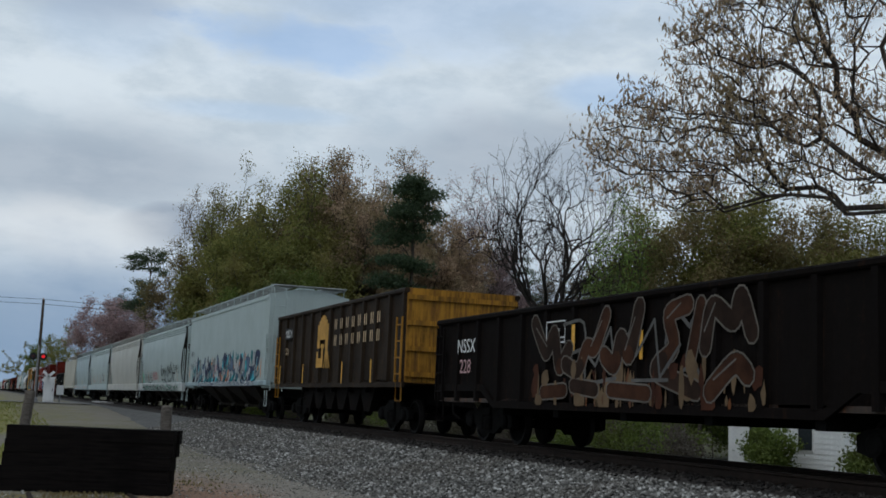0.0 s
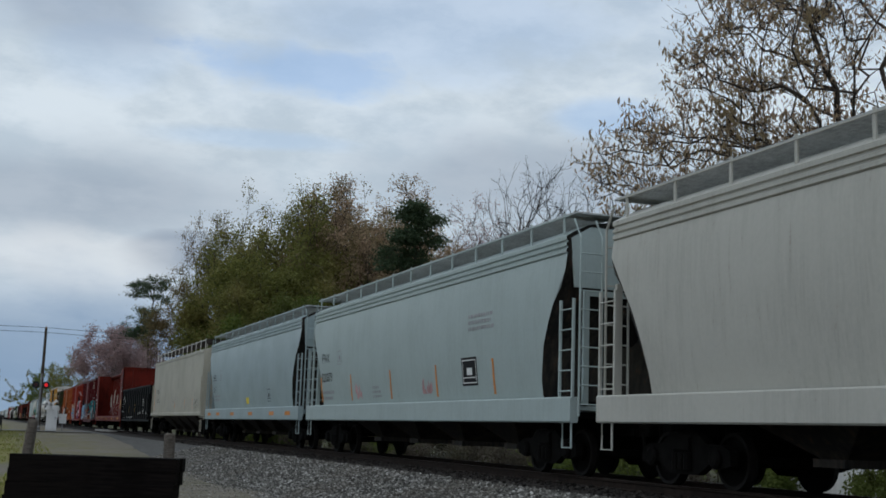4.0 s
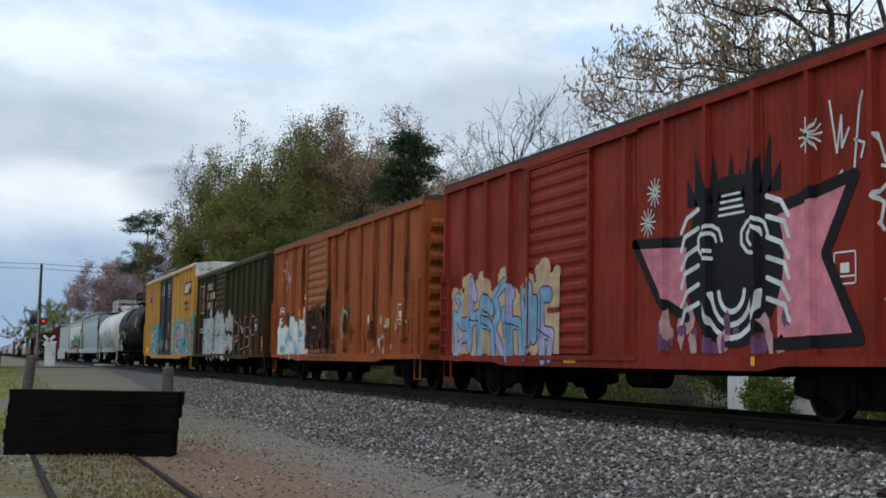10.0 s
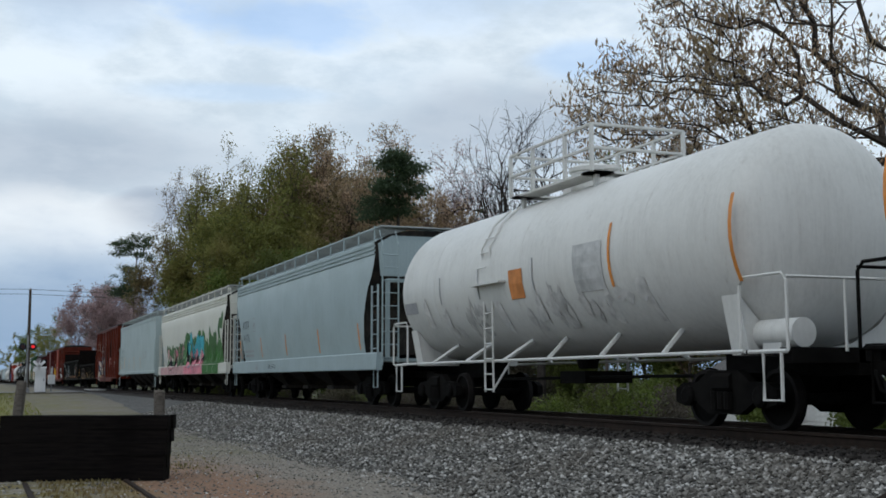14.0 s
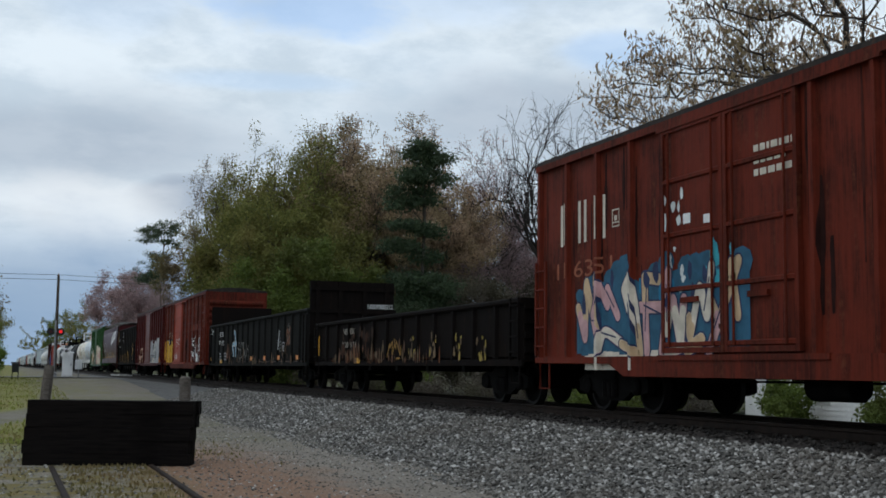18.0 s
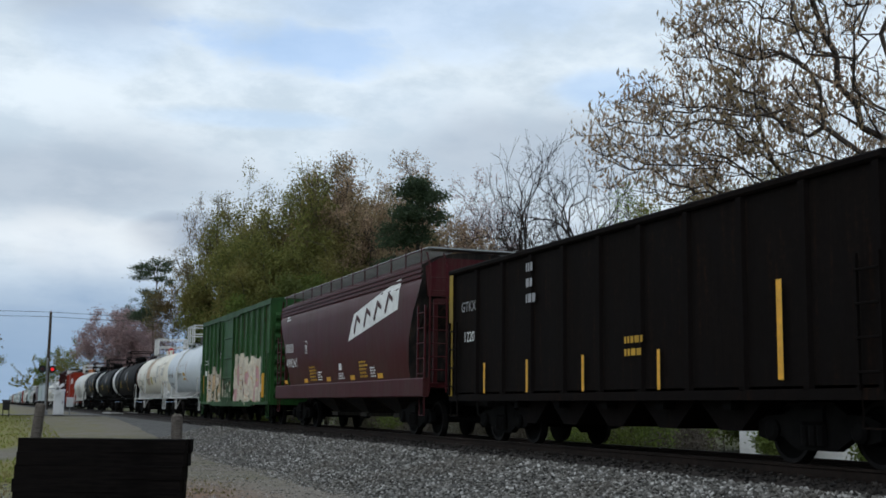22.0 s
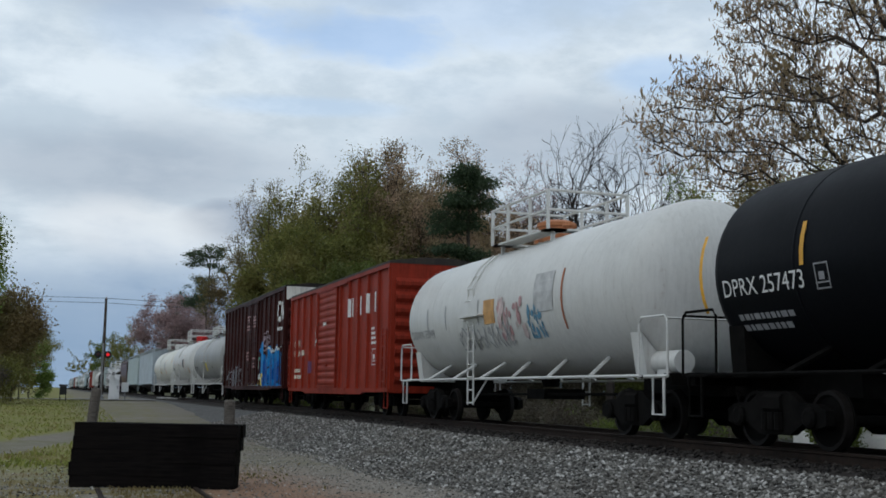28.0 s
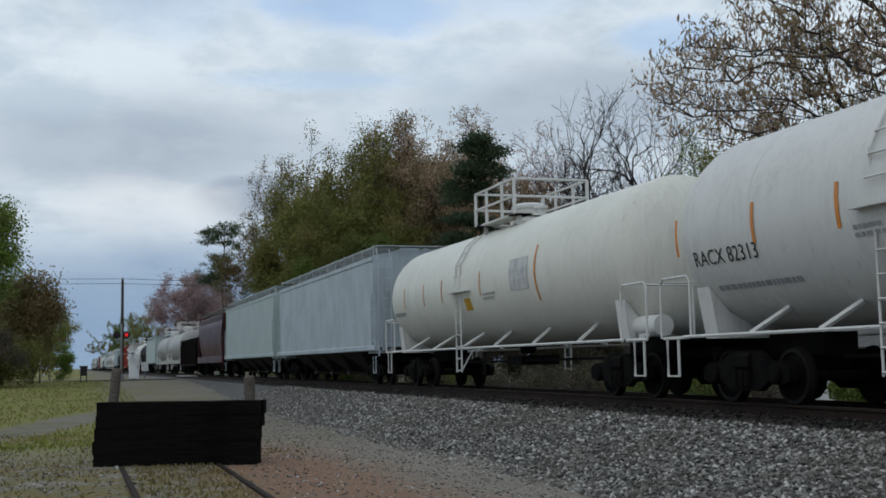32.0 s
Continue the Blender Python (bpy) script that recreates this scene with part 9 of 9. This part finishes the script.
def tank_cars():
    car, s, h = tank(510.2, 522.3, 3.97, P_SILVER, "silver-white tank car with white railings", P_WHITE, dome_mat=plain("dark_valve", (0.06, 0.05, 0.05), 0.5), platform=1.1, rail_h=0.95)
    s.text("SHPX 204587", 1.0, 2.2, 0.24, BLACKP, width=1.9)
    s.bars(1.1, 1.8, 1.2, 0.22, 1, GREYP, 3)
    s.rect(6.5, 7.2, 2.0, 2.4, OCHRE, "placard")
    flags(s, [0.35, 1.4, 2.7, 4.15, 5.6], 2.3, 0.55, spray("dark_orange", (0.30, 0.11, 0.03)), 0.06)
    flags(s, [7.6], 1.9, 1.1, spray("dark_orange", (0.30, 0.11, 0.03)), 0.07)
    s.bars(6.3, 2.75, 0.5, 0.15, 1, GREYP, 3)
    car, s, h = tank(523.6, 538.3, 3.91, P_IVORY, "ivory tank car with rust-stained dome band", P_WHITE, dome_mat=spray("valve_red", (0.42, 0.03, 0.025)), platform=0.95, rail_h=1.0, dome_r=0.42, post_w=0.06, valve_mat=P_IVORY)
    wash = paint("rust_wash", (0.60, 0.47, 0.35), 0.5, 0.25, 0.5, grime=(0.50, 0.33, 0.21), rustcol=(0.45, 0.24, 0.12), seed=6)
    s.rect(6.3, 7.75, 1.95, 3.86, wash, "rust_stain")
    s.rect(7.62, 7.8, 1.95, 3.86, paint("rust_streak", (0.5, 0.27, 0.14), 0.5, 0.3), "rust_stain", lift=0.003)
    s.rect(6.1, 6.3, 2.1, 3.8, paint("faint_rust", (0.62, 0.53, 0.42), 0.4, 0.2), "rust_stain")
    s.text("TAEX 977", 1.2, 2.15, 0.22, BLACKP, width=1.46)
    s.bars(1.3, 1.7, 1.5, 0.3, 2, GREYP, 3)
    s.bars(3.0, 2.0, 1.3, 0.35, 3, GREYP, 4)
    s.rect(8.36, 9.05, 1.95, 2.45, spray("faded_yellow", (0.55, 0.45, 0.16)), "placard")
    s.bars(9.2, 2.2, 0.8, 0.25, 2, GREYP, 8)
    s.rect(10.34, 10.75, 2.05, 2.4, spray("slate", (0.10, 0.11, 0.16)), "placard")
    s.bars(11.1, 2.3, 1.0, 0.8, 9, GREYP, 5)
    s.text("TAEX 977", 13.3, 3.1, 0.15, BLACKP, width=1.1)
    s.bars(13.3, 2.45, 1.1, 0.5, 5, GREYP, 3)
    rs = spray("rust_strip", (0.34, 0.12, 0.06))
    flags(s, [2.4, 4.7, 7.3, 9.9], 2.3, 0.5, rs, 0.06)
    flags(s, [0.25, 12.45], 2.0, 1.2, rs, 0.08)
    streaks(s, 13.4, 1.35, 0.7, 1.4, [spray("burn_stain", (0.16, 0.10, 0.08)), spray("rust_haze", (0.42, 0.30, 0.21))], 7, 16, "dark_stain")
    for near, far, top, col, lab, we in ((539.3, 557.03, 3.90, P_SOOT, "black tank car with a white far end", 2.5), (558.7, 574.38, 3.92, P_BLUEBLK, "blue-black tank car with a white far end", 2.2), (576.0, 589.4, 4.09, P_BLUEBLK, "glossy blue-black tank car with yellow reflectors", 0.0)):
        car, s, h = tank(near, far, top, col, lab, STEEL, white_end=we, white_mat=P_WHITE, dome_mat=STEEL)
        if we:
            s.blocks(1.3, 2.1, 0.6, 0.22, 4, WHITE, 0.35)
            s.text("57947", 2.0, 2.1, 0.22, WHITE)
            s.rect(10.6, 11.6, 2.5, 3.15, spray("stencil_grey", (0.17, 0.17, 0.17)), "stencil_panel")
            flags(s, [5.2, 8.2], 2.0, 0.55, YEL, 0.08)
            flags(s, [12.2], 1.7, 1.3, YEL, 0.09)
            s.rect(7.2, 7.6, 2.0, 2.4, LEMON, "placard")
        else:
            s.text("DPRX 257473", 0.75, 2.2, 0.26, WHITE, width=2.0)
            s.bars(0.95, 1.7, 1.5, 0.3, 2, GREYP, 3)
            flags(s, [2.7, 4.6, 6.8, 9.2], 2.5, 0.6, YEL, 0.09)
            flags(s, [0.1, 12.4], 2.0, 1.2, YEL, 0.09)
            s.rect(8.4, 9.0, 1.9, 2.5, OCHRE, "placard")
            s.rect(7.0, 7.5, 1.9, 2.3, GREYP, "stencil_panel")
            s.rect(11.2, 12.2, 2.5, 3.2, spray("stencil_grey", (0.17, 0.17, 0.17)), "stencil_panel")
            s.frame_mark(3.0, 2.15, 0.3, 0.35, GREYP)
            m = M()
            m.add([(11.9, 1.3, 0), (12.15, 1.0 + 0.0, 0), (12.4, 1.3, 0), (12.15, 1.65, 0)], [(0, 1, 2, 3)])
            part("diamond_placard", M().prism_y([(-h + 1.0, 1.45), (-h + 1.25, 1.15), (-h + 1.5, 1.45), (-h + 1.25, 1.75)], 1.46, 1.48), WHITE, car)
    car, s, h = tank(591.0, 605.44, 4.25, P_WHITE, "white tank car with faint graffiti and rusty platform", P_WHITE, dome_mat=spray("rust_dome", (0.42, 0.17, 0.08)))
    s.text("DOWX 73949", 0.8, 2.15, 0.22, GREYP, width=2.0)
    graffiti(s, 4.6, 1.75, 3.6, 0.5, 8, [], GREYP, 181, 0.12, name="spray_tag")
    s.rect(6.6, 7.3, 2.3, 2.85, spray("pale_orange", (0.60, 0.34, 0.14)), "placard")
    splotches(s, 7.4, 1.9, 1.6, 0.8, [BLUSH, spray("faint_pink", (0.62, 0.5, 0.48))], 182, 9, 0.1, 0.35)
    splotches(s, 9.2, 1.9, 0.8, 0.6, [spray("faded_blue", (0.14, 0.30, 0.42))], 183, 8, 0.1, 0.25)
    s.rect(9.6, 10.6, 2.4, 3.2, spray("stencil_pale", (0.45, 0.45, 0.44)), "stencil_panel")
    flags(s, [2.3, 3.8, 6.2], 2.3, 0.6, GREYP, 0.05)
    flags(s, [11.0], 2.0, 1.2, spray("rust_strip", (0.34, 0.12, 0.06)), 0.08)

    car, s, h = box_car(607.0, 622.35, 4.63, 0.70, P_SIGNAL, "orange-red box car with plain white block marks", 12, (0.35, 0.55), P_SIGNAL, True)
    s.blocks(10.2, 3.2, 4.3, 0.62, 4, WHITE, 0.58)
    s.bars(13.1, 2.2, 0.5, 0.6, 4, WHITE, 3)
    s.frame_mark(13.2, 1.55, 0.5, 0.5, WHITE)
    s.blocks(0.8, 2.5, 1.5, 0.22, 2, BONE, 0.6)
    s.blocks(0.8, 2.1, 2.4, 0.22, 3, BONE, 0.6)
    s.bars(0.85, 1.2, 1.3, 0.5, 2, BONE, 3)
    scrawl(s, 5.05, 2.5, 0.4, 0.7, PALE, 191, 0.05, 2)
    s.rect(3.7, 4.2, 1.4, 1.85, PURP, "panel_mark")
    s.bars(6.4, 3.1, 0.5, 0.2, 1, WHITE, 2)

    car, s, h = box_car(623.8, 641.94, 5.25, 0.80, P_BROWN, "tall brown box car with a large blue graffiti cloud", 15, (0.42, 0.62), P_BROWN, False, double=True, end_top=W_PANEL, roofm=paint("black_roof", (0.02, 0.018, 0.017), 0.3, 0.1))
    weather(s, 2 * h, 0.80, 5.25, 15, [stain("soot_brown", (0.018, 0.008, 0.007)), stain("brown_run", (0.035, 0.012, 0.01))], 511, 4, 0.11, door=(0.42, 0.62))
    m = M()
    stroke(m, [(16.9, 4.55), (16.45, 4.55), (16.2, 4.2), (16.4, 3.8), (16.9, 3.8), (17.1, 4.2), (17.2, 4.55), (17.5, 3.85), (17.65, 4.6)], 0.16, 0, 0)
    s.put("looped_emblem", m, WHITE)
    s.bars(16.2, 3.35, 1.6, 0.25, 1, WHITE, 4)
    cobalt, azure = spray("cobalt", (0.008, 0.10, 0.34)), spray("azure", (0.015, 0.20, 0.48))
    m = M()
    for q in range(16):
        a = 12.3 + q * 0.35
        top_z = 2.05 + 0.22 * math.sin(q * 1.3) + (0.25 if q > 3 else 0.0)
        flat_rect(m, a, a + 0.37, 0.85, top_z, 0.0005 * (q % 3), 0)
        m.add([(a + 0.18 + 0.26 * math.cos(j * 0.5236), top_z + 0.24 * math.sin(j * 0.5236), 0.0002 + 0.0005 * (q % 3)) for j in range(12)], [tuple(range(12))], 0)
    s.put("blue_cloud", m, azure)
    splotches(s, 12.5, 0.95, 5.2, 1.0, [cobalt, DEEPB], 201, 18, 0.3, 0.7, "dark_blue_patch")
    m = M()
    flat_rect(m, 12.15, 12.75, 1.5, 2.6, 0.012, 0)
    m.add([(12.45 + 0.36 * math.cos(j * 0.5236), 2.6 + 0.42 * math.sin(j * 0.5236), 0.0125) for j in range(12)], [tuple(range(12))], 0)
    s.put("blue_dome", m, azure)
    graffiti(s, 12.9, 0.95, 4.6, 1.0, 4, [], NAVY, 203, 0.06, name="dark_blue_line")
    m = M()
    rnd = random.Random(12)
    stroke(m, [(14.2 + i * 0.25, 2.55 + 0.1 * math.sin(i * 1.7) + rnd.uniform(-0.04, 0.04)) for i in range(15)], 0.09, 0.016, 0)
    s.put("white_cloud_edge", m, PALE)
    splotches(s, 12.25, 0.9, 0.65, 0.75, [LEMON], 204, 7, 0.2, 0.4, "yellow_patch")
    splotches(s, 11.4, 0.9, 0.8, 1.4, [MINT, PALE], 205, 10, 0.08, 0.25)
    m = M()
    stroke(m, [(13.6 + 0.95 * math.cos(j * 0.4), 3.0 + 0.42 * math.sin(j * 0.4) + 0.06 * math.sin(j * 2.2)) for j in range(16)], 0.07, 0.004, 0)
    stroke(m, [(13.3, 3.2), (13.2, 2.8), (13.5, 2.75), (13.55, 3.15), (13.8, 3.2), (13.85, 2.8), (14.1, 2.8)], 0.09, 0.004, 0)
    s.put("worn_graffiti", m, spray("dull_lilac", (0.3, 0.24, 0.27)))
    graffiti(s, 1.3, 0.86, 5.3, 1.1, 10, [], spray("dull_silver", (0.24, 0.25, 0.27)), 207, 0.07, drips=26)
    splotches(s, 8.6, 0.84, 3.4, 0.25, [LEMON, PALE, SKYB, PALE], 208, 14, 0.08, 0.22)
    s.bars(8.0, 3.7, 0.8, 0.8, 5, BLUSH, 3)
    s.bars(9.9, 3.8, 0.8, 0.6, 4, BLUSH, 4)
    s.bars(8.0, 2.2, 0.8, 0.5, 3, BLUSH, 5)
    s.bars(9.9, 1.8, 0.9, 0.6, 3, BLUSH, 6)
    s.text("C", 0.9, 2.2, 0.2, GREYP)

    car, s, h = tank(643.5, 657.91, 4.19, P_DOVE, "dove grey tank car with a yellow placard", P_WHITE, dome_mat=P_DOVE, platform=1.2, rail_h=0.5, dome_r=1.15)
    s.text("UTLX 902794", 0.75, 2.0, 0.22, BLACKP, width=1.9)
    s.rect(6.9, 7.5, 1.9, 2.4, LEMON, "placard")
    s.rect(9.8, 10.0, 2.0, 2.2, BLACKP, "placard")
    flags(s, [2.3, 3.7, 6.3, 8.4], 2.3, 0.65, OCHRE, 0.08)
    s.bars(10.4, 2.6, 0.8, 0.2, 2, GREYP, 3)
    car, s, h = tank(659.5, 672.57, 4.30, P_WHITE, "white tank car with red dome and orange strips", P_WHITE, dome_mat=spray("dome_red", (0.55, 0.035, 0.035)), platform=1.15)
    s.text("RACX 82313", 0.85, 2.15, 0.24, BLACKP, width=1.8)
    s.bars(1.2, 1.75, 2.6, 0.14, 1, GREYP, 5)
    s.rect(8.1, 9.0, 2.3, 2.9, spray("stencil_dark", (0.14, 0.14, 0.15)), "stencil_panel")
    s.bars(4.9, 2.2, 0.8, 0.2, 2, GREYP, 7)
    flags(s, [0.35, 2.6, 4.6, 6.6], 2.35, 0.6, ORG, 0.08)
    flags(s, [9.2], 2.0, 1.3, ORG, 0.09)
    splotches(s, 11.2, 1.5, 1.2, 0.9, [spray("rust_wash", (0.52, 0.36, 0.23))], 211, 7, 0.1, 0.3, "rust_stain")
    car, s, h = tank(674.2, 691.0, 4.18, paint("ivory_white_paint", (0.66, 0.65, 0.58), 0.07, 0.05, 0.4), "ivory white tank car with grey stencil panel", P_WHITE, platform=1.4)
    s.bars(0.8, 2.1, 1.6, 0.2, 1, GREYP, 5)
    s.rect(7.5, 8.0, 2.0, 2.3, OCHRE, "placard")
    s.rect(10.9, 12.0, 2.3, 3.0, spray("stencil_pale", (0.45, 0.45, 0.44)), "stencil_panel")
    flags(s, [2.0, 4.0, 5.7, 8.8], 2.3, 0.6, ORG, 0.06)
    flags(s, [12.4], 2.0, 1.2, ORG, 0.08)
    s.bars(9.0, 2.2, 1.0, 0.2, 2, GREYP, 7)


def tail_cars():
    hopper(692.6, 711.84, 4.25, 1.25, paint("blue_grey_paint", (0.40, 0.45, 0.48), 0.2, 0.0, 0.45), "blue-grey covered hopper with bare sides", "flat")
    hopper(712.8, 732.29, 4.25, 1.25, P_GREY, "pale grey covered hopper with clean sides", "flat")
    hopper(733.4, 749.0, 4.15, 1.36, P_WINE, "wine red covered hopper with white emblem", "round", bays=3)
    gondola(750.2, 764.0, 3.0, 0.8, P_COAL, "dark sooty gondola with ribbed sides", 12)
    at = 765.6
    kinds = [("t", P_DOVE, 4.1), ("t", P_DOVE, 4.1), ("h", P_GREY, 4.05), ("t", P_SOOT, 4.0), ("t", P_WHITE, 4.2), ("h", P_CREAM, 4.3), ("b", P_SIGNAL, 4.6), ("t", P_SILVER, 4.0), ("t", P_SOOT, 4.0), ("h", P_GREY2, 4.05), ("t", P_WHITE, 4.1), ("t", P_DOVE, 4.1)]
    names = {"t": "far tank car in plain weathered paint", "h": "far covered hopper in plain weathered paint", "b": "far box car in plain red paint"}
    for i in range(28):
        k, p, top = kinds[i % len(kinds)]
        if k == "t":
            tank(at, at + 14.2, top, p, names[k], P_WHITE if p is not P_SOOT else STEEL)
            at += 16.2
        elif k == "h":
            hopper(at, at + 17.6, top, 1.3, p, names[k], "flat")
            at += 18.6
        else:
            box_car(at, at + 15.4, top, 0.8, p, names[k])
            at += 16.6


first_cars()
box_cars()
middle_cars()
third_cars()
tank_cars()
tail_cars()

build_track()


def motions():
    """The train runs towards the yard end at a steady speed."""
    times = [0.0, 1 / 30] + [4.0 * i for i in range(1, 8)] + [32.0 - 1 / 30, 32.0]
    for car, s in TRAIN:
        walk(car, [(t, pose(TRACK_X, s - V * t, RAIL_Z, 0, 0, 90)) for t in times])


motions()
